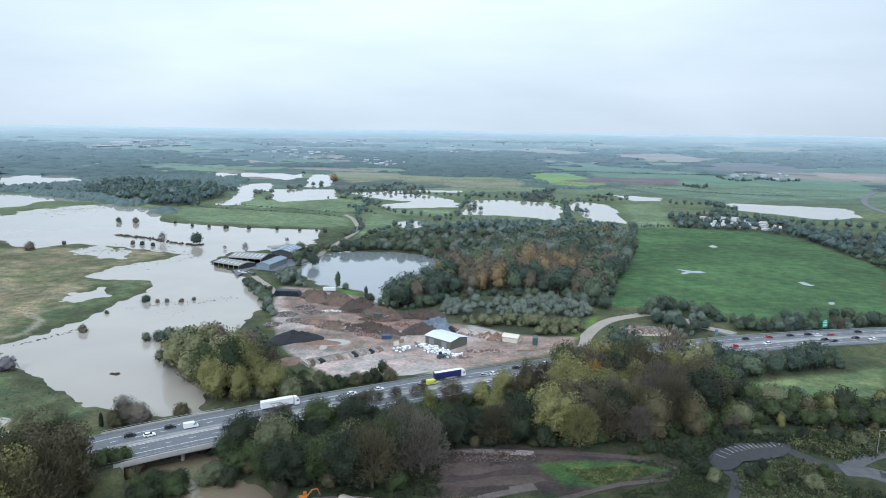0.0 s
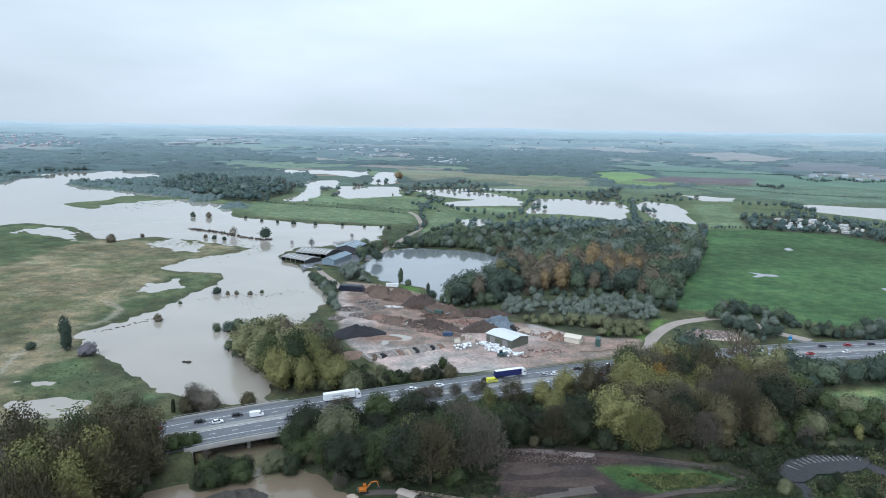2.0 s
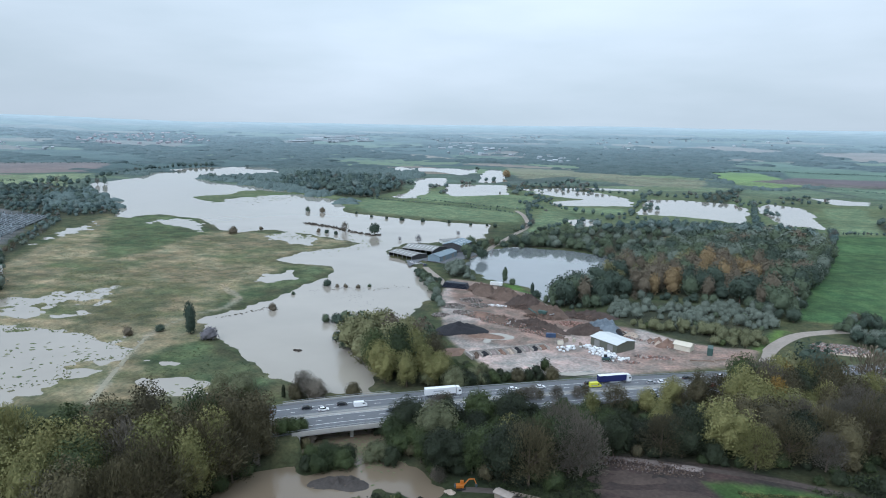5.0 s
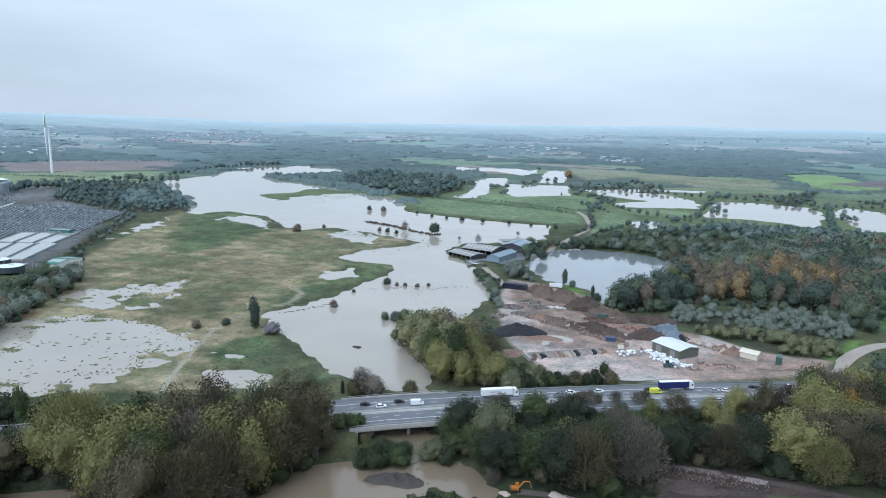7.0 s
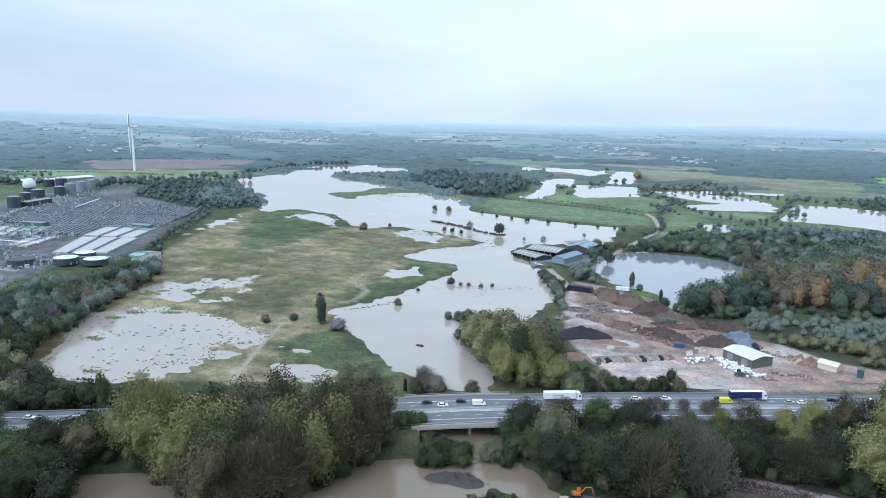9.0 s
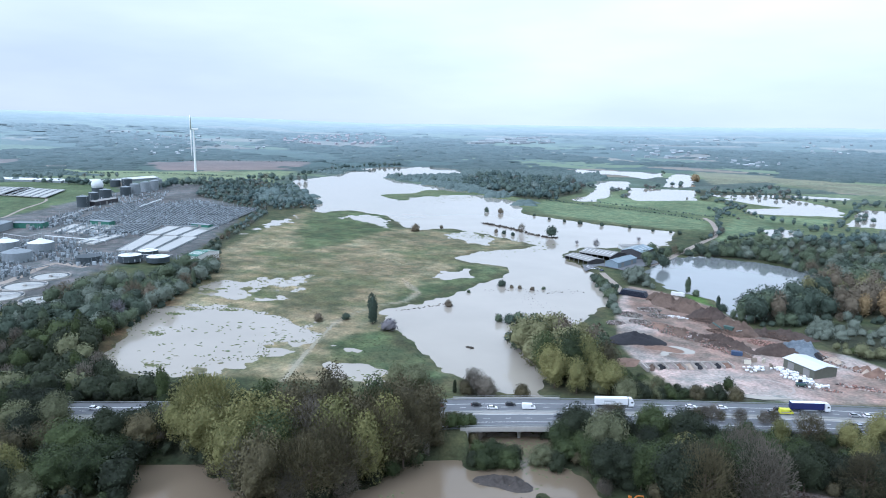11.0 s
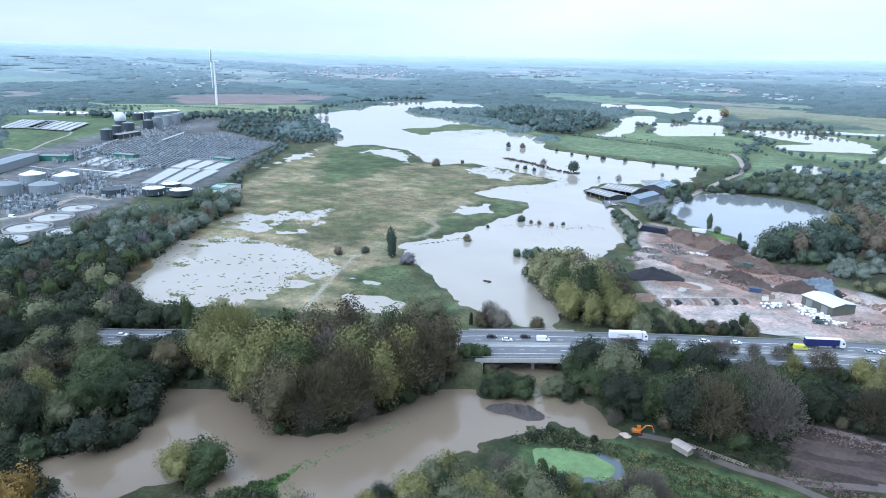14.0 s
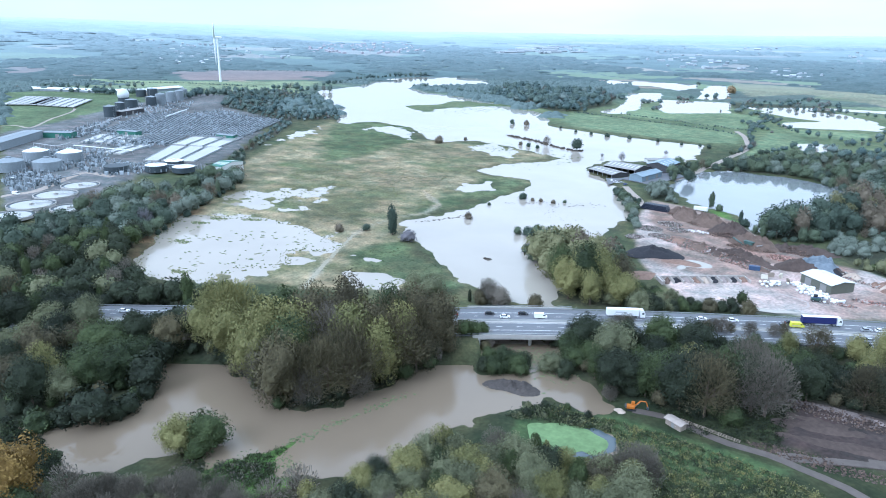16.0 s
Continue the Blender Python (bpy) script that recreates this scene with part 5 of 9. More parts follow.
def road_pose(s, off, dz=0.0, back=False):
    x, y = float(np.interp(s, ROAD_CUM, _rx)), float(np.interp(s, ROAD_CUM, _ry))
    x2, y2 = float(np.interp(s + 2, ROAD_CUM, _rx)), float(np.interp(s + 2, ROAD_CUM, _ry))
    a = math.atan2(y2 - y, x2 - x)
    return pose(x - math.sin(a) * off, y + math.cos(a) * off, float(road_level(s)) + dz, 0, 0, math.degrees(a) + (180 if back else 0))


def road_s(x, y):
    return float(line_distance(np.array([x]), np.array([y]), ROAD)[1][0])


def w_beam(name, off, s0, s1, h=0.75):
    """A crash barrier: a folded rail on posts."""
    pts = cut_line(ROAD, s0, s1)
    t = new(name)
    t.matrix_basis = pose(0, 0, 0)
    ribbon("rail", offset_line(pts, off), 0.05, -0.05, lambda s, p: float(road_level(road_s(*p))) + h, M_RAIL, 0.33, t)
    bm = BM()
    box(bm, 0.12, 0.12, 0.7)
    me = bpy.data.meshes.new("post")
    bm.to_mesh(me)
    bm.free()
    me.materials.append(M_RAIL)
    s, n = s0 + 2, 0
    while s < s1 and n < 60:
        child("post", me, t, "", road_pose(s, off - 0.1, 0.02))
        s += 12
        n += 1
    return tagged(t, "galvanised steel crash barrier beside the carriageway", "barrier", "crash barriers")


S_LEFT, S_RIGHT = road_s(-330, 99), road_s(330, 404)
w_beam("crash_barrier", 0.7, S_LEFT, S_RIGHT)
w_beam("crash_barrier", -0.7, S_LEFT, S_RIGHT)
w_beam("crash_barrier", 13.2, S_LEFT, S_RIGHT)
w_beam("crash_barrier", -13.2, S_LEFT, S_RIGHT)


def road_bridge():
    t = thing("bridge", 0, 0, 0, 0, "pale concrete road bridge over the flooded river", "bridge", kind="structure")
    span = cut_line(ROAD, BRIDGE_AT - BRIDGE_HALF - 4, BRIDGE_AT + BRIDGE_HALF + 4)
    lv = lambda s, p: float(road_level(road_s(*p)))
    ribbon("deck", span, 14.6, -14.6, lambda s, p: lv(s, p) - 0.5, M_CONCRETE, 1.0, t)
    for side in (1, -1):
        ribbon("parapet", span, side * 14.6 + 0.25, side * 14.6 - 0.25, lambda s, p: lv(s, p) + 0.55, M_CONCRETE, 1.5, t)
        ribbon("parapet_rail", span, side * 14.6 + 0.06, side * 14.6 - 0.06, lambda s, p: lv(s, p) + 1.2, M_GALV, 0.1, t)
        for k in range(16):
            bm = BM()
            box(bm, 0.08, 0.08, 0.65)
            part("rail_post", bm, M_GALV, t, "", road_pose(BRIDGE_AT - 22 + k * 44 / 15, side * 14.6, 0.5))
        bm = BM()
        box(bm, 2.2, 30, 7.0)
        part("abutment", bm, M_CONCRETE, t, "", road_pose(BRIDGE_AT + side * (BRIDGE_HALF + 1), 0, -7.6))
    bm = BM()
    for k in (-10, -3.4, 3.4, 10):
        cyl(bm, 0.7, 6.5, 0, k, 0, 12)
    box(bm, 1.5, 26, 0.9, 0, 0, 6.0)
    part("pier", bm, M_CONCRETE, t, "", road_pose(BRIDGE_AT, 0, -8.2))


road_bridge()

M_GLASS = material("dark_car_glass", (0.02, 0.025, 0.03), 0.12, grain=0.1, spec=0.6)
M_TYRE = material("tyre_rubber", (0.02, 0.02, 0.02), 0.9, grain=0.2)
CAR_PAINT = {
    "white": material("white_car_paint", (0.75, 0.76, 0.77), 0.3, grain=0.05, spec=0.5),
    "black": material("black_car_paint", (0.02, 0.021, 0.024), 0.25, grain=0.1, spec=0.5),
    "silver": material("silver_car_paint", (0.42, 0.44, 0.46), 0.3, 0.4, grain=0.06),
    "red": material("red_car_paint", (0.35, 0.02, 0.025), 0.3, grain=0.08, spec=0.5),
    "blue": material("blue_car_paint", (0.03, 0.05, 0.15), 0.3, grain=0.08, spec=0.5),
    "grey": material("grey_car_paint", (0.11, 0.12, 0.13), 0.3, grain=0.06, spec=0.5),
    "yellow": material("yellow_van_paint", (0.62, 0.62, 0.05), 0.4, grain=0.05),
}


def prism(bm, profile, width, z0=0.0):
    """A side outline in x and z, drawn across y."""
    a = [bm.verts.new((x, -width / 2, z + z0)) for x, z in profile]
    b = [bm.verts.new((x, width / 2, z + z0)) for x, z in profile]
    bm.faces.new(a)
    bm.faces.new(b[::-1])
    for i in range(len(a)):
        j = (i + 1) % len(a)
        bm.faces.new((a[i], b[i], b[j], a[j]))
    return bm


CARS = {}


def wheels(t, places, r):
    for x, y in places:
        bm = BM()
        cyl(bm, r, 0.22, 0, 0, 0, 12, m=pose(0, 0, 0, 90))
        w = part("wheel", bm, M_TYRE, t, "", pose(x, y + 0.11, r))
        bm = BM()
        cyl(bm, r * 0.6, 0.03, 0, 0, 0, 10, m=pose(0, 0, 0, 90))
        part("rim", bm, M_GALV, w, "", pose(0, -0.225 if y < 0 else 0.02, 0))


def car(colour, m):
    label = f"{colour} hatchback car on the carriageway"
    if colour in CARS:
        return copy_thing(CARS[colour], m)
    t = tagged(new("car"), label, "car", "cars on the road")
    bm = prism(BM(), [(-2.1, 0.3), (2.1, 0.3), (2.15, 0.62), (1.95, 0.82), (0.95, 0.95), (-2.0, 0.98), (-2.15, 0.6)], 1.76)
    part("body", bm, CAR_PAINT[colour], t)
    bm = prism(BM(), [(-1.75, 0.96), (1.0, 0.94), (0.3, 1.40), (-1.35, 1.42)], 1.5)
    part("cabin_glass", bm, M_GLASS, t, "dark windows")
    bm = prism(BM(), [(-1.4, 1.40), (0.3, 1.39), (0.2, 1.47), (-1.25, 1.48)], 1.46)
    part("car_roof", bm, CAR_PAINT[colour], t)
    wheels(t, ((-1.3, -0.8), (-1.3, 0.8), (1.35, -0.8), (1.35, 0.8)), 0.32)
    for y in (-0.65, 0.65):
        part("headlight", box(BM(), 0.06, 0.34, 0.14, 2.13, y, 0.58), CAR_PAINT["white"], t)
        part("tail_light", box(BM(), 0.06, 0.3, 0.18, -2.12, y, 0.66), CAR_PAINT["red"], t)
    CARS[colour] = t
    t.matrix_basis = m
    return t


def van(colour, m, stripe=None):
    t = tagged(new("van"), f"{colour} panel van on the carriageway", "van")
    part("body", prism(BM(), [(-2.7, 0.4), (2.6, 0.4), (2.7, 1.0), (2.0, 1.25), (1.35, 2.25), (-2.65, 2.35), (-2.75, 1.2)], 1.95), CAR_PAINT[colour], t)
    part("windscreen", prism(BM(), [(1.98, 1.3), (2.06, 1.3), (1.46, 2.15), (1.38, 2.15)], 1.7), M_GLASS, t)
    for y in (-0.985, 0.985):
        part("side_window", box(BM(), 0.7, 0.03, 0.5, 1.2, y, 1.35), M_GLASS, t)
        if stripe:
            part("stripe", box(BM(), 3.6, 0.02, 0.35, -0.7, y, 0.9), stripe, t)
    wheels(t, ((-1.7, -0.85), (-1.7, 0.85), (1.75, -0.85), (1.75, 0.85)), 0.36)
    t.matrix_basis = m
    return t


def lorry(side, cab, label, m):
    t = tagged(new("lorry"), label, "lorry")
    part("trailer", box(BM(), 13.4, 2.5, 2.75, -1.6, 0, 1.25, bevel=0.05), side, t)
    part("trailer_roof", box(BM(), 13.3, 2.4, 0.05, -1.6, 0, 4.0), CAR_PAINT["white"], t)
    part("chassis", box(BM(), 13.0, 1.0, 0.35, -1.6, 0, 0.85), M_TYRE, t)
    part("cab", prism(BM(), [(5.5, 0.6), (7.6, 0.6), (7.7, 1.9), (7.45, 3.0), (6.9, 3.8), (5.5, 3.9)], 2.45), cab, t)
    part("windscreen", prism(BM(), [(7.66, 1.95), (7.74, 1.95), (7.5, 2.85), (7.42, 2.85)], 2.2), M_GLASS, t)
    for y in (-1.235, 1.235):
        part("side_window", box(BM(), 0.9, 0.03, 0.7, 6.8, y, 2.0), M_GLASS, t)
        part("side_skirt", box(BM(), 5.0, 0.05, 0.6, -0.5, y, 0.55), CAR_PAINT["silver"], t)
    wheels(t, [(x, y) for x in (-6.6, -5.3, -4.0, 4.4, 6.8) for y in (-1.1, 1.1)], 0.5)
    t.matrix_basis = m
    return t


M_CURTAIN = material("navy_trailer_curtain", (0.02, 0.025, 0.11), 0.5, grain=0.15)
M_TRAILER = material("white_trailer_side", (0.72, 0.73, 0.74), 0.45, grain=0.06)
truck = lorry(M_TRAILER, CAR_PAINT["white"], "white articulated lorry with a plain box trailer", road_pose(road_s(-69.9, 275.1), 7.0))
for y in (-1.262, 1.262):
    part("lettering_bar", box(BM(), 4.6, 0.02, 0.5, -2.5, y, 2.6), CAR_PAINT["silver"], truck)
lorry(M_CURTAIN, CAR_PAINT["white"], "articulated lorry with navy curtain sides and white roof", road_pose(road_s(2.4, 311.7), 7.2))
van("white", road_pose(road_s(-99.6, 253.9), 3.7))
van("yellow", road_pose(road_s(-6.9, 304.5), 3.7), M_GALV)
for colour, s, off in (
    ("white", road_s(-112.5, 245.6), 3.6), ("black", road_s(-107.5, 253.1), 7.0), ("black", road_s(-120.2, 246.2), 7.0), ("red", road_s(-133.6, 237.7), 7.0),
    ("grey", road_s(-84.2, 249.8), -3.7), ("black", road_s(-70.6, 275.7), 7.0), ("white", road_s(-42.7, 291.4), 7.2), ("white", road_s(-31.4, 297.5), 7.2),
    ("black", road_s(-10.4, 308.0), 7.0), ("grey", road_s(-11.8, 301.7), 3.6), ("silver", road_s(18.5, 316.0), 3.6), ("blue", road_s(47.6, 328.8), -3.7),
    ("silver", road_s(19.9, 303.0), -7.2), ("silver", road_s(-263.0, 157.3), 7.0), ("white", road_s(-251.2, 165.0), 7.0), ("black", road_s(-233.9, 171.8), -3.6), ("black", road_s(-229.4, 178.4), 3.5),
    ("white", road_s(51.5, 334.7), 7.2), ("red", road_s(45.9, 317.9), -3.6), ("black", road_s(35.0, 328.1), 7.0), ("white", road_s(23.4, 318.7), 3.6), ("black", road_s(17.6, 301.8), -7.0),
    ("white", road_s(137.7, 367.7), 3.6), ("black", road_s(153.4, 372.5), 3.6), ("red", road_s(161.6, 370.7), -3.6), ("black", road_s(176.3, 378.8), 7.2), ("white", road_s(183.1, 375.9), -3.6),
    ("red", road_s(191.5, 382.7), 7.2), ("black", road_s(206.1, 384.4), 7.2), ("black", road_s(217.7, 388.3), 7.2), ("white", road_s(222.6, 385.2), 3.6), ("red", road_s(231.1, 386.6), 3.6),
    ("black", road_s(222.0, 377.5), -3.6), ("black", road_s(225.8, 374.5), -7.2), ("white", road_s(208.3, 364.6), -7.2), ("black", road_s(242.3, 381.6), -3.6), ("black", road_s(251.3, 394.3), 7.2), ("white", road_s(251.3, 378.8), -7.2),
):
    car(colour, road_pose(s, off, 0, off < 0))


def lane_track(name, pts, width, mat, label, lift=0.12, thick=0.5, category="track"):
    """A track laid on the ground along a smooth line."""
    line = [(x, y) for x, y, z in smooth_line([(p[0], p[1], 0) for p in pts], 5)]
    a = np.array(line)
    zs = ground_height(a[:, 0], a[:, 1])
    look_up = {p: float(z) for p, z in zip(line, zs)}
    return tagged(ribbon(name, line, width / 2, -width / 2, lambda s, p: max(look_up[p], 0.1) + lift, mat, thick), label, category, kind="structure")


lane_track("slip_road", [(201.2, 383.1), (182.5, 388.9), (174.7, 402.5), (170.9, 408.4)], 8.0, M_ASPHALT, "asphalt lay-by slip beside the carriageway", 0.15, category="road")
lane_track("road_yard_lane", [(77.6, 371.4), (90.4, 402.0), (106.6, 427.0), (122.4, 438.7), (141.7, 446.9), (155.6, 437.6), (163.3, 417.8), (172.4, 409.4), (178.2, 402.4)], 7.5, M_TRACK, "pale gravel lane curving from the yard to the road", 0.2, category="road")

lane_track("road_far_junction", [(1198.4, 1787.7), (997.7, 1561.2), (874.4, 1406.0), (789.2, 1280.5), (730.2, 1159.3), (689.3, 1017.7)], 10, M_ASPHALT, "distant curving slip of the junction", 0.5, category="road")


def road_sign(x, y, z, w, h, colour, label, rz, bars):
    t = thing("road_sign", x, y, z, rz, label, "road sign")
    for k in (-w * 0.3, w * 0.3):
        part("post", cyl(BM(), 0.09, 2.2 + h, k, 0.08, -0.3, 8), M_GALV, t)
    part("sign_board", box(BM(), w, 0.06, h, 0, 0, 2.0, bevel=0.02), colour, t)
    for k in range(bars):
        part("lettering_bar", box(BM(), w * (0.7 - 0.15 * (k % 2)), 0.02, h * 0.09, 0, -0.045, 2.0 + h * (0.2 + 0.6 * k / max(1, bars - 1))), M_PAINT, t)
    return t


M_SIGN_GREEN = material("green_sign_face", (0.0, 0.24, 0.11), 0.5, grain=0.05)
M_SIGN_BLUE = material("blue_sign_face", (0.02, 0.2, 0.48), 0.5, grain=0.05)
_sg = (234.3, 404.9)
road_sign(*_sg, ground_at(*_sg), 5.0, 5.2, M_SIGN_GREEN, "large green direction sign with white lettering by the road", 20, 4)
_sb = (164.2, 394.8)
road_sign(*_sb, ground_at(*_sb), 2.4, 3.0, M_SIGN_BLUE, "blue road sign on two posts beside the slip", 20, 2)
_sw = (83.0, 371.6)
road_sign(*_sw, ground_at(*_sw) - 1, 3.6, 1.6, M_PAINT, "white board at the yard gate", 10, 0)

# ---- buildings ----
M_SHEET_GREY = material("grey_roof_sheet", (0.25, 0.245, 0.235), 0.6, grain=0.15, scale=0.4)
M_SHEET_BLUE = material("blue_grey_roof_sheet", (0.20, 0.255, 0.295), 0.55, grain=0.15, scale=0.4)
M_SHEET_PALE = material("pale_roof_sheet", (0.60, 0.62, 0.62), 0.5, grain=0.1, scale=0.4)
M_WALL_OLIVE = material("olive_grey_cladding", (0.125, 0.13, 0.105), 0.6, grain=0.12)
M_WALL_GREEN = material("green_cladding", (0.05, 0.16, 0.12), 0.6, grain=0.15)
M_WALL_WHITE = material("white_cladding", (0.66, 0.67, 0.66), 0.6, grain=0.1)
M_WALL_DARK = material("dark_boarding", (0.06, 0.06, 0.065), 0.8, grain=0.3)
M_SKYLIGHT = material("translucent_rooflight", (0.50, 0.52, 0.50), 0.4, grain=0.08)


def barn(name, p0, p1, depth, eave, ridge, wall, roof, label, category="barn", doors=1, rooflights=0, open_front=False, group="", z=None):
    """A gabled building whose front wall runs from p0 to p1; it goes back to the left of that line."""
    (x0, y0), (x1, y1) = p0, p1
    ln = math.dist(p0, p1)
    rz = math.degrees(math.atan2(y1 - y0, x1 - x0))
    t = thing(name, (x0 + x1) / 2, (y0 + y1) / 2, ground_at((x0 + x1) / 2, (y0 + y1) / 2) if z is None else z, rz, label, category, group)
    d = depth
    h = ln / 2
    if not open_front:
        part("front_wall", box(BM(), ln, 0.25, eave, 0, 0.125, -0.6 + 0.6), wall, t)
    else:
        for k in range(int(ln / 6) + 1):
            part("post", box(BM(), 0.3, 0.3, eave, -h + 0.2 + k * (ln - 0.4) / max(1, int(ln / 6)), 0.2, 0), M_GALV, t)
    part("back_wall", box(BM(), ln, 0.25, eave, 0, d - 0.125, 0), wall, t)
    for s in (-1, 1):
        bm = BM()
        prof = [(0.25, 0), (d - 0.25, 0), (d - 0.25, eave), (d / 2, ridge), (0.25, eave)]
        a = [bm.verts.new((s * h - s * 0.01, y, zz)) for y, zz in prof]
        b = [bm.verts.new((s * h - s * 0.26, y, zz)) for y, zz in prof]
        bm.faces.new(a)
        bm.faces.new(b[::-1])
        for i in range(5):
            bm.faces.new((a[i], b[i], b[(i + 1) % 5], a[(i + 1) % 5]))
        part("gable_wall", bm, wall, t)
    bm = BM()
    o, th = 0.5, 0.15
    prof = [(-o, eave - 0.1), (d / 2, ridge), (d + o, eave - 0.1), (d + o, eave - 0.1 + th), (d / 2, ridge + th + 0.05), (-o, eave - 0.1 + th)]
    a = [bm.verts.new((-h - o, y, zz)) for y, zz in prof]
    b = [bm.verts.new((h + o, y, zz)) for y, zz in prof]
    for q in ((0, 1, 4, 5), (1, 2, 3, 4)):
        bm.faces.new([a[i] for i in q])
        bm.faces.new([b[i] for i in q[::-1]])
    for i in range(6):
        bm.faces.new((a[i], a[(i + 1) % 6], b[(i + 1) % 6], b[i]))
    r = part("roof", bm, roof, t)
    ang = math.degrees(math.atan2(ridge - eave, d / 2))
    for k in range(rooflights):
        for side in (0, 1):
            yy = d * (0.27 if side == 0 else 0.73)
            zz = eave + (ridge - eave) * 0.54 + th + 0.02
            part("rooflight", box(BM(), 1.1, d * 0.26, 0.05, -h + (k + 0.5) * ln / rooflights, yy, zz, rx=ang if side == 0 else -ang), M_SKYLIGHT, r)
    part("ridge_cap", box(BM(), ln + 1, 0.5, 0.08, 0, d / 2, ridge + th + 0.04), roof, r)
    if not open_front:
        for k in range(doors):
            dr = part("door", box(BM(), min(4.2, ln * 0.2), 0.1, min(eave * 0.8, 4.4), -h + (k + 0.5) * ln / doors, -0.06, 0), M_SHEET_GREY, t)
            part("handle", box(BM(), 0.3, 0.06, 0.1, -h + (k + 0.5) * ln / doors + 1.2, -0.14, 1.0), M_GALV, dr)
    return t


def heap(name, x, y, rx, ry, h, rz, mat, label, seed=0, category="heap", rough=0.25, base=None, scale=1.15, flat=False):
    """A tipped mound, lumpy, with its skirt just under the ground."""
    rings, seg = 13, 40
    rx, ry, h = rx * scale, ry * scale, h * scale * 1.35
    v, f = [], []
    for i in range(rings + 1):
        u = i / rings
        for j in range(seg):
            a = 2 * math.pi * j / seg
            wob = 1 + 0.22 * math.sin(2 * a + seed) + 0.12 * math.sin(3 * a + seed * 1.7)
            px, py = math.cos(a) * rx * u * wob, math.sin(a) * ry * u * wob
            n = noise.fractal(Vector((px * 0.35 + seed * 9, py * 0.35, seed)), 0.9, 2.0, 4)
            v.append((px, py, h * (min(1.0, 1.9 * (1 - u)) * (0.72 + 0.28 * (1 - u)) if flat else max(0, (1 - u) ** 0.8)) * (1 + rough * n) + rough * h * 0.35 * n * (1 - u) - 0.25))
    for i in range(rings):
        for j in range(seg):
            f.append((i * seg + j, (i + 1) * seg + j, (i + 1) * seg + (j + 1) % seg, i * seg + (j + 1) % seg))
    f.append(tuple(range(seg)))
    ob = new(name, mesh_of(name, v, f, mat, True))
    ob.matrix_basis = pose(x, y, ground_at(x, y) if base is None else base, 0, 0, rz)
    return tagged(ob, label, category)


def rubble(name, x, y, rx, ry, count, low, high, mats, label, seed, mound=1.5):
    """Broken pieces lying over a low mound."""
    rng = random.Random(seed)
    z = ground_at(x, y)
    v, f, mi = [], [], []
    for _ in range(count):
        a, u = rng.uniform(0, 2 * math.pi), math.sqrt(rng.random())
        px, py = math.cos(a) * rx * u, math.sin(a) * ry * u
        s = [rng.uniform(low, high) for _ in range(3)]
        m = pose(px, py, mound * (1 - u) + s[2] * 0.3 - 0.1, rng.uniform(-35, 35), rng.uniform(-35, 35), rng.uniform(0, 360))
        k = len(v)
        v += [tuple(m @ Vector((sx * s[0] / 2, sy * s[1] / 2, sz * s[2] / 2))) for sx, sy, sz in
              ((-1, -1, -1), (1, -0.8, -1), (1, 1, -0.9), (-0.9, 1, -1), (-1, -1, 0.8), (0.8, -1, 1), (1, 0.9, 1), (-1, 1, 0.9))]
        for q in ((0, 3, 2, 1), (4, 5, 6, 7), (0, 1, 5, 4), (1, 2, 6, 5), (2, 3, 7, 6), (3, 0, 4, 7)):
            f.append(tuple(k + i for i in q))
        mi += [rng.randrange(len(mats))] * 6
    me = mesh_of(name, v, f, mats[0])
    for q in mats[1:]:
        me.materials.append(q)
    me.polygons.foreach_set("material_index", mi)
    ob = new(name, me)
    ob.matrix_basis = pose(x, y, z)
    return tagged(ob, label, "rubble", kind="stuff")


M_EARTH = material("brown_earth", (0.115, 0.082, 0.064), 0.95, grain=0.4, scale=0.5, coarse=0.1, bump=0.15)
M_EARTH_RED = material("red_brown_earth", (0.19, 0.125, 0.095), 0.95, grain=0.35, scale=0.5, coarse=0.1, bump=0.15)
M_EARTH_DARK = material("dark_earth", (0.07, 0.052, 0.044), 0.95, grain=0.4, scale=0.6, coarse=0.1, bump=0.15)
M_COAL = material("black_planings", (0.024, 0.024, 0.028), 0.9, grain=0.3, scale=0.8, bump=0.1)
M_SAND = material("pale_sand", (0.38, 0.31, 0.25), 0.95, grain=0.2, bump=0.05)
M_RUBBLE = [material(f"rubble_{n}", c, 0.9, grain=0.3, island=0.2) for n, c in (("pink", (0.36, 0.24, 0.20)), ("grey", (0.25, 0.21, 0.195)), ("pale", (0.36, 0.31, 0.28)), ("brick", (0.27, 0.15, 0.12)), ("dark", (0.15, 0.125, 0.115)), ("green", (0.13, 0.15, 0.125)))]
M_BAG = material("white_bulk_bag", (0.74, 0.75, 0.76), 0.75, grain=0.12, bump=0.05)
M_TARP = material("blue_grey_tarpaulin", (0.055, 0.072, 0.092), 0.5, grain=0.5, scale=0.45, coarse=0.15, bump=0.6, second=(0.19, 0.225, 0.26))
M_PIPE = material("black_plastic_pipe", (0.022, 0.027, 0.042), 0.35, grain=0.2)
M_MACHINE = material("teal_machine_paint", (0.06, 0.105, 0.095), 0.5, grain=0.25)
M_SKIP = material("blue_skip_paint", (0.05, 0.08, 0.15), 0.55, grain=0.25)
M_ORANGE = material("orange_digger_paint", (0.42, 0.14, 0.02), 0.45, grain=0.12)
M_TIMBER = material("weathered_timber", (0.30, 0.25, 0.20), 0.9, grain=0.3)
M_CREAM = material("cream_canvas", (0.62, 0.57, 0.47), 0.8, grain=0.1)

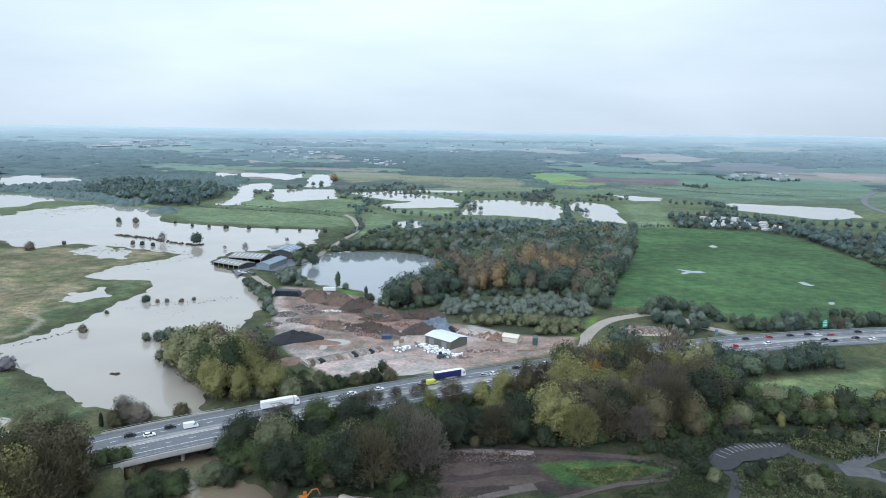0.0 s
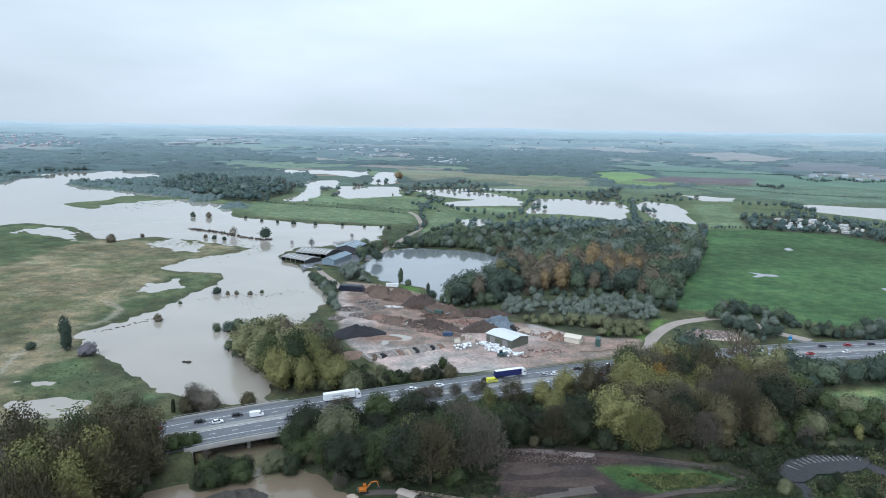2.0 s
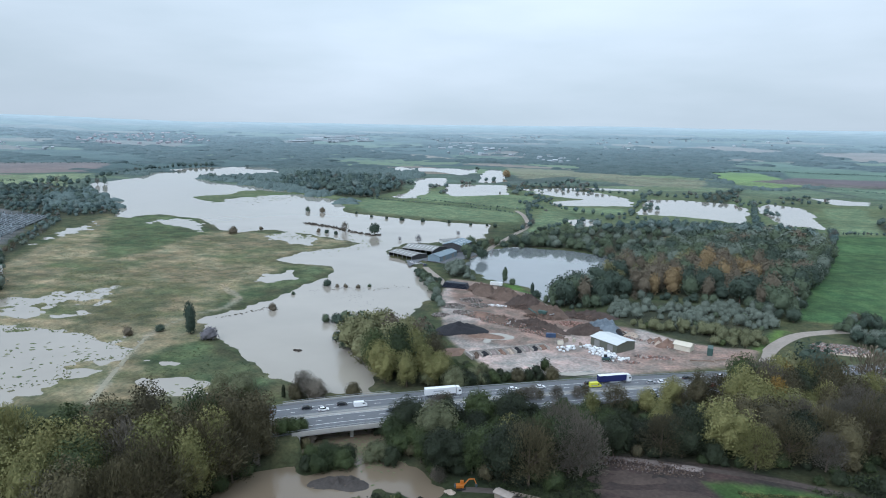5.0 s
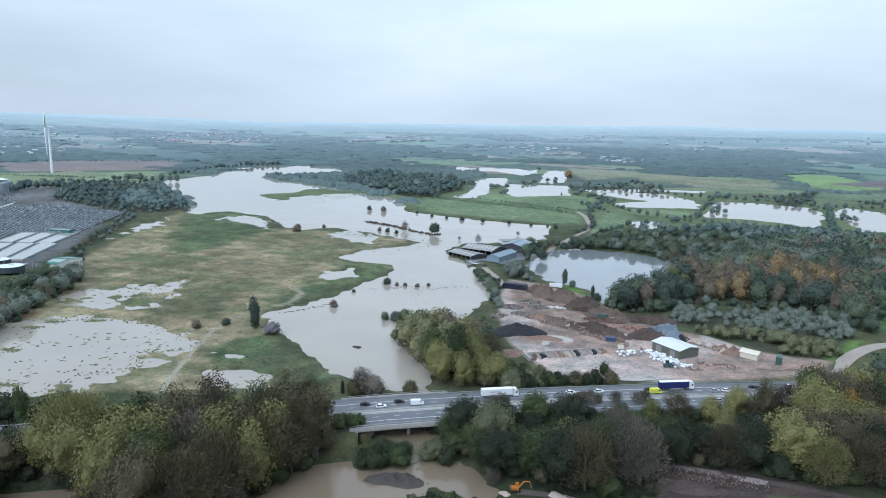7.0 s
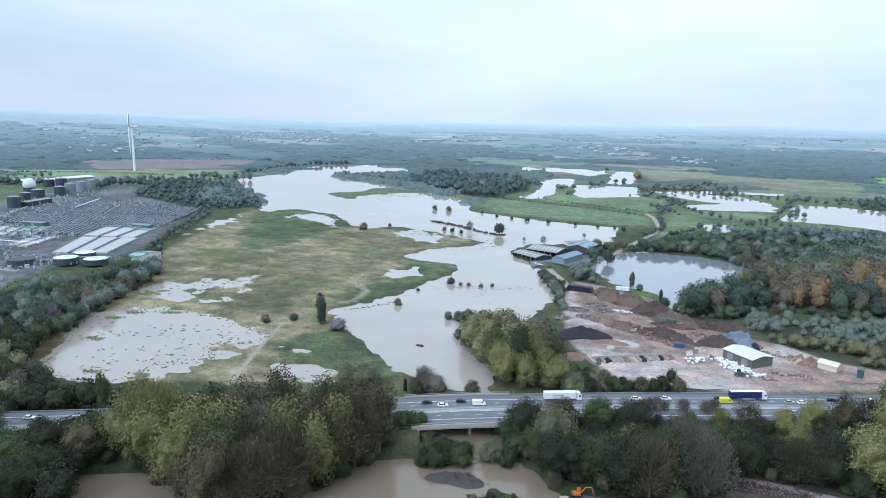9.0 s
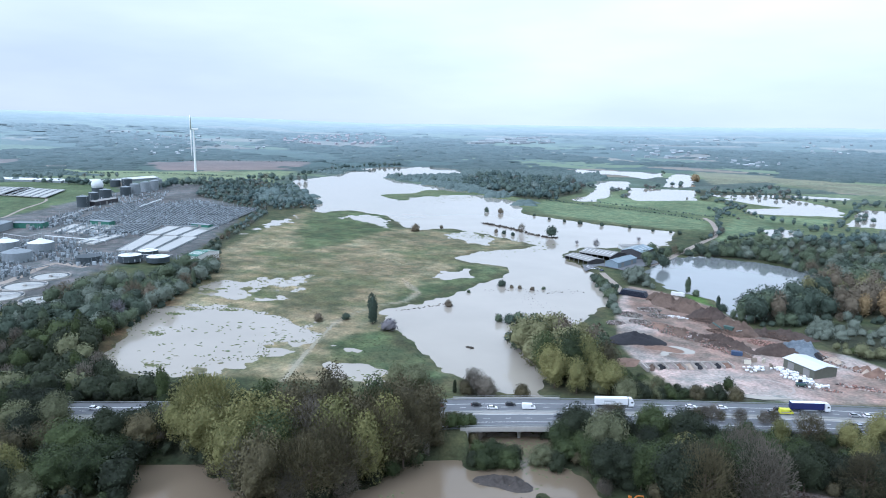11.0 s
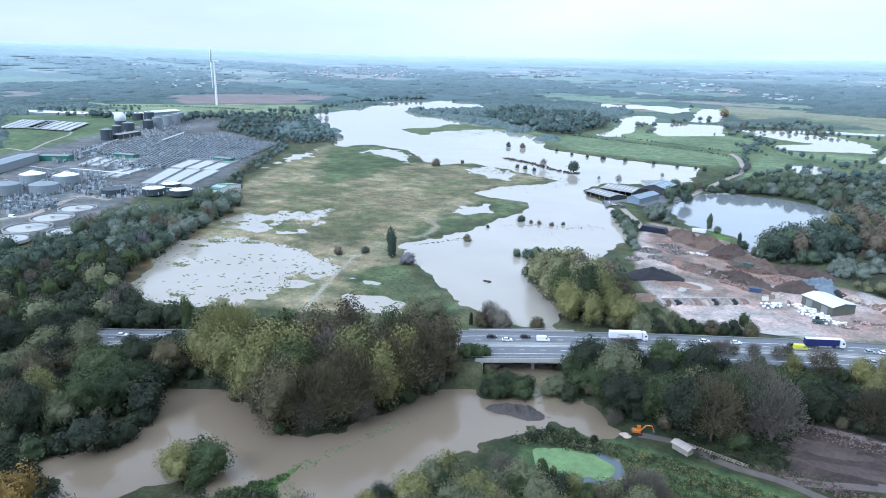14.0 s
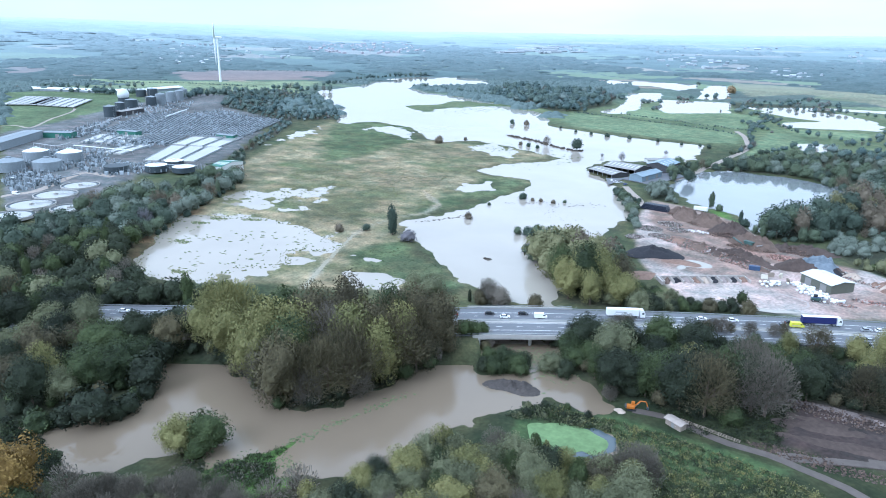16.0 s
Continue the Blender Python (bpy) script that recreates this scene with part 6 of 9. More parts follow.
# the yard's shed
shed = barn("shed", (-9.3, 373.6), (4.8, 360.9), 14, 4.7, 5.9, M_WALL_OLIVE, M_SHEET_PALE, "olive-clad steel shed with a pale sheet roof in the yard", "shed", 2)

# storage bays of concrete panels along the yard's south side
M_PANEL = material("concrete_panel", (0.36, 0.33, 0.30), 0.9, grain=0.2)
BAY_FILL = [M_EARTH, M_COAL, M_RUBBLE[1], M_EARTH_RED, M_SAND, M_COAL, M_RUBBLE[1], M_COAL, M_EARTH_RED]


def storage_bays(name, p0, p1, count, depth, fills, label, height=2.1, side=-1):
    """Bays open to one side of the back wall that runs from p0 to p1."""
    ln = math.dist(p0, p1)
    rz = math.degrees(math.atan2(p1[1] - p0[1], p1[0] - p0[0]))
    z = ground_at((p0[0] + p1[0]) / 2, (p0[1] + p1[1]) / 2)
    t = thing(name, *p0, z, rz, label, "storage bay")
    for k in range(count):
        part("back_panel", box(BM(), ln / count - 0.05, 0.35, height, (k + 0.5) * ln / count, 0, -0.3, bevel=0.04), M_PANEL, t)
    for k in range(count + 1):
        part("divider", box(BM(), 0.4, depth, height - 0.15, k * ln / count, side * (depth / 2 + 0.2), -0.3, bevel=0.04), M_PANEL, t)
    part("end_block", box(BM(), 1.0, depth + 1.5, height * 0.9, -1.2, side * (depth / 2), -0.3, bevel=0.06), M_PANEL, t)
    m = t.matrix_basis
    for k in range(count):
        w = m @ Vector(((k + 0.5) * ln / count, side * depth * 0.45, 0))
        heap("bay_mound", w.x, w.y, ln / count * 0.46, depth * 0.46, 1.7, rz, fills[k % len(fills)], "loose material tipped into a concrete storage bay", k, rough=0.25, scale=1.05)


storage_bays("storage_bays", (-70.3, 337.5), (-34.2, 362.3), 9, 7.0, BAY_FILL, "row of concrete storage bays holding loose stone and soil")
storage_bays("storage_bays", (10.4, 399.3), (34.8, 382.9), 6, 6.0, [M_SAND, M_EARTH, M_RUBBLE[2], M_EARTH_RED, M_SAND, M_EARTH_RED], "row of low concrete bays with sand and earth", 1.5)

heap("black_mound", -84.6, 377.8, 11.5, 11, 3.4, 0, M_COAL, "black heap of road planings in the yard", 1)
heap("earth_mound", -68.1, 371.1, 9, 6, 0.9, 10, M_EARTH_RED, "low red-brown mound of soil", 2)
heap("earth_mound", -77.4, 343.4, 14, 6, 0.6, 30, M_EARTH_RED, "spread red-brown soil in the yard", 12)
heap("earth_mound", -89.9, 474.8, 14, 9, 3.6, -35, M_EARTH, "brown soil bank beside the lake", 3, rough=0.45, flat=True)
heap("earth_mound", -72.1, 464.3, 16, 8, 3.8, -30, M_EARTH, "brown soil bank beside the lake", 4, rough=0.45, flat=True)
heap("earth_mound", -54.1, 445.2, 15, 8, 4.2, -35, M_EARTH_DARK, "dark brown soil bank beside the lake", 5, rough=0.45, flat=True)
heap("earth_mound", -39.0, 426.1, 13, 8, 4.0, -40, M_EARTH, "brown soil bank beside the lake", 6, rough=0.45, flat=True)
heap("earth_mound", -15.6, 430.0, 17, 8, 2.6, 5, M_EARTH_DARK, "long dark earth bank by the willows", 7, rough=0.45, flat=True)
heap("earth_mound", -39.8, 396.8, 15, 6, 2.6, -30, M_EARTH_DARK, "dark soil ridge across the yard", 8, rough=0.45, flat=True)
heap("earth_mound", -12.5, 394.6, 10, 7, 4.0, 20, M_EARTH_DARK, "dark earth heap below the tarpaulin", 9)
heap("tarpaulin_mound", -2.5, 402.2, 12.5, 8.5, 3.9, -25, M_TARP, "large heap covered by a blue-grey tarpaulin", 10, rough=0.3, flat=True)
heap("earth_mound", 5.0, 395.3, 4.5, 3, 2.5, 0, M_COAL, "small black heap beside the shed", 11)
heap("earth_mound", 32.2, 381.5, 5, 4, 3.0, 0, M_EARTH_RED, "red-brown heap of tipped sand", 13)
SPOIL = [M_EARTH, M_EARTH_DARK, M_EARTH_RED, M_EARTH]
MIXED_WASTE = [M_RUBBLE[0], M_RUBBLE[1], M_RUBBLE[4], M_RUBBLE[3], M_EARTH, M_RUBBLE[5], M_EARTH_RED]
for _k, (_x, _y) in enumerate([(-88.2, 476.7), (-71.4, 459.6), (-53.4, 439.4), (-39.6, 420.7), (-17.3, 427.1), (-39.7, 395.7)]):
    rubble("rubble", _x, _y, 14, 6.5, 700, 0.12, 0.55, SPOIL, "clods and broken stone on the soil bank", 40 + _k, 3.4)
for _k, (_x, _y, _rx, _ry, _h) in enumerate([(-80, 413, 10, 7, 1.6), (-66, 405, 12, 8, 2.4), (-54, 399, 11, 6, 2.6), (-42, 389, 10, 5, 2.6), (-32, 383, 8, 4, 2.0)]):
    heap("earth_mound", _x, _y, _rx * 0.8, _ry * 0.8, _h * 0.75, -25, (M_EARTH_RED, M_EARTH, M_EARTH_DARK, M_EARTH_DARK, M_EARTH)[_k], "ridge of mixed soil and waste across the yard", 60 + _k, rough=0.5, flat=True)
    rubble("rubble", _x, _y, _rx, _ry, 950, 0.15, 0.75, MIXED_WASTE, "broken brick, soil and mixed waste tipped in a ridge", 50 + _k, _h)
for _k, (_x, _y, _r) in enumerate([(-104, 408, 6), (-101, 430, 8), (-93, 448, 8), (-85, 436, 7), (-91, 416, 7)]):
    rubble("scrap", _x, _y, _r, _r * 0.8, 420, 0.15, 0.9, [M_RUBBLE[1], M_RUBBLE[2], M_RUBBLE[5], M_RUBBLE[4], M_EARTH_DARK, M_RUBBLE[4]], "scrap and broken fittings strewn over the yard", 70 + _k, 1.3)
rubble("rubble", -56.0, 398.0, 5, 2.5, 130, 0.3, 1.0, [M_RUBBLE[2], M_BAG], "white broken board and packing", 80, 2.6)
rubble("rubble", -74.0, 439.0, 7, 2.5, 140, 0.3, 0.9, [M_RUBBLE[2], M_BAG], "white broken board and packing", 81, 0.6)
rubble("rubble", -21.8, 409.9, 8, 6, 500, 0.2, 0.8, [M_RUBBLE[0], M_EARTH, M_RUBBLE[3]], "brick rubble by the earth bank", 6, 1.5)
for _k, (_x, _y) in enumerate([(6, 400), (14, 394.5), (20.4, 392), (27, 388), (34, 382.5)]):
    heap("bay_mound", _x, _y, 4.2, 3.2, 1.9, -35, (M_EARTH_DARK, M_SAND, M_RUBBLE[2], M_EARTH_RED, M_EARTH_RED)[_k], "loose material tipped against the low bays", 90 + _k, rough=0.35)
    rubble("rubble", _x - 1.5, _y - 2.5, 4.5, 3.0, 160, 0.15, 0.7, [M_RUBBLE[0], M_RUBBLE[4], M_RUBBLE[2], M_EARTH], "spilled stone and blocks before the low bays", 95 + _k, 0.5)
rubble("scrap", 8.0, 348.8, 9, 2.0, 150, 0.2, 0.9, [M_RUBBLE[2], M_RUBBLE[4], M_RUBBLE[3]], "scrap lying before the shed", 101, 0.4)
for _k, (_x, _y, _rz) in enumerate([(44.5, 360.0, 2), (50.5, 361.2, 8), (57.0, 364.8, 25)]):
    _log = thing("timber_stack", _x, _y, ground_at(_x, _y), _rz, "low stack of long brown timber baulks", "timber", "timber stacks")
    for _j in range(4):
        part("baulk", box(BM(), 6.5, 0.35, 0.32, 0.25 * (_j % 2), -0.5 + 0.4 * _j, 0, bevel=0.03), M_TIMBER, _log)
    for _j in range(2):
        part("baulk", box(BM(), 6.0, 0.35, 0.32, 0, -0.25 + 0.4 * _j, 0.33, bevel=0.03), M_EARTH_RED, _log)
rubble("scrap", 24.0, 359.5, 10, 2.5, 160, 0.3, 1.3, [M_RUBBLE[0], M_RUBBLE[4], M_RUBBLE[3], M_RUBBLE[2]], "scrap scattered beside the shed", 7, 0.2)
rubble("scrap", 124.5, 407.2, 15, 9, 900, 0.3, 1.3, [M_RUBBLE[1], M_RUBBLE[2], M_RUBBLE[5], M_RUBBLE[4], M_RUBBLE[3], M_RUBBLE[4]], "scrap metal and rubbish dumped beside the lane", 8, 1.0)
heap("earth_mound", 129.4, 400.2, 14, 6, 0.5, 10, M_SAND, "pale bare earth below the scrap", 14)


def bulk_bag(x, y, z, s, rng):
    bm = BM()
    box(bm, 1.2 * s, 1.2 * s, 1.0 * s, 0, 0, 0, bevel=0.22)
    return bm


BAG = bulk_bag(0, 0, 0, 1.0, None)
for v in BAG.verts:
    v.co += Vector((noise.noise(v.co * 2.1), noise.noise(v.co * 2.1 + Vector((5, 0, 0))), noise.noise(v.co * 2.1 + Vector((0, 7, 0))))) * 0.18
BAG_MESH = bpy.data.meshes.new("bulk_bag")
BAG.to_mesh(BAG_MESH)
BAG.free()
BAG_MESH.materials.append(M_BAG)
BAG_MESH.polygons.foreach_set("use_smooth", [True] * len(BAG_MESH.polygons))
_bag_rng = random.Random(5)


def bag_row(p0, p1, count, width):
    a = np.array([p0, p1])
    for k in range(count):
        u = _bag_rng.random()
        x = a[0, 0] + (a[1, 0] - a[0, 0]) * u + _bag_rng.gauss(0, width)
        y = a[0, 1] + (a[1, 1] - a[0, 1]) * u + _bag_rng.gauss(0, width)
        b = new("bulk_bag", BAG_MESH)
        b.matrix_basis = pose(x, y, 1.75 + (0.9 if _bag_rng.random() < 0.3 else 0.0), 0, 0, _bag_rng.uniform(0, 90))
        tagged(b, "white woven bulk bag on the yard floor", "bag", "bulk bags in the yard")


bag_row((-23.6, 357.8), (-18.6, 361.9), 24, 1.4)
bag_row((-12.6, 368.2), (4.1, 353.1), 95, 1.8)
bag_row((6.2, 349.5), (11.0, 351.6), 14, 1.0)
bag_row((-8.2, 358.4), (2.5, 349.3), 26, 0.9)


def pipe_stack(x, y, z, rz):
    t = thing("pipe_stack", x, y, z, rz, "long stack of black plastic pipes in layers", "pipes")
    bm = BM()
    cyl(bm, 0.55, 6.0, 0, 0, 0, 10, m=pose(0, 0, 0, 90))
    me = bpy.data.meshes.new("pipe")
    bm.to_mesh(me)
    bm.free()
    me.materials.append(M_PIPE)
    for layer in range(4):
        for k in range(18 - layer):
            child("pipe", me, t, "", pose(-11 + k * 1.12 + layer * 0.56, 3, 0.55 + layer * 0.97))


_p = (-110.5, 482.3)
pipe_stack(*_p, ground_at(*_p), -8)


def trailer_box(name, x, y, rz, ln, w, h, mat, label, lift=0.9, category="container"):
    t = thing(name, x, y, ground_at(x, y), rz, label, category)
    part("body", box(BM(), ln, w, h, 0, 0, lift, bevel=0.06), mat, t)
    for k in range(int(ln / 1.2)):
        for s in (-1, 1):
            part("rib", box(BM(), 0.12, 0.06, h * 0.9, -ln / 2 + 0.6 + k * 1.2, s * (w / 2 + 0.03), lift + 0.05 * h), mat, t)
    if lift > 0.3:
        wheels(t, [(-ln * 0.3, -w / 2 + 0.2), (-ln * 0.3, w / 2 - 0.2), (ln * 0.3, -w / 2 + 0.2), (ln * 0.3, w / 2 - 0.2)], 0.45)
    return t


trailer_box("site_trailer", -84.3, 497.5, -5, 9.5, 2.5, 2.4, M_WALL_WHITE, "pale box trailer parked above the lake", 0.9, "trailer")
trailer_box("skip", -31.9, 380.1, 10, 5.5, 2.4, 2.2, M_SKIP, "dark blue waste skip in the yard", 0.05)
trailer_box("skip", 53.0, 374.1, 80, 6, 2.6, 4.2, M_MACHINE, "tall green container at the yard entrance", 0.05)
_t = (38.8, 376.1)
barn("tent", (_t[0] - 4, _t[1] + 2), (_t[0] + 4, _t[1] - 2), 6, 3.0, 4.2, M_CREAM, M_CREAM, "cream canvas store tent at the end of the bays", "tent", 0)


def screener(x, y, rz):
    t = thing("screening_machine", x, y, ground_at(x, y), rz, "teal screening machine with a raised conveyor", "machine")
    part("hopper", prism(BM(), [(-2.5, 2.0), (2.0, 2.0), (2.8, 4.2), (-3.2, 4.2)], 2.6), M_MACHINE, t)
    part("chassis", box(BM(), 7, 2.2, 1.0, 0, 0, 0.9), M_MACHINE, t)
    part("conveyor", box(BM(), 9, 1.1, 0.5, 6.0, 0, 2.2, ry=-22), M_MACHINE, t)
    part("conveyor", box(BM(), 7, 0.9, 0.5, -4.6, 0, 2.0, ry=20), M_GALV, t)
    for s in (-1, 1):
        part("crawler", box(BM(), 5, 0.6, 0.9, 0, s * 1.1, 0, bevel=0.25), M_TYRE, t)
    for s in (-1, 1):
        part("strut", bar(BM(), (4, s * 0.5, 1.2), (8.5, s * 0.5, 3.6), 0.08), M_GALV, t)


screener(-41.1, 420.6, 160)
_m = (-0.4, 347.4)
loader = thing("telehandler", *_m, ground_at(*_m), 20, "grey-blue loader parked by the bulk bags", "loader")
part("body", box(BM(), 4.2, 2.0, 1.2, 0, 0, 0.7, bevel=0.15), M_MACHINE, loader)
part("cab", box(BM(), 1.6, 1.3, 1.5, -0.3, 0.2, 1.9, bevel=0.1), M_GLASS, loader)
part("boom", bar(BM(), (-1.6, -0.7, 2.0), (3.2, -0.7, 2.6), 0.2), M_SKIP, loader)
part("bucket", prism(BM(), [(3.0, 0.9), (4.2, 0.9), (4.1, 1.1), (3.3, 2.1), (3.0, 2.0)], 2.2), M_GALV, loader)
wheels(loader, ((-1.4, -1.0), (-1.4, 1.0), (1.5, -1.0), (1.5, 1.0)), 0.6)
for k, (px, py) in enumerate([(-25.2, 367.7), (-22.4, 373.0), (-17.9, 374.3), (-13.8, 368.2)]):
    s = thing("stacked_panels", px, py, 1.75, 20 + 30 * k, "leaning stack of cream boards in the yard", "boards", "board stacks")
    for j in range(5):
        part("board", box(BM(), 3.2, 0.1, 2.1, 0, j * 0.22, 0.0, rx=-8), M_TIMBER if k % 2 else M_CREAM, s)
lane_track("track_puddle_ring", [(-24.0, 341.0), (-15.5, 348.6), (-3.4, 343.6), (-4.7, 333.1), (-17.4, 328.4), (-23.5, 334.1)], 1.2, material("wet_mud", (0.30, 0.25, 0.22), 0.35, grain=0.2), "ring of wet tyre marks in the yard", 0.03, 0.05)

_wet = [(-72.1, 372.0), (-59.8, 383.3), (-39.3, 375.5), (-23.9, 361.7), (-27.3, 346.3), (-12.6, 352.5), (5.5, 342.2), (2.5, 331.7), (-14.2, 321.2), (-36.0, 317.3), (-51.9, 331.3), (-67.4, 353.1)]
flat_sheet("water_yard_puddle", _wet, 1.73, M_FLOOD, "shallow pale puddles standing on the yard floor")

# ---- farm ----
barn("barn", (-203.0, 594.0), (-176.0, 577.5), 19, 3.6, 5.2, M_WALL_DARK, M_SHEET_GREY, "low grey-roofed cattle barn at the water's edge", rooflights=6, open_front=True)
barn("barn", (-194.0, 607.5), (-162.5, 599.0), 27, 5.2, 7.8, M_WALL_DARK, M_SHEET_GREY, "wide dark barn with a grey rooflit roof", rooflights=8, open_front=True)
barn("barn", (-149.0, 575.6), (-141.4, 608.9), 12, 4.8, 6.6, M_SHEET_BLUE, M_SHEET_BLUE, "blue-grey sheeted farm shed", rooflights=0, doors=2)
barn("barn", (-140.9, 627.1), (-137.6, 656.4), 20, 6.5, 9.2, M_WALL_DARK, M_SHEET_BLUE, "tall dark blue barn beside the flood", rooflights=4, doors=2)
barn("barn", (-170.8, 669.9), (-153.7, 682.0), 10, 3.0, 4.0, M_WALL_WHITE, M_SHEET_GREY, "small low shed standing by the water", doors=0)
for k, (px, py) in enumerate([(-167.2, 562.6), (-162.5, 563.1), (-157.6, 558.3), (-172.7, 567.3)]):
    car(("white", "silver", "blue", "white")[k], pose(px, py, ground_at(px, py), 0, 0, 40 * k))
tagged(flat_sheet("pavement_farmyard", [(-168.7, 547.9), (-166.1, 577.7), (-139.2, 568.3), (-123.9, 622.0), (-134.7, 636.5), (-159.7, 606.4), (-169.7, 581.1), (-180.0, 574.0)], 1.15, M_ASPHALT, "grey concrete farmyard"), category="pavement")
lane_track("track_farm", [(-155.5, 551.7), (-145.2, 533.1), (-132.2, 511.5), (-119.3, 484.1)], 5, M_TRACK, "gravel track from the farm to the yard")
lane_track("track_drove", [(-129.4, 604.4), (-119.0, 668.7), (-109.3, 758.9), (-104.6, 830.0), (-122.9, 925.3), (-140.6, 976.4)], 6, M_TRACK, "pale stone farm drove between hedges")

# ---- wind turbine ----
M_TURBINE = material("white_turbine_paint", (0.74, 0.76, 0.78), 0.5, grain=0.05)


def wind_turbine(x, y, hub, blade, rz):
    t = thing("wind_turbine", x, y, ground_at(x, y), rz, "tall white wind turbine standing at the field's edge", "turbine")
    part("tower", cyl(BM(), 2.9, hub - 1, 0, 0, -0.5, 20, 1.7), M_TURBINE, t)
    part("nacelle", box(BM(), 15, 4.4, 4.4, 3.5, 0, hub - 2.2, bevel=0.7), M_TURBINE, t)
    h = part("hub", cyl(BM(), 1.7, 3.2, 0, 0, 0, 14, 0.8, m=pose(0, 0, 0, 0, -90)), M_TURBINE, t, "", pose(-4.0, 0, hub))
    for a in (180, 62, -58):
        bm = BM()
        prof = [(0, 1.3, 1.3), (4, 1.9, 1.7), (10, 2.6, 2.2), (22, 2.1, 1.8), (40, 1.4, 1.3), (blade, 0.5, 0.5)]
        rings = []
        for z, w, d in prof:
            rings.append([bm.verts.new((d * math.sin(q), w * math.cos(q) + w * 0.25, z)) for q in [k * math.pi / 4 for k in range(8)]])
        for r0, r1 in zip(rings, rings[1:]):
            for i in range(8):
                bm.faces.new((r0[i], r0[(i + 1) % 8], r1[(i + 1) % 8], r1[i]))
        bm.faces.new(rings[-1])
        part("blade", bm, M_TURBINE, h, "", pose(-2.5, 0, 0, a, 0, 0))


wind_turbine(-1347.8, 1164.2, 103, 63, 50)

# ---- water treatment works ----
M_BASIN = water_material("settled_water", (0.34, 0.34, 0.32), 0.08, 0.1)
M_TANK_DARK = material("dark_steel_tank", (0.055, 0.07, 0.08), 0.6, grain=0.2)
M_TANK_GREY = material("grey_steel_tank", (0.22, 0.25, 0.27), 0.6, grain=0.2)
M_DOME = material("pale_tank_cover", (0.64, 0.67, 0.68), 0.6, grain=0.1)
M_MEDIA = material("filter_media", (0.05, 0.062, 0.07), 0.8, grain=0.5, scale=0.8)
M_LANE_WALL = material("pale_lane_wall", (0.30, 0.325, 0.34), 0.8, grain=0.2)
WORKS_Z = 2.6


def round_basin(x, y, r, label="round concrete settling tank full of grey water"):
    t = thing("settling_tank", x, y, WORKS_Z - 0.3, random.Random(x).uniform(0, 180), label, "tank", "settling tanks")
    bm = BM()
    seg = 40
    prof = [(r, -0.5), (r, 1.3), (r - 0.5, 1.3), (r - 0.5, 0.2)]
    rings = [[bm.verts.new((rr * math.cos(a), rr * math.sin(a), z)) for a in [2 * math.pi * k / seg for k in range(seg)]] for rr, z in prof]
    for r0, r1 in zip(rings, rings[1:]):
        for i in range(seg):
            bm.faces.new((r0[i], r0[(i + 1) % seg], r1[(i + 1) % seg], r1[i]))
    part("rim", bm, M_CONCRETE, t)
    part("water_surface", cyl(BM(), r - 0.45, 0.1, 0, 0, 0.3, 40), M_BASIN, t)
    part("launder", cyl(cyl(BM(), r - 0.6, 0.3, 0, 0, 0.42, 40), r - 2.4, 0.34, 0, 0, 0.42, 40), M_TANK_DARK, t, "dark channel inside the rim")
    part("inner_weir", cyl(BM(), r - 2.6, 0.36, 0, 0, 0.42, 40), M_BASIN, t)
    part("scraper_bridge", box(BM(), r, 1.2, 0.25, r / 2, 0, 1.45), M_GALV, t)
    for s in (-0.55, 0.55):
        part("handrail", box(BM(), r, 0.06, 0.06, r / 2, s, 2.55), M_GALV, t)
    part("centre_column", cyl(BM(), 1.4, 1.6, 0, 0, 0.3, 16), M_CONCRETE, t)


for px, py, r in ((*(-478.0, 243.5), 15.5), (*(-494.6, 270.1), 15), (*(-509.3, 298.2), 14), (*(-457.9, 220.0), 14), (*(-447.7, 252.6), 12)):
    round_basin(px, py, r)


def storage_tank(x, y, r, h, wall, cap, label, dome=1.5, ladder=True):
    t = thing("storage_tank", x, y, WORKS_Z - 0.4, random.Random(x).uniform(0, 360), label, "tank", "storage tanks")
    part("shell", cyl(BM(), r, h, 0, 0, 0, 32), wall, t)
    if cap:
        part("cover", cyl(BM(), r * 0.99, dome, 0, 0, h + 0.02, 32, r * 0.25), cap, t)
        part("vent", cyl(BM(), r * 0.2, 0.8, 0, 0, h + dome, 12), cap, t)
    else:
        part("rim", cyl(BM(), r + 0.2, 0.35, 0, 0, h + 0.02, 32), M_TANK_DARK, t)
    for z in (h * 0.35, h * 0.7):
        part("hoop", cyl(BM(), r + 0.06, 0.15, 0, 0, z, 32), wall, t)
    if ladder:
        for s in (-0.3, 0.3):
            part("ladder_rail", box(BM(), 0.08, 0.08, h + 1, r + 0.15, s, 0), M_GALV, t)
    return t


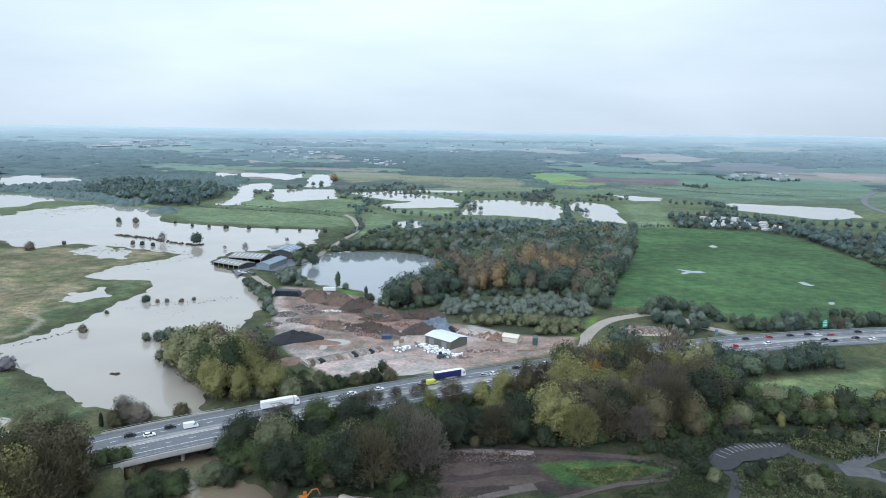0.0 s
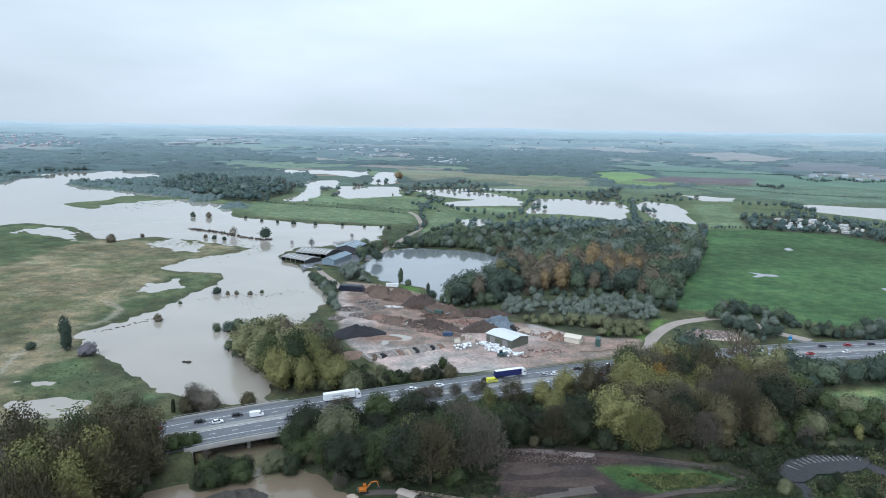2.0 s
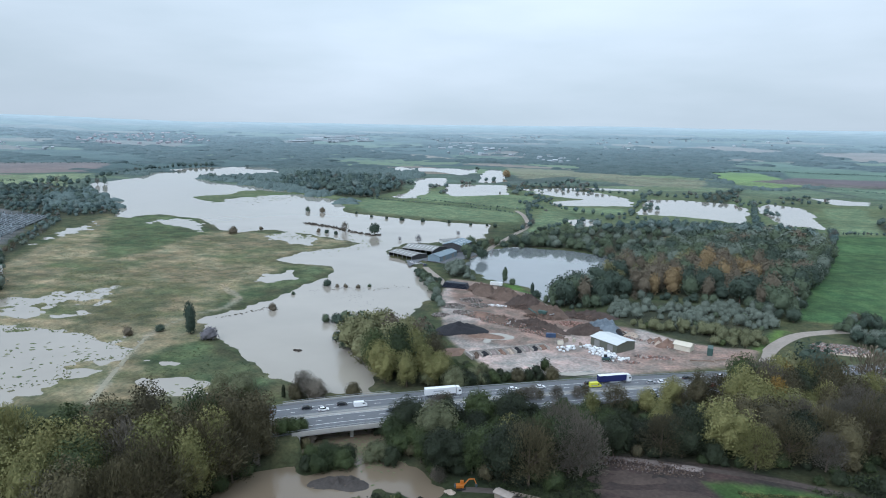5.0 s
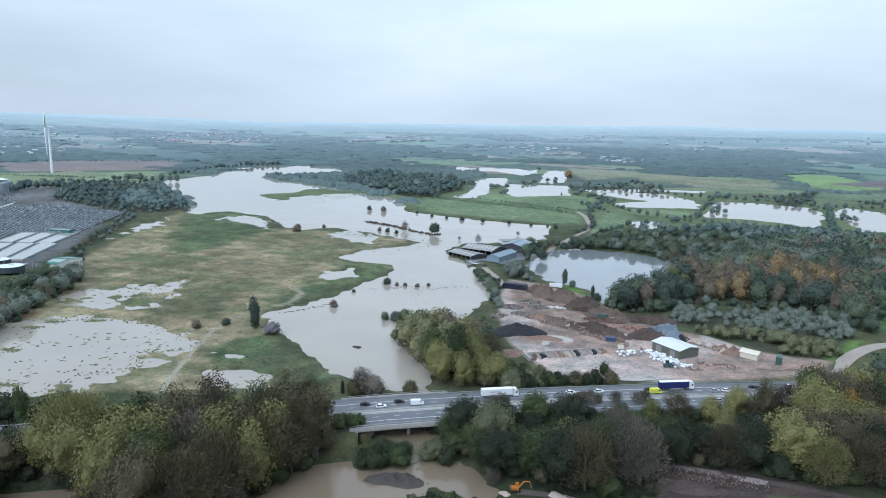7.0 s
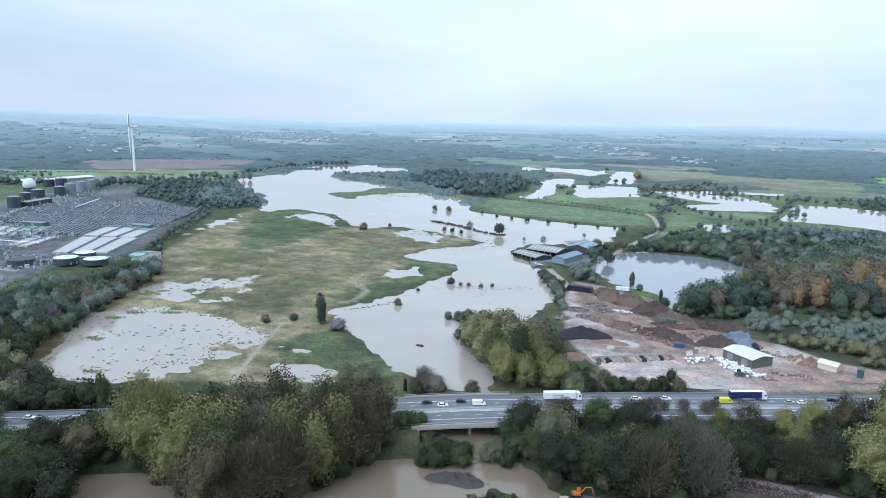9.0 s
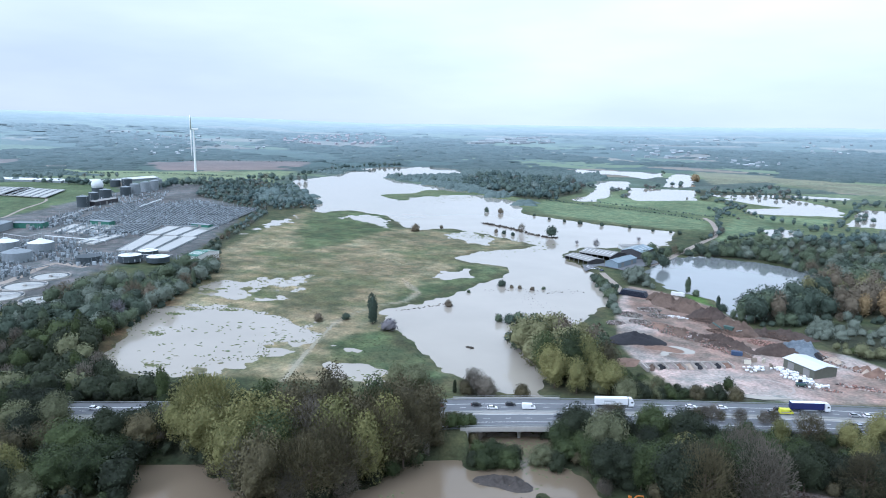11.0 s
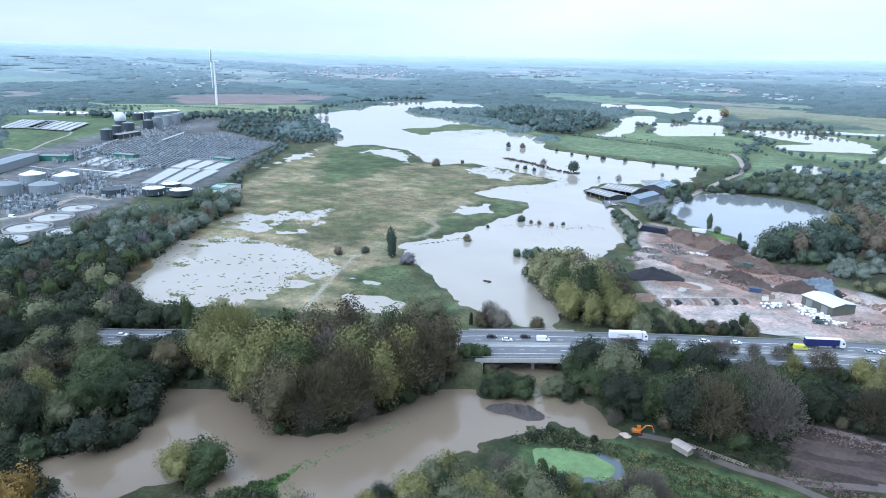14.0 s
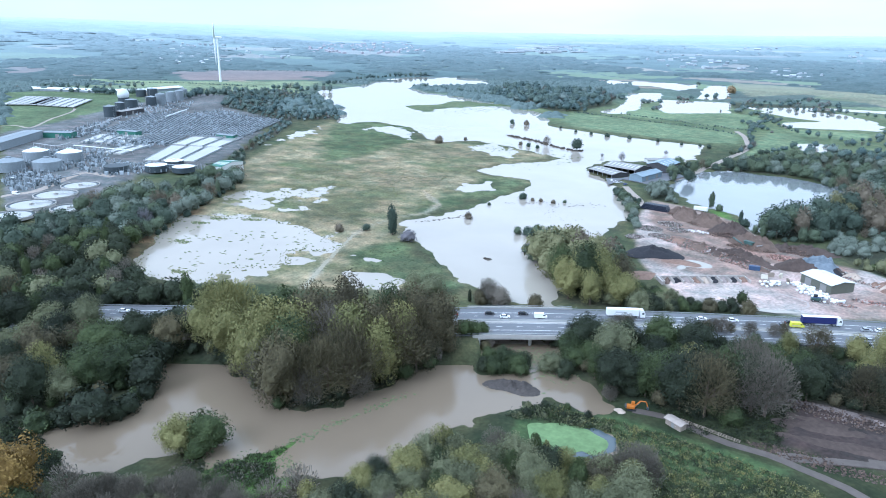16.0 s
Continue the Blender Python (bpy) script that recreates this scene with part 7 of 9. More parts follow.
for px, py, r, hh, wall, cap, lab in (
    (*(-648.2, 340.6), 11, 9, M_TANK_GREY, M_DOME, "grey steel digester with a pale domed cover"),
    (*(-617.8, 355.1), 11, 9, M_TANK_GREY, M_DOME, "grey steel digester with a pale domed cover"),
    (*(-591.8, 319.4), 11.5, 8.5, M_TANK_GREY, M_TANK_GREY, "grey steel digester with a grey cover"),
    (*(-617.7, 301.1), 11.5, 8.5, M_TANK_GREY, M_TANK_GREY, "grey steel digester with a grey cover"),
    (*(-540.1, 349.7), 10, 5, M_TANK_DARK, None, "dark open-topped steel tank"),
    (*(-514.6, 370.9), 9.5, 5.5, M_TANK_DARK, M_DOME, "dark steel tank with a flat pale cover"),
    (*(-493.6, 382.6), 9.5, 4.5, M_TANK_DARK, M_DOME, "dark steel tank with a flat pale cover"),
    (*(-524.7, 396.7), 8.5, 4.5, M_TANK_DARK, M_DOME, "dark steel tank with a flat pale cover"),
):
    storage_tank(px, py, r, hh, wall, cap, lab, 2.6 if hh > 7 else 0.6)
for px, py, r, hh in ((*(-900.2, 580.6), 8, 15), (*(-953.0, 631.9), 7, 13), (*(-982.2, 671.1), 9, 13), (*(-988.4, 711.2), 8, 14), (*(-992.1, 731.9), 8, 17), (*(-1011.1, 766.3), 8, 17),
                      (*(-1025.2, 794.5), 7, 17), (*(-1045.3, 819.8), 6, 17), (*(-1125.3, 813.3), 9, 14), (*(-1140.5, 800.6), 9, 12)):
    storage_tank(px, py, r, hh, M_TANK_DARK if hh < 16 else M_TANK_GREY, M_TANK_GREY, "tall grey digester tank in the works", 1.2)
_g = (-1005.9, 674.5)
gas = thing("gas_holder", *_g, WORKS_Z, 0, "white spherical gas holder on a dark base", "gas holder")
bm = BM()
bmesh.ops.create_uvsphere(bm, u_segments=24, v_segments=14, radius=9, matrix=Matrix.Translation((0, 0, 19)))
for f in bm.faces:
    f.smooth = True
part("sphere", bm, M_DOME, gas)
part("base", cyl(BM(), 8.5, 14, 0, 0, 0, 24), M_TANK_DARK, gas)


def lane_bed(name, corners, lanes, mat, label, wall_h=1.2, gap=0.5, rows=1):
    """Parallel open lanes between walls; corners: near-left, near-right, far-right, far-left. The lanes run from near to far."""
    a, b, c, d = [Vector(p) for p in corners]
    cx = (a + b + c + d) / 4
    t = thing(name, cx.x, cx.y, WORKS_Z, 0, label, "treatment bed")
    for r in range(rows):
        for k in range(lanes):
            u0, u1 = (k + 0.09) / lanes, (k + 1 - 0.09) / lanes
            w0, w1 = r / rows + 0.015, (r + 1) / rows - 0.015
            q = [a.lerp(b, u).lerp(d.lerp(c, u), w) - cx for u, w in ((u0, w0), (u1, w0), (u1, w1), (u0, w1))]
            bm = BM()
            lo = [bm.verts.new((p.x, p.y, -0.3)) for p in q]
            hi = [bm.verts.new((p.x, p.y, wall_h - gap)) for p in q]
            bm.faces.new(hi)
            for i in range(4):
                bm.faces.new((lo[i], lo[(i + 1) % 4], hi[(i + 1) % 4], hi[i]))
            part("lane_surface", bm, mat, t)
            bm = BM()
            for p, o in ((q[0], q[3]), (q[1], q[2])):
                dv = (o - p)
                box(bm, dv.length, 0.3, wall_h, (p.x + o.x) / 2, (p.y + o.y) / 2, 0, math.degrees(math.atan2(dv.y, dv.x)))
            part("lane_wall", bm, M_LANE_WALL, t)
    return t


def corners(pts):
    return [(x, y, 0) for x, y in pts]


lane_bed("aeration_basin", corners([(-563.2, 390.4), (-518.7, 415.0), (-559.5, 486.2), (-617.3, 462.6)]), 3, M_BASIN, "rectangular concrete basins of pale water", 1.5, 0.4)
lane_bed("aeration_basin", corners([(-622.8, 468.1), (-564.2, 482.8), (-595.6, 544.0), (-651.7, 519.2)]), 3, M_BASIN, "rectangular concrete basins of pale water", 1.5, 0.4)
lane_bed("aeration_basin", corners([(-634.8, 397.0), (-607.7, 400.3), (-632.3, 451.6), (-660.1, 445.7)]), 2, M_BASIN, "rectangular concrete basins of pale water", 1.5, 0.4)
lane_bed("aeration_basin", corners([(-713.3, 421.5), (-662.5, 443.9), (-700.9, 494.1), (-751.1, 468.3)]), 4, M_BASIN, "rectangular concrete basins of pale water", 1.5, 0.4)
lane_bed("filter_bed", corners([(-641.0, 538.4), (-601.5, 545.2), (-683.9, 696.7), (-739.8, 687.0)]), 9, M_MEDIA, "long dark filter beds between pale walls", 1.6, 0.5, 2)
lane_bed("filter_bed", corners([(-681.9, 519.6), (-639.9, 533.5), (-742.2, 685.1), (-810.0, 676.8)]), 10, M_MEDIA, "long dark filter beds between pale walls", 1.6, 0.5, 2)
lane_bed("filter_bed", corners([(-723.4, 500.5), (-680.7, 514.7), (-813.1, 674.4), (-859.4, 656.9)]), 9, M_MEDIA, "long dark filter beds between pale walls", 1.6, 0.5, 2)
lane_bed("filter_bed", corners([(-774.2, 486.8), (-726.0, 498.6), (-862.5, 654.4), (-872.8, 610.4)]), 8, M_MEDIA, "long dark filter beds between pale walls", 1.6, 0.5, 2)
lane_bed("filter_bed", corners([(-677.5, 457.7), (-626.9, 469.9), (-660.4, 518.4), (-698.6, 501.4)]), 8, M_MEDIA, "short dark filter beds between pale walls", 1.6, 0.5)
lane_bed("drying_bed", corners([(-1177.1, 572.1), (-1127.3, 611.9), (-1225.0, 701.3), (-1293.9, 673.9)]), 6, M_BASIN, "far row of pale drying beds", 1.0, 0.3)
lane_bed("drying_bed", corners([(-1143.9, 598.6), (-1050.2, 617.3), (-1145.7, 710.1), (-1239.6, 689.3)]), 6, M_BASIN, "far row of pale drying beds", 1.0, 0.3)


# pipes, posts and small plant between the beds
def works_clutter(outline, count, seed):
    rng = random.Random(seed)
    count = int(count * 1.6)
    v, f = [], []
    a = np.array(outline)
    n = 0
    while n < count:
        x, y = rng.uniform(a[:, 0].min(), a[:, 0].max()), rng.uniform(a[:, 1].min(), a[:, 1].max())
        if outline_distance([x], [y], outline)[0] > 0:
            continue
        n += 1
        s = (rng.uniform(0.3, 3.5), rng.uniform(0.3, 1.8), rng.uniform(0.8, 3.2))
        if rng.random() < 0.25:
            s = (0.2, 0.2, rng.uniform(4, 7))
        m = pose(x, y, WORKS_Z - 0.1, 0, 0, rng.choice((35, 125)))
        k = len(v)
        v += [tuple(m @ Vector((sx * s[0] / 2, sy * s[1] / 2, sz * s[2]))) for sz in (0, 1) for sx, sy in ((-1, -1), (1, -1), (1, 1), (-1, 1))]
        f += [tuple(k + i for i in q) for q in ((4, 5, 6, 7), (0, 1, 5, 4), (1, 2, 6, 5), (2, 3, 7, 6), (3, 0, 4, 7))]
    return tagged(new("works_plant", mesh_of("works_plant", v, f, M_PLANT)), "small pumps, kiosks, posts and pipework of the works", "plant", kind="stuff")


M_PLANT = material("mixed_plant_paint", (0.10, 0.12, 0.13), 0.6, island=1.6, second=(0.36, 0.40, 0.43))
works_clutter([(-774.2, 486.8), (-722.0, 495.7), (-595.6, 544.0), (-679.3, 692.0), (-761.3, 696.4), (-871.5, 666.3), (-884.7, 618.9)], 420, 1)
works_clutter([(-580.9, 274.4), (-592.9, 303.2), (-547.5, 306.1), (-520.1, 285.7), (-528.1, 256.1)], 160, 2)
works_clutter([(-574.3, 331.8), (-520.6, 333.6), (-514.3, 355.7), (-472.0, 404.2), (-530.3, 396.2), (-563.9, 379.2), (-628.6, 381.3)], 160, 3)
works_clutter([(-702.4, 414.8), (-628.0, 436.5), (-617.3, 462.6), (-750.9, 486.1)], 140, 4)
works_clutter([(-903.2, 586.9), (-852.7, 671.4), (-980.8, 790.8), (-1063.3, 724.1)], 220, 5)
works_clutter([(-624.5, 296.2), (-687.3, 359.2), (-682.7, 396.8), (-632.1, 407.4), (-579.3, 361.3), (-577.2, 299.4)], 260, 6)
works_clutter([(-739.8, 412.0), (-761.2, 478.4), (-846.2, 549.2), (-878.9, 605.7), (-857.7, 540.5), (-797.1, 451.7)], 200, 7)
works_clutter([(-846.3, 676.3), (-831.4, 727.0), (-755.0, 701.3), (-726.3, 664.2), (-788.9, 649.2)], 160, 8)


def bed_heads(corner_points, across, along, seed):
    """Rows of distributor columns standing over a field of filter beds."""
    rng = random.Random(seed)
    a, b, c, d = [Vector((p[0], p[1], 0)) for p in corner_points]
    v, f = [], []
    for i in range(across):
        for j in range(along):
            u, w = (i + 0.5) / across, (j + 0.5) / along
            q = a.lerp(b, u).lerp(d.lerp(c, u), w)
            for sx, sy, sz, z0 in ((0.5, 0.5, rng.uniform(2.2, 3.2), 0), (rng.uniform(2.5, 5.5), 0.3, 0.3, rng.uniform(1.8, 2.4))):
                m = pose(q.x, q.y, WORKS_Z + z0, 0, 0, 35 + rng.choice((0, 90)))
                k = len(v)
                v += [tuple(m @ Vector((px * sx / 2, py * sy / 2, pz * sz))) for pz in (0, 1) for px, py in ((-1, -1), (1, -1), (1, 1), (-1, 1))]
                f += [tuple(k + n for n in t) for t in ((4, 5, 6, 7), (0, 1, 5, 4), (1, 2, 6, 5), (2, 3, 7, 6), (3, 0, 4, 7))]
    return tagged(new("works_plant", mesh_of("works_plant", v, f, M_PLANT)), "rows of distributor arms over the filter beds", "plant", kind="stuff")


bed_heads([(-641.0, 538.4), (-601.5, 545.2), (-683.9, 696.7), (-739.8, 687.0)], 9, 12, 1)
bed_heads([(-681.9, 519.6), (-639.9, 533.5), (-742.2, 685.1), (-810.0, 676.8)], 10, 12, 2)
bed_heads([(-723.4, 500.5), (-680.7, 514.7), (-813.1, 674.4), (-859.4, 656.9)], 9, 12, 3)
bed_heads([(-774.2, 486.8), (-726.0, 498.6), (-862.5, 654.4), (-872.8, 610.4)], 8, 12, 4)


# pipe runs and walkways across the works
def works_pipe(pts, r, z, mat, label, legs=True):
    line = [Vector((x, y, z)) for x, y in pts]
    t = thing("pipe_bridge", line[0].x, line[0].y, WORKS_Z, 0, label, "pipe")
    for a, b in zip(line, line[1:]):
        part("pipe_run", bar(BM(), a - Vector((line[0].x, line[0].y, 0)), b - Vector((line[0].x, line[0].y, 0)), r, 8), mat, t)
        n = max(1, int((b - a).length / 9))
        for k in range(n + 1):
            p = a.lerp(b, k / n) - Vector((line[0].x, line[0].y, 0))
            part("trestle", box(BM(), 0.35, 0.35, z, p.x, p.y, -0.2), M_GALV, t)


for pts, r, z, mat, label in (
    ([(-682.7, 396.8), (-649.5, 403.4), (-604.8, 410.5)], 0.5, 3.2, M_DOME, "pale pipe on trestles beside the digesters"),
    ([(-789.9, 475.1), (-821.3, 517.1), (-876.4, 582.0)], 0.6, 2.6, M_GALV, "grey pipe run between the beds"),
    ([(-566.4, 284.5), (-539.8, 292.4), (-543.0, 317.8)], 0.4, 2.2, M_TANK_GREY, "grey pipe run beside the settling tanks"),
    ([(-531.7, 374.8), (-512.1, 382.3), (-490.0, 394.7)], 0.35, 3.5, M_GALV, "grey walkway pipe past the dark tanks"),
    ([(-717.9, 492.9), (-674.3, 513.7), (-630.4, 529.4), (-592.4, 541.1)], 0.5, 1.8, M_TANK_GREY, "grey feed pipe along the filter beds"),
    ([(-714.2, 373.9), (-676.3, 375.5), (-685.0, 395.2)], 0.5, 5.5, M_GALV, "high grey pipe between the digesters"),
):
    works_pipe(pts, r, z, mat, label)

barn("works_building", (-726.0, 348.0), (-779.4, 419.4), 20, 8, 8.6, M_TANK_GREY, M_TANK_GREY, "long grey ribbed process building", "building", 0)
barn("works_building", (-779.4, 419.4), (-750.8, 435.0), 12, 6, 6.5, M_WALL_GREEN, M_TANK_GREY, "green-ended flat works building", "building", 1)
barn("works_building", (-738.8, 483.1), (-710.0, 487.3), 9, 4.5, 4.8, M_WALL_GREEN, M_TANK_GREY, "small green control building", "building", 1)
barn("works_building", (-626.8, 532.0), (-601.5, 534.3), 8, 4, 4.4, M_WALL_GREEN, M_TANK_GREY, "small green control building by the beds", "building", 1)
barn("works_building", (-471.1, 392.3), (-459.3, 394.5), 30, 7.5, 9.5, M_WALL_WHITE, M_WALL_GREEN, "white works shed with a green rooflit roof", "building", 1, 6)
barn("works_building", (-894.1, 593.9), (-912.9, 643.6), 14, 6, 6.6, M_WALL_DARK, M_SHEET_GREY, "dark works building with a grey roof", "building", 1)
for k in range(5):
    x0, y0 = [(-1440.5, 751.9), (-1362.3, 781.4), (-1297.9, 800.2), (-1242.4, 829.5), (-1232.5, 891.7)][k]
    x1, y1 = [(-1366.4, 778.1), (-1301.9, 796.9), (-1246.4, 826.1), (-1216.0, 869.3), (-1234.1, 967.9)][k]
    barn("works_building", (x0, y0), (x1, y1), 34, 4, 6.5, M_TANK_GREY, M_SHEET_PALE, "long low pale-roofed shed beyond the works", "building", 0)
pipe = thing("pipe_bridge", 0, 0, WORKS_Z, 0, "white elevated pipe on trestles in the works", "pipe")
_pp = [Vector((*p, 4.5)) for p in [(-808.0, 601.7), (-842.5, 651.5), (-858.8, 676.3)]]
for a, b in zip(_pp, _pp[1:]):
    part("pipe_run", bar(BM(), a, b, 0.9, 10), M_DOME, pipe)
for p in _pp:
    part("trestle", box(BM(), 0.6, 0.6, 4.4, p.x, p.y, -0.3), M_GALV, pipe)
for px, py, rz in ((*(-519.8, 255.0), 20), (*(-572.9, 280.0), 100)):
    w = van("white", pose(px, py, WORKS_Z - 0.2, 0, 0, rz))
    tagged(w, "white tanker van parked in the works", "van")
lane_track("track_works", [(-525.3, 246.7), (-518.4, 267.4), (-541.1, 302.3), (-554.9, 330.1), (-520.6, 333.6)], 7, M_TRACK, "concrete service road through the works", 0.1, category="road")
lane_track("track_works_hill", [(-930.2, 448.8), (-902.9, 455.4), (-873.8, 457.2), (-938.0, 518.2), (-1012.9, 594.9), (-1119.4, 654.0)], 4, M_TRACK, "pale track over the works' grass bank", 0.1)

# ---- distant settlements ----
# Haze is put into these house colours, so even brick is pale grey.
M_FAR_HOUSE = material("hazed_roofs_and_walls", (0.22, 0.25, 0.27), 0.8, island=1.2, second=(0.42, 0.46, 0.49))
M_FAR_BRICK = material("hazed_brick_houses", (0.30, 0.29, 0.32), 0.85, island=1.0, second=(0.42, 0.40, 0.43))


def far_houses(outline, count, mat, seed, label, low=6, high=14):
    rng = random.Random(seed)
    a = np.array(outline)
    pts = []
    while len(pts) < count:
        x, y = rng.uniform(a[:, 0].min(), a[:, 0].max()), rng.uniform(a[:, 1].min(), a[:, 1].max())
        if outline_distance([x], [y], outline)[0] < 0:
            pts.append((x, y))
    p = np.array(pts)
    zs = ground_height(p[:, 0], p[:, 1])
    v, f = [], []
    for (x, y), z in zip(pts, zs):
        ln, w, h = rng.uniform(low, high), rng.uniform(6, 9), rng.uniform(4.5, 6)
        m = pose(x, y, z - 0.5, 0, 0, rng.uniform(0, 180))
        k = len(v)
        v += [tuple(m @ Vector(q)) for q in ((-ln / 2, -w / 2, 0), (ln / 2, -w / 2, 0), (ln / 2, w / 2, 0), (-ln / 2, w / 2, 0), (-ln / 2, -w / 2, h), (ln / 2, -w / 2, h), (ln / 2, w / 2, h), (-ln / 2, w / 2, h))]
        f += [tuple(k + i for i in q) for q in ((0, 1, 5, 4), (1, 2, 6, 5), (2, 3, 7, 6), (3, 0, 4, 7))]
        j = len(v)
        v += [tuple(m @ Vector(q)) for q in ((-ln / 2, -w / 2 - 0.3, h), (ln / 2, -w / 2 - 0.3, h), (ln / 2, w / 2 + 0.3, h), (-ln / 2, w / 2 + 0.3, h), (-ln / 2, 0, h + 3), (ln / 2, 0, h + 3))]
        f += [(j, j + 1, j + 5, j + 4), (j + 2, j + 3, j + 4, j + 5), (j + 1, j + 2, j + 5), (j + 3, j, j + 4)]
    tagged(new("far_houses", mesh_of("far_houses", v, f, mat)), label, "houses", kind="stuff")


far_houses([(-2254.7, 2439.1), (-2022.8, 2918.2), (-1645.0, 2536.2), (-1886.3, 2067.2)], 110, M_FAR_BRICK, 1, "distant estate of red-brick houses among trees", 8, 18)
far_houses([(-2628.9, 1952.2), (-2494.6, 2386.9), (-1803.9, 1921.1), (-1830.2, 1352.9)], 36, M_FAR_HOUSE, 2, "distant pale houses among trees", 8, 16)
far_houses([(-1445.2, 3071.7), (-1266.6, 3299.0), (-1072.6, 2865.3), (-1343.4, 2684.4)], 26, M_FAR_HOUSE, 3, "distant pale warehouses and sheds", 40, 120)
far_houses([(-1013.0, 3454.8), (-418.5, 3746.0), (-370.9, 2619.8), (-664.3, 2418.5)], 22, M_FAR_HOUSE, 4, "distant pale houses and sheds", 8, 30)
far_houses([(-268.3, 2404.9), (-127.8, 2360.2), (-153.5, 2176.3), (-268.5, 2240.7)], 14, M_FAR_HOUSE, 5, "distant pale farm buildings", 8, 20)
far_houses([(809.4, 1991.6), (1003.4, 1954.7), (885.6, 1749.6), (757.3, 1823.4)], 11, M_FAR_HOUSE, 6, "distant farmstead of pale sheds", 8, 20)
far_houses([(-129.4, 3415.1), (965.2, 3774.5), (742.6, 2892.5), (-58.2, 2717.1)], 30, M_FAR_HOUSE, 7, "distant scattered houses on the hills", 8, 16)
far_houses([(-2854.7, 1981.8), (-2377.5, 2170.3), (-1767.2, 1872.8), (-2195.1, 1562.7)], 30, M_FAR_HOUSE, 8, "distant pale houses among trees", 8, 20)
far_houses([(-720.5, 2697.5), (-329.1, 2749.3), (-329.1, 2416.5), (-601.5, 2396.4)], 25, M_FAR_HOUSE, 9, "distant pale houses near the flood", 8, 24)


# ---- the static caravans beyond the pasture ----
def caravan(x, y, rz, mat):
    t = thing("caravan", x, y, ground_at(x, y), rz, "pale static caravan among trees", "caravan", "static caravans")
    part("body", box(BM(), 9.5, 3.2, 2.5, 0, 0, 0.5, bevel=0.12), mat, t)
    part("roof", prism(BM(), [(-4.9, 3.0), (4.9, 3.0), (4.8, 3.25), (-4.8, 3.25)], 3.4), M_SHEET_PALE, t)
    for k in range(4):
        part("window", box(BM(), 1.3, 0.04, 0.8, -3.4 + 2.2 * k, -1.62, 1.5), M_GLASS, t)
    part("skirt", box(BM(), 9.3, 3.0, 0.6, 0, 0, -0.1), M_WALL_DARK, t)


_cr = random.Random(8)
for px, py in scatter([(350, 890), (375, 985), (430, 985), (450, 915), (440, 868), (388, 862)], 13, _cr):
    caravan(px, py, _cr.uniform(0, 180), _cr.choice([M_WALL_WHITE, M_CREAM, M_WALL_WHITE]))

# ---- single trees and bushes ----
_tr = random.Random(77)


def lone(shape, colour, p, h, where, group=""):
    return tree(shape, colour, p[0], p[1], h, _tr, group, where)


lone("column", "dark", (-231.6, 329.5), 19, "standing alone in the marsh")
lone("bush", "bare", (-215.9, 323.7), 8, "beside the lone poplar on the bank")
lone("bush", "brown", (-263.6, 317.2), 6, "by the marsh path")
lone("bush", "dark", (-250.9, 328.4), 5, "by the marsh path")
lone("sparse", "bare", (-129.1, 262.4), 13, "on the river bank near the road")
lone("bush", "bare", (-123.8, 263.0), 10, "on the river bank near the road")
lone("bush", "brown", (-131.5, 259.6), 8, "on the river bank near the road")
lone("bush", "brown", (-108.2, 269.9), 7, "in the flood beside the road bridge")
lone("column", "dark", (-136.7, 259.1), 6, "in the marsh beside the road")
lone("bush", "willow", (-154.0, 252.8), 13, "in the marsh beside the road")
lone("bush", "willow", (-163.1, 251.7), 12, "in the marsh beside the road")
for p, h in zip([(-168.8, 376.1), (-162.2, 376.9), (-158.5, 381.8), (-153.8, 381.5), (-213.4, 391.3), (-207.2, 464.9), (-198.6, 463.5), (-192.7, 464.8), (-183.1, 466.0), (-176.3, 472.0), (-219.6, 433.2), (-147.7, 345.8), (-142.8, 342.6)], (6, 7, 8, 6, 5.5, 6, 3.5, 3.5, 3.5, 3, 3, 6, 5)):
    lone("bush", _tr.choice(["dark", "brown", "green"]), p, h, "half drowned in the flood", "drowned bushes")
for p, h, shape, colour in zip([(-257.7, 705.2), (-298.3, 717.4), (-416.3, 868.7), (-393.2, 866.2), (-403.4, 657.0), (-195.6, 666.2), (-298.8, 694.2), (-312.9, 701.0), (-324.5, 704.6), (-169.9, 734.5), (-220.7, 681.1), (-391.5, 696.0)], (15, 13, 8, 9, 10, 10, 5, 5, 5, 6, 5, 5),
                               ("broad", "sparse", "bush", "bush", "bush", "sparse", "bush", "bush", "bush", "sparse", "sparse", "bush"), ("dark", "brown", "dark", "brown", "brown", "bare", "dark", "dark", "brown", "bare", "bare", "brown")):
    lone(shape, colour, p, h, "standing in the wide flood", "drowned trees")
lone("column", "green", (-81.3, 518.7), 12, "on the lake's edge")
lone("bush", "green", (-73.8, 509.4), 6, "on the lake's edge")
lone("column", "dark", (-54.8, 478.2), 9, "on the lake shore")
lone("bush", "dark", (-51.4, 473.4), 6, "on the lake shore")
lone("broad", "dark", (-116.6, 600.6), 14, "on the lake's far shore")
lone("broad", "willow", (-122.5, 530.3), 14, "between farm and lake")
lone("broad", "willow", (-130.1, 534.0), 11, "between farm and lake")
lone("bush", "dark", (-152.9, 598.1), 7, "behind the farm sheds")
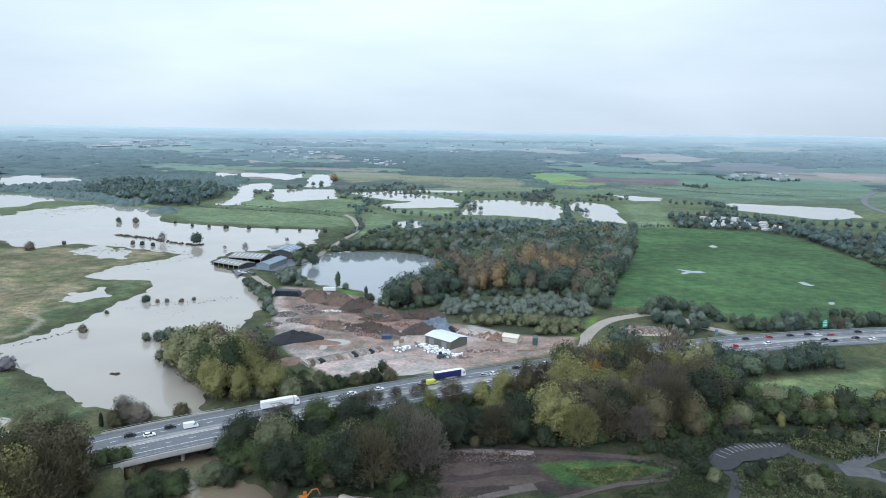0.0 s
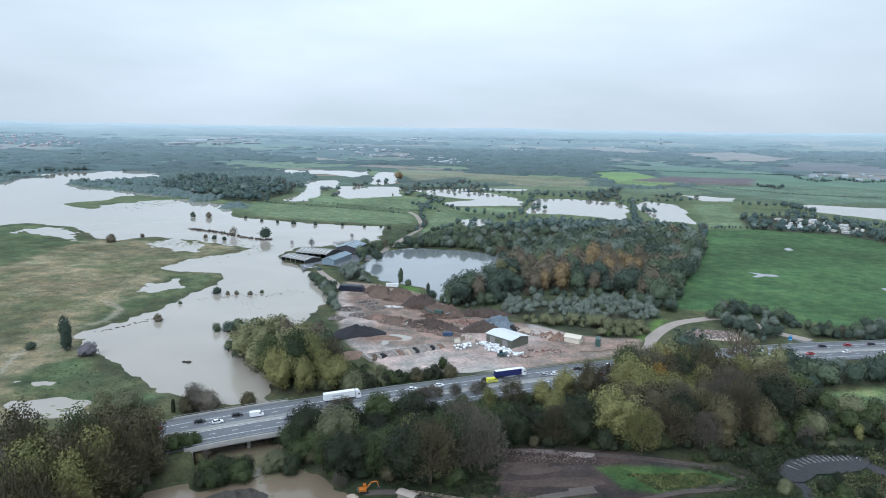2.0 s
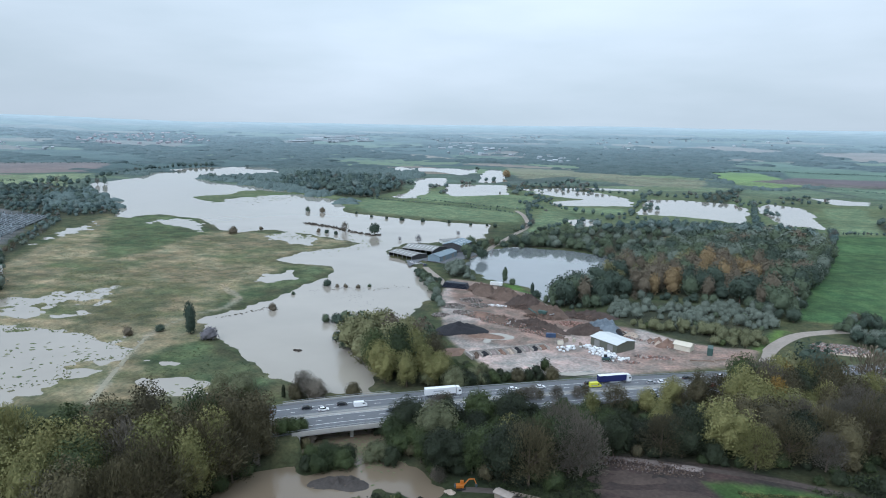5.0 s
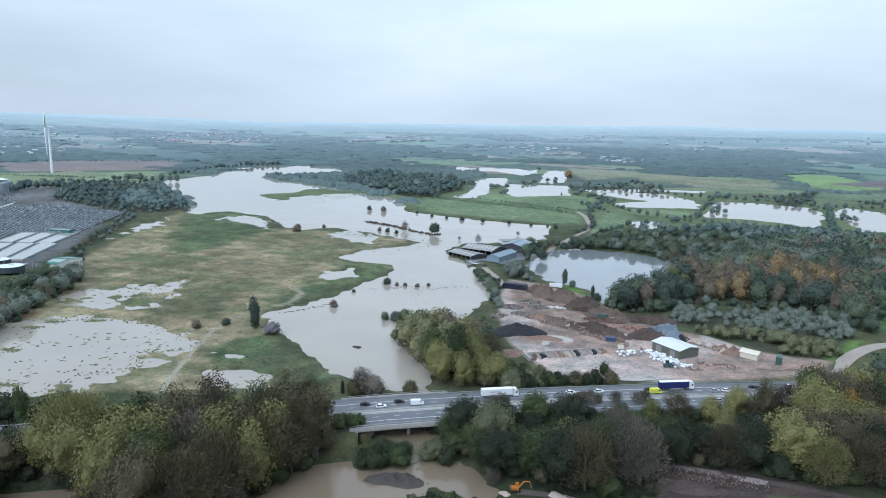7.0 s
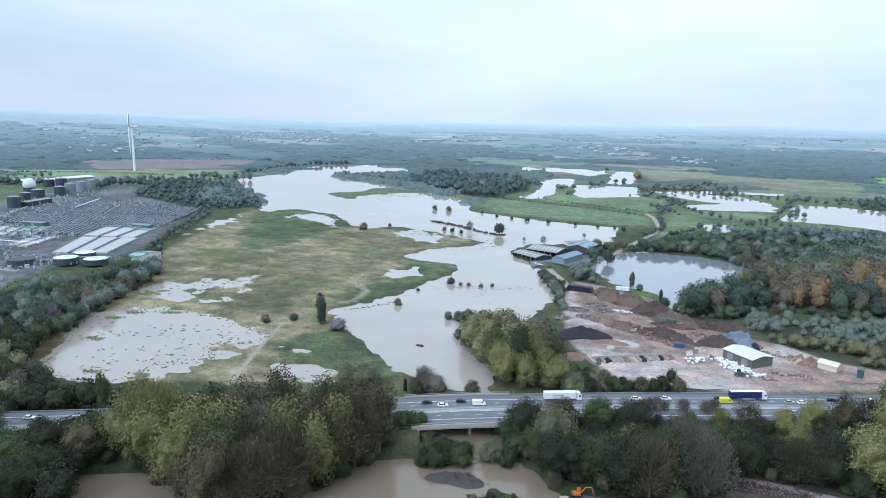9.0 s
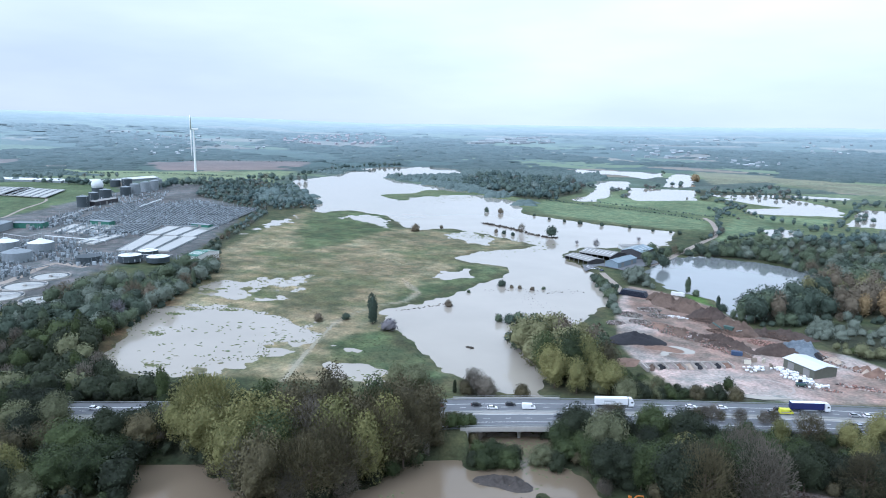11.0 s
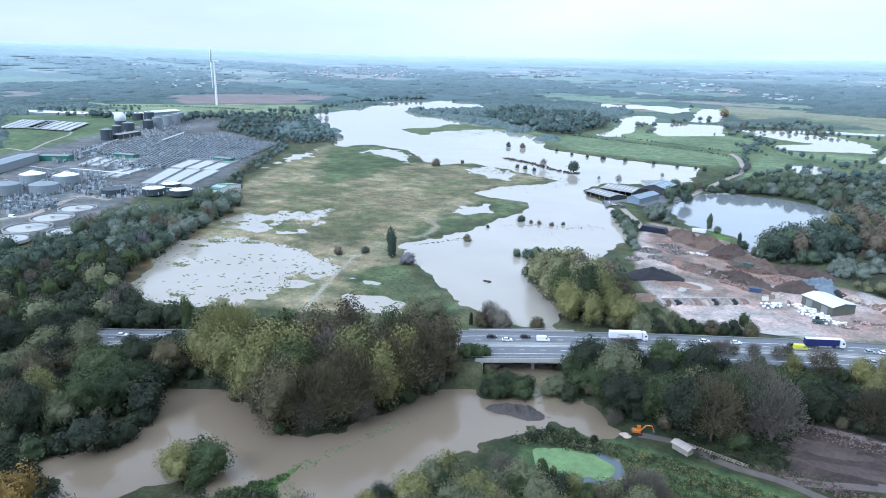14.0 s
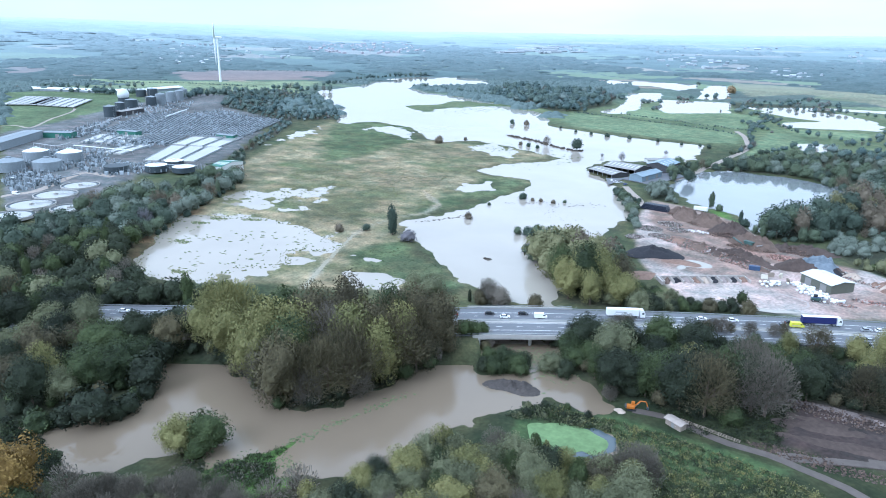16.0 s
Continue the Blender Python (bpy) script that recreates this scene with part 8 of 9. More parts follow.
for p in [(-150.1, 516.8), (-142.2, 503.8), (-134.1, 489.6), (-126.4, 472.8), (-120.0, 457.1), (-114.0, 439.4), (-118.5, 445.0), (-108.7, 428.3)]:
    lone("bush", _tr.choice(["dark", "green", "willow"]), p, _tr.uniform(5, 9), "along the yard's river bank", "bank hedge")
for p in [(-54.9, 299.9), (-50.4, 304.3), (-45.6, 307.4), (-40.6, 309.8), (-35.5, 312.2), (-30.2, 313.9), (-24.9, 315.6), (-61.4, 299.7), (-59.9, 305.4)]:
    lone("bush", _tr.choice(["dark", "green", "brown"]), p, _tr.uniform(5, 8), "between the yard and the road", "yard hedge")
for p in [(-67.9, 299.4), (-73.4, 306.4), (-74.8, 295.7), (-63.9, 292.7), (-66.9, 289.3), (-61.3, 292.8), (-79.5, 299.0)]:
    lone("bush", _tr.choice(["green", "willow", "dark"]), p, _tr.uniform(8, 12), "between the yard and the road", "yard hedge")
lone("broad", "orange", (-165.2, 68.5), 22, "at the edge of the pool")
lone("sparse", "bare", (-125.6, 164.0), 12, "leaning white and dead over the pool")
for p, h in (((-33.6, 166.5), 12), ((-31.0, 172.0), 11), ((-37.0, 165.0), 9), ((-28.0, 168.0), 10)):
    lone("sparse", "bare", p, h, "above the duckweed pool", "bare trees above the pool")
lone("bush", "green", (-157.9, 66.8), 12, "at the edge of the pool")
lone("broad", "yellow", (-149.2, 108.7), 14, "standing in the flooded pool")
lone("bush", "green", (-145.7, 114.4), 14, "standing in the flooded pool")
for p in [(-147.0, 85.8), (-139.9, 87.6), (-134.7, 92.3), (-126.6, 94.9), (-119.5, 98.1), (-148.8, 80.6), (-112.5, 97.4), (-160.0, 72.1), (-149.5, 75.0)]:
    lone("sparse", "bare", p, _tr.uniform(8, 12), "along the pool's near bank", "bare pool trees")
for p in [(-99.7, 204.4), (-95.1, 204.7), (-91.8, 209.6), (-95.6, 212.5), (-88.5, 210.1), (-99.5, 208.4), (-87.9, 213.7)]:
    lone("bush", _tr.choice(["green", "dark"]), p, _tr.uniform(6, 9), "on the small island below the bridge", "island bushes")
for p in [(-84.0, 239.5), (-75.8, 228.3), (-78.5, 218.3), (-72.4, 217.0), (-72.2, 225.0)]:
    lone("bush", _tr.choice(["green", "dark", "willow"]), p, _tr.uniform(5, 9), "on the river bank below the bridge", "bank bushes")
lone("broad", "dark", (-81.4, 143.8), 12, "in front of the pool")
lone("column", "green", (-58.2, 158.8), 11, "beside the duckweed pool")
lone("column", "yellow", (-55.5, 160.5), 9, "beside the duckweed pool")
lone("sparse", "bare", (-13.9, 239.3), 22, "at the edge of the dug ground")
lone("sparse", "yellow", (53.6, 246.9), 18, "at the edge of the dug ground")
lone("broad", "orange", (91.1, 330.6), 15, "beside the carriageway")
lone("broad", "yellow", (98.6, 326.8), 14, "beside the carriageway")
lone("broad", "dark", (181.3, 342.4), 12, "beside the carriageway")
lone("broad", "green", (161.6, 294.8), 9, "in the wet paddock")
for p in [(-343.1, 867.4), (-312.8, 843.6), (-288.9, 835.6), (-265.6, 827.8), (-237.3, 825.4), (-202.4, 823.7), (-173.4, 816.7), (-153.3, 818.6), (-140.0, 800.9)]:
    lone("bush", "dark", p, _tr.uniform(3, 6), "along the flooded field edge", "field edge bushes")

for k, p in enumerate([(27.6, 289.2), (38.2, 293.5), (48.1, 300.7), (58.6, 308.1), (71.2, 317.6), (80.7, 322.6), (102.8, 321.9), (115.6, 327.1), (122.8, 327.4)]):
    lone(("tall", "tall", "sparse", "broad")[k % 4], ("yellow", "brown", "brown", "green", "yellow")[k % 5], p, _tr.uniform(15, 22), "beside the carriageway", "roadside trees")
for k, p in enumerate([(-198.2, 163.5), (-187.8, 165.4), (-177.8, 169.0), (-168.0, 172.5), (-160.3, 179.8), (-151.5, 186.0), (-144.2, 192.5), (-136.5, 198.6), (-130.3, 205.1), (-175.3, 159.4), (-153.7, 160.4), (-140.2, 169.1), (-134.8, 181.8)]):
    lone(("tall", "sparse", "tall", "broad")[k % 4], (("yellow", "yellow", "green", "yellow")[k % 4] if k in (0, 1, 2, 3, 9, 10) else ("brown", "bare", "yellow", "green")[k % 4]), p, _tr.uniform(18, 26), "in the grove by the bridge", "trees in the grove by the bridge")

# hedges and tree lines between the fields
def tree_line(pts, spacing, low, high, mix, where):
    line = smooth_line([(p[0], p[1], 0) for p in pts], spacing)
    a = np.array(line)
    zs = ground_height(a[:, 0], a[:, 1])
    rng = random.Random(str(pts[0]))
    placed = []
    for (x, y, _), z in zip(line, zs):
        shape, colour = choose(mix, rng)
        placed.append((shape, colour, x + rng.uniform(-2, 2), y + rng.uniform(-2, 2), max(float(z), -0.3) - 0.2, rng.uniform(low, high) * (0.6 if shape == "bush" else 1), rng.uniform(0, 6), rng.uniform(0.85, 1.2), rng.randrange(3)))
    joined_trees("hedge", placed, "dark hedge trees " + where)


for pts, sp, lo, hi, where in (
    ([(135, 444), (146, 460), (158, 467), (172, 451), (185, 426), (190, 413)], 3.8, 6, 10, "round the lane's bend"),
    ([(187, 414), (216, 409), (246, 413), (285, 424), (330, 432), (390, 440)], 3.8, 6, 10, "between pasture and carriageway"),
    ([(-139, 668), (-109, 674), (-76, 688), (-36, 682), (0, 640), (14, 632)], 5.5, 8, 14, "along the lake's far shore"),
    ([(-130, 600), (-134, 630), (-124, 652)], 5, 6, 12, "between lake and farm"),
    ([(-1431, 784), (-1404, 806)], 12, 12, 17, "before the long sheds"),
    ([(-1337, 782), (-1312, 802)], 11, 12, 18, "before the long sheds"),
    ([(-1261, 785), (-1247, 796), (-1192, 806), (-1192, 827)], 11, 12, 18, "before the long sheds"),
    ([(-1069, 858), (-1056, 882), (-1030, 900)], 10, 14, 19, "beside the tall tanks"),
    ([(112.6, 460.4), (139.9, 548.7), (178.2, 646.0), (219.7, 778.2), (244.3, 873.6)], 8, 6, 11, "along the pasture's wood edge"),
    ([(-43.0, 457.1), (-31.7, 450.1), (-14.6, 455.5), (-3.1, 467.0), (7.0, 484.0), (28.0, 492.0), (61.6, 493.8), (89.7, 486.7), (104.8, 464.7)], 5, 6, 10, "at the foot of the lakeside wood"),
    ([(245.8, 879.0), (308.1, 890.2), (396.5, 872.1), (439.4, 855.9)], 5, 3.5, 6, "along the pasture's far side"),
    ([(439.4, 855.9), (422.5, 735.8), (407.4, 617.3), (393.0, 542.6)], 10, 8, 14, "along the pasture's lane"),
    ([(-400.1, 1059.4), (-301.8, 1023.9), (-200.4, 984.8), (-135.8, 945.4)], 4.5, 2.2, 3.6, "between two green fields"),
    ([(-328.5, 1084.7), (-227.1, 1032.5), (-118.8, 986.8)], 4.5, 2.0, 3.4, "between two green fields"),
    ([(-111.1, 771.4), (-101.4, 841.5), (-121.1, 953.3), (-127.4, 1059.5), (-118.8, 1146.0)], 9, 5, 10, "along the farm drove"),
    ([(-86.8, 773.5), (-66.6, 844.8), (-47.5, 883.5), (11.9, 935.7), (35.0, 925.9)], 10, 5, 9, "beyond the lake"),
    ([(-146.7, 1220.9), (-70.9, 1005.9), (12.3, 967.3), (26.5, 1061.6), (47.1, 1268.6)], 13, 5, 9, "between flooded fields"),
    ([(211.4, 1187.5), (174.5, 952.2), (171.5, 893.5)], 9, 6, 12, "between flooded fields"),
    ([(-207.1, 1351.7), (-121.1, 1391.1), (-27.5, 1315.8), (68.2, 1271.6), (161.7, 1262.3), (225.1, 1208.6), (337.0, 1253.5)], 14, 6, 12, "beyond the floods"),
    ([(394.7, 1191.3), (451.0, 1170.5), (461.5, 1079.7)], 11, 8, 13, "beside the far flood"),
    ([(392.5, 914.6), (463.5, 968.9), (494.8, 935.8), (536.8, 900.7), (573.3, 877.9)], 11, 8, 14, "round the caravans"),
    ([(216.0, 1955.1), (363.3, 2063.1), (538.4, 2019.2), (746.9, 1955.8)], 4.0, 3, 5, "across the far fields"),
    ([(752.6, 1888.3), (774.1, 1792.4), (855.4, 1841.3), (871.1, 1779.4), (930.3, 1795.1)], 9, 6, 12, "round the far farmstead"),
    ([(567.6, 1621.4), (584.6, 1558.8), (611.2, 1595.1)], 8, 7, 11, "in the far field"),
    ([(414.1, 1596.2), (597.5, 1404.9), (811.0, 1372.8)], 3.6, 2.2, 3.6, "across the far fields"),
    ([(-1087.3, 1239.7), (-1135.1, 1438.0), (-1151.9, 1553.9), (-1103.0, 1698.5)], 16, 9, 15, "along the far shore"),
    ([(-898.0, 1335.8), (-764.1, 1284.8), (-639.2, 1227.9), (-543.3, 1157.2)], 12, 9, 15, "on the wooded spit"),
    ([(-490.8, 1068.3), (-439.3, 1096.5), (-388.5, 1071.5)], 14, 8, 14, "on the wooded spit"),
    ([(-1672.7, 947.2), (-1510.1, 994.3), (-1357.3, 1079.2), (-1165.3, 1107.3)], 4.5, 2.5, 5, "beyond the works"),
    ([(-1092.1, 1086.0), (-1007.2, 1099.2), (-961.8, 1118.3)], 14, 11, 18, "along the flood by the works"),
    ([(-1708.6, 1303.3), (-1547.3, 1472.5), (-1344.5, 1614.3), (-1226.3, 1571.1)], 6, 2.5, 4.5, "across the brown field"),
    ([(-1447.7, 711.4), (-1453.1, 780.0), (-1405.6, 859.8), (-1346.2, 951.9)], 14, 9, 14, "round the works' far edge"),
    ([(-1028.2, 757.2), (-1041.7, 826.1), (-1120.0, 915.7)], 12, 10, 16, "behind the tall tanks"),
    ([(-313.6, 140.4), (-302.4, 149.5), (-283.1, 156.6), (-266.0, 181.8), (-249.6, 191.0), (-235.5, 202.0)], 8, 9, 15, "between marsh and carriageway"),
    ([(-64.5, 309.2), (-54.7, 311.5), (-40.6, 316.7), (-29.2, 321.8)], 6, 5, 8, "between yard and carriageway"),
):
    tree_line(pts, sp, lo, hi, HEDGE + DARK_MIX, where)
def tree_clump(places, spread, low, high, mix, where):
    """Loose groups of trees round the given places."""
    rng = random.Random(str(places[0]))
    placed = []
    for cx, cy, count in places:
        for _ in range(count):
            x, y = cx + rng.gauss(0, spread), cy + rng.gauss(0, spread * 1.6)
            shape, colour = choose(mix, rng)
            placed.append((shape, colour, x, y, max(ground_at(x, y), -0.3) - 0.2, rng.uniform(low, high) * (0.6 if shape == "bush" else 1), rng.uniform(0, 6), rng.uniform(1.0, 1.4), rng.randrange(3)))
    joined_trees("woodland", placed, "dark groups of trees " + where)


WATER_TREES = [("broad", "dark", 3), ("broad", "green", 3), ("broad", "willow", 1.5), ("broad", "brown", 1), ("bush", "brown", 1), ("sparse", "bare", 0.8)]
tree_clump([(-350, 1294, 7), (-310, 1429, 7), (-187, 1242, 7), (-193, 1442, 5), (-124, 1465, 12), (-69, 1432, 14), (-278, 1494, 4), (-104, 1526, 8), (-426, 1339, 6)], 11, 5, 11, WATER_TREES, "standing between the far floods")
tree_clump([(-305, 1186, 5), (-119, 1139, 9), (-146, 1199, 4), (-376, 1895, 3), (-479, 1614, 4), (-132, 1075, 6), (-115, 1010, 6), (55, 1130, 5), (40, 1060, 5), (30, 1000, 5), (205, 1180, 7), (205, 1060, 6), (60, 1310, 7), (130, 1320, 9), (190, 1310, 8), (290, 1290, 9), (335, 1330, 6)], 9, 4, 9, WATER_TREES, "along the drowned field edges")
tree_clump([(-262, 1624, 3)], 5, 17, 21, [("tall", "orange", 1)], "turning orange beside the far flood")
tree_clump([(168, 821, 3), (60, 700, 2)], 5, 13, 17, [("broad", "orange", 2), ("broad", "yellow", 1)], "turning yellow behind the lakeside wood")

for pts in ([(-205.6, 153.9), (-203.8, 158.6), (-199.9, 164.9), (-196.9, 168.0)], [(-126.9, 212.2), (-120.1, 214.1), (-115.0, 218.6), (-107.4, 221.1)], [(-123.6, 215.5), (-116.0, 220.4), (-108.3, 224.1)]):
    tree_line(pts, 3.5, 8, 13, [("bush", "brown", 2), ("bush", "bare", 1.5), ("bush", "green", 1)], "below the road bridge")

for pts in ([(-197.3, 92.8), (-194.7, 100.1), (-184.9, 109.0), (-186.8, 121.4), (-195.8, 131.7), (-203.0, 141.2)], [(-231.7, 146.0), (-224.8, 152.4), (-216.0, 156.3), (-205.0, 154.3)]):
    tree_line(pts, 4.0, 9, 15, [("bush", "dark", 4), ("bush", "green", 1), ("broad", "dark", 1)], "overhanging the pool")
tree_line([(-155.6, 78.6), (-142.6, 83.0), (-131.3, 91.5), (-115.6, 100.3), (-105.7, 110.7)], 6, 6, 11, [("sparse", "bare", 3), ("bush", "willow", 1)], "below the pool")

# ---- drowned fences, drift and flotsam ----
M_DRIFT = material("wet_driftwood", (0.06, 0.05, 0.04), 0.9, grain=0.4)
M_REED = material("wet_reeds", (0.085, 0.11, 0.05), 0.9, island=0.8, second=(0.16, 0.16, 0.08))


def flotsam(pts, count, spread, seed, mat, label, low=0.4, high=2.2, tall=0.5):
    rng = random.Random(seed)
    line = smooth_line([(p[0], p[1], 0) for p in pts], 2)
    v, f = [], []
    for _ in range(count):
        x, y, _z = rng.choice(line)
        m = pose(x + rng.gauss(0, spread), y + rng.gauss(0, spread), -0.1, 0, 0, rng.uniform(0, 360))
        a, b, c = rng.uniform(low, high), rng.uniform(low, high) * 0.6, rng.uniform(0.2, tall)
        k = len(v)
        v += [tuple(m @ Vector(q)) for q in ((-a, -b * 0.4, 0), (0, -b, 0), (a, 0, 0), (0.2 * a, b, 0), (-0.2 * a, 0, c), (0.3 * a, 0.1 * b, c * 0.8))]
        f += [tuple(k + i for i in q) for q in ((0, 1, 4), (1, 5, 4), (1, 2, 5), (2, 3, 5), (3, 4, 5), (3, 0, 4))]
    tagged(new("flotsam", mesh_of("flotsam", v, f, mat)), label, "flotsam", kind="stuff")


flotsam([(-370.1, 764.5), (-326.0, 743.3), (-276.3, 709.5), (-253.5, 702.8)], 160, 2.0, 1, M_DRIFT, "drowned hedge tops standing out of the flood", 0.8, 3.0, 2.5)
flotsam([(-236.9, 365.2), (-225.9, 382.7), (-219.6, 394.6)], 40, 1.0, 2, M_DRIFT, "line of drift on the flood")
flotsam([(-209.6, 444.9), (-190.5, 463.9), (-173.0, 465.6), (-151.4, 479.9)], 60, 3.0, 3, M_DRIFT, "twigs and drift on the flood", 0.4, 1.2)
flotsam([(-182.7, 454.1), (-169.1, 433.5), (-156.7, 423.2)], 90, 5.0, 4, M_DRIFT, "scattered drift on the flood", 0.3, 1.0, 0.2)
flotsam([(-162.5, 321.6), (-160.2, 321.8)], 14, 0.8, 5, M_DRIFT, "dark drifting logs on the flood", 1.0, 2.2, 0.9)
flotsam([(-344.3, 254.6), (-321.7, 269.7), (-291.8, 282.4), (-268.1, 291.2), (-269.0, 264.3), (-287.2, 228.5), (-292.0, 214.4)], 120, 11, 6, M_REED, "tufts of rush showing in the flooded marsh", 0.6, 2.8, 0.5)
flotsam([(-397.8, 346.0), (-380.4, 369.5), (-354.9, 399.1), (-325.2, 384.5), (-350.6, 345.8)], 220, 14, 7, M_REED, "tufts of rush in the shallow water", 0.5, 2.2, 0.6)
flotsam([(-91.8, 224.3), (-84.2, 223.5), (-76.9, 220.0), (-81.5, 225.3)], 520, 5.5, 8, M_REED, "floating weed below the bridge", 0.5, 1.8, 0.3)
flotsam([(-126.2, 131.0), (-123.9, 139.9), (-119.8, 154.4), (-116.3, 165.2), (-113.6, 174.6)], 130, 1.0, 9, M_REED, "weed along a drowned fence in the pool", 0.4, 1.5, 0.5)
flotsam([(-641.2, 986.2), (-599.1, 1064.9), (-524.7, 1049.8), (-552.4, 963.7)], 300, 22, 10, M_REED, "grass showing through the flood", 1, 4, 0.4)
flotsam([(-403.8, 666.0), (-306.5, 668.8), (-257.0, 644.5), (-294.8, 590.7)], 260, 14, 11, M_REED, "grass showing through the shallows", 0.8, 3, 0.5)
flotsam([(-183.7, 246.4), (-176.7, 265.0), (-151.8, 267.3), (-139.6, 262.3)], 200, 6, 12, M_REED, "rank grass in the wet marsh", 0.6, 2, 0.6)
_ma, _mb = (-92.0, 196.7), (-77.5, 201.7)
heap("mud_bank", (_ma[0] + _mb[0]) / 2, (_ma[1] + _mb[1]) / 2, math.dist(_ma, _mb) / 1.9, 5.2, 1.5, math.degrees(math.atan2(_mb[1] - _ma[1], _mb[0] - _ma[0])), material("dark_mud", (0.06, 0.052, 0.047), 0.85, grain=0.4, scale=1.2, bump=0.2), "dark mud bank rising from the pool", 21, "mud bank", 0.9, 0.05)

rubble("rubble", (_ma[0] + _mb[0]) / 2, (_ma[1] + _mb[1]) / 2, 6.5, 4.0, 600, 0.12, 0.5, [M_EARTH_DARK, M_RUBBLE[4], M_COAL], "broken clods on the mud bank", 120, 1.3)
flotsam([(p[0], p[1]) for p in FLOODS["pond"]] + [FLOODS["pond"][0]], 700, 2.6, 13, M_REED, "rushes thinning out into the marsh pool", 0.3, 1.3, 0.7)
flotsam([(p[0], p[1]) for p in WET["marsh_a"]] + [WET["marsh_a"][0]], 600, 5, 14, M_REED, "rushes round the shallow marsh water", 0.4, 1.6, 0.7)
flotsam([(-137, 110), (-130, 118), (-122, 124), (-114, 117)], 300, 2.2, 15, M_REED, "green weed round the grassy spit", 0.3, 1.0, 0.4)

# ---- paths ----
M_PATH = material("trodden_pale_path", (0.26, 0.24, 0.175), 0.95, grain=0.3)
lane_track("track_marsh", MARSH_WAY[:4], 2.4, M_PATH, "pale trodden path through the marsh", 0.06, 0.4)
M_SITE = material("wet_site_track", (0.098, 0.082, 0.072), 0.8, grain=0.35, scale=0.4)
lane_track("track_south", [(-43.8, 205.8), (-33.1, 207.3), (-23.6, 204.7), (-13.0, 202.2), (-1.9, 202.4), (7.4, 200.1), (18.9, 196.9), (26.9, 192.2)], 3.2, M_SITE, "muddy site track below the wood", 0.1, 0.4)
lane_track("track_soil", [(1.1, 203.3), (9.7, 207.5), (18.3, 211.1), (32.4, 215.6)], 4.5, M_SITE, "stony site track along the dug ground", 0.1, 0.4)
M_MUD_TRACK = material("churned_mud", (0.075, 0.06, 0.052), 0.9, grain=0.4)
lane_track("track_loop", [(4.4, 241.4), (30.0, 241.2), (59.4, 239.3), (79.1, 234.5), (84.7, 229.5), (79.5, 222.9), (62.5, 218.6), (49.7, 213.0), (33.6, 206.2)], 3.2, M_MUD_TRACK, "churned mud track looping round a green patch", 0.1, 0.4)
for _k, (_x, _y, _rx, _ry, _m) in enumerate([(16, 241, 13, 2.6, M_RUBBLE[4]), (30, 240.5, 9, 2.2, M_RUBBLE[1]), (12, 228, 16, 5, M_EARTH_DARK), (22, 219, 18, 4, M_EARTH_DARK)]):
    heap("earth_mound", _x, _y, _rx, _ry, 0.35, 3, _m, "low scraped bank of stone and dark soil", 110 + _k, rough=0.6, flat=True)
rubble("rubble", 13.9, 238.0, 22, 5, 700, 0.15, 0.6, [M_EARTH_DARK, M_EARTH_DARK, M_RUBBLE[4], M_EARTH], "grey stone spread over the dug bank", 31, 0.4)
rubble("rubble", 21.0, 235.4, 14, 3, 300, 0.15, 0.5, [M_EARTH_DARK, M_EARTH_DARK, M_EARTH], "grey stone on the dug bank", 32, 0.3)
rubble("rubble", 11.2, 206.6, 20, 4, 500, 0.2, 0.7, [M_EARTH, M_EARTH_DARK, M_EARTH_DARK], "broken clods on the dug ground", 33, 0.2)

# car park in the scrub
M_SLAB = material("worn_concrete_slab", (0.095, 0.095, 0.098), 0.85, grain=0.35, scale=0.4)
tagged(flat_sheet("pavement_car_park", [(99.5, 238.2), (102.4, 242.4), (105.6, 245.7), (109.4, 248.7), (114.0, 250.8), (120.3, 252.9), (127.9, 254.2), (134.5, 254.9), (137.2, 252.9), (136.0, 248.0), (132.8, 244.1), (129.0, 240.8), (120.5, 237.9), (112.2, 236.3), (108.4, 232.3), (104.9, 229.7), (100.8, 229.6), (98.9, 232.1)], ground_at(118.8, 244.6) + 0.35, M_ASPHALT_OLD, "dark old asphalt car park in the scrub"), category="car park")
_cz = ground_at(118.8, 244.6) + 0.36
_cp = smooth_line([(p[0], p[1], 0) for p in [(103.7, 242.4), (109.5, 247.3), (113.9, 249.3), (118.0, 250.9), (122.1, 252.0), (125.9, 252.6), (129.7, 253.2), (135.0, 253.9)]], 2.6)
for (x0, y0, _), (x1, y1, _) in zip(_cp, _cp[1:]):
    t = math.atan2(y1 - y0, x1 - x0)
    bm = box(BM(), 0.13, 4.2, 0.02, x0 + math.sin(t) * 2.4, y0 - math.cos(t) * 2.4, _cz, math.degrees(t))
    me = bpy.data.meshes.new("bay_line")
    bm.to_mesh(me)
    bm.free()
    me.materials.append(M_PAINT)
    tagged(new("road_bay_line", me), "white painted parking bay line", "road marking", kind="structure")
lane_track("road_car_park", [(134.0, 247.0), (139.0, 237.9), (145.9, 231.6), (153.0, 229.7), (164.7, 225.9)], 5.5, M_ASPHALT_OLD, "old asphalt drive to the car park", 0.2, category="road")
lane_track("road_car_park_exit", [(103.9, 237.0), (103.5, 228.4), (104.0, 222.4), (95.8, 207.4)], 3.5, M_ASPHALT_OLD, "narrow old asphalt drive through scrub", 0.2, category="road")
lane_track("road_drive", [(150.3, 233.9), (162.4, 241.8), (179.5, 248.3)], 6.0, M_SLAB, "pale concrete drive by the car park", 0.2, category="road")
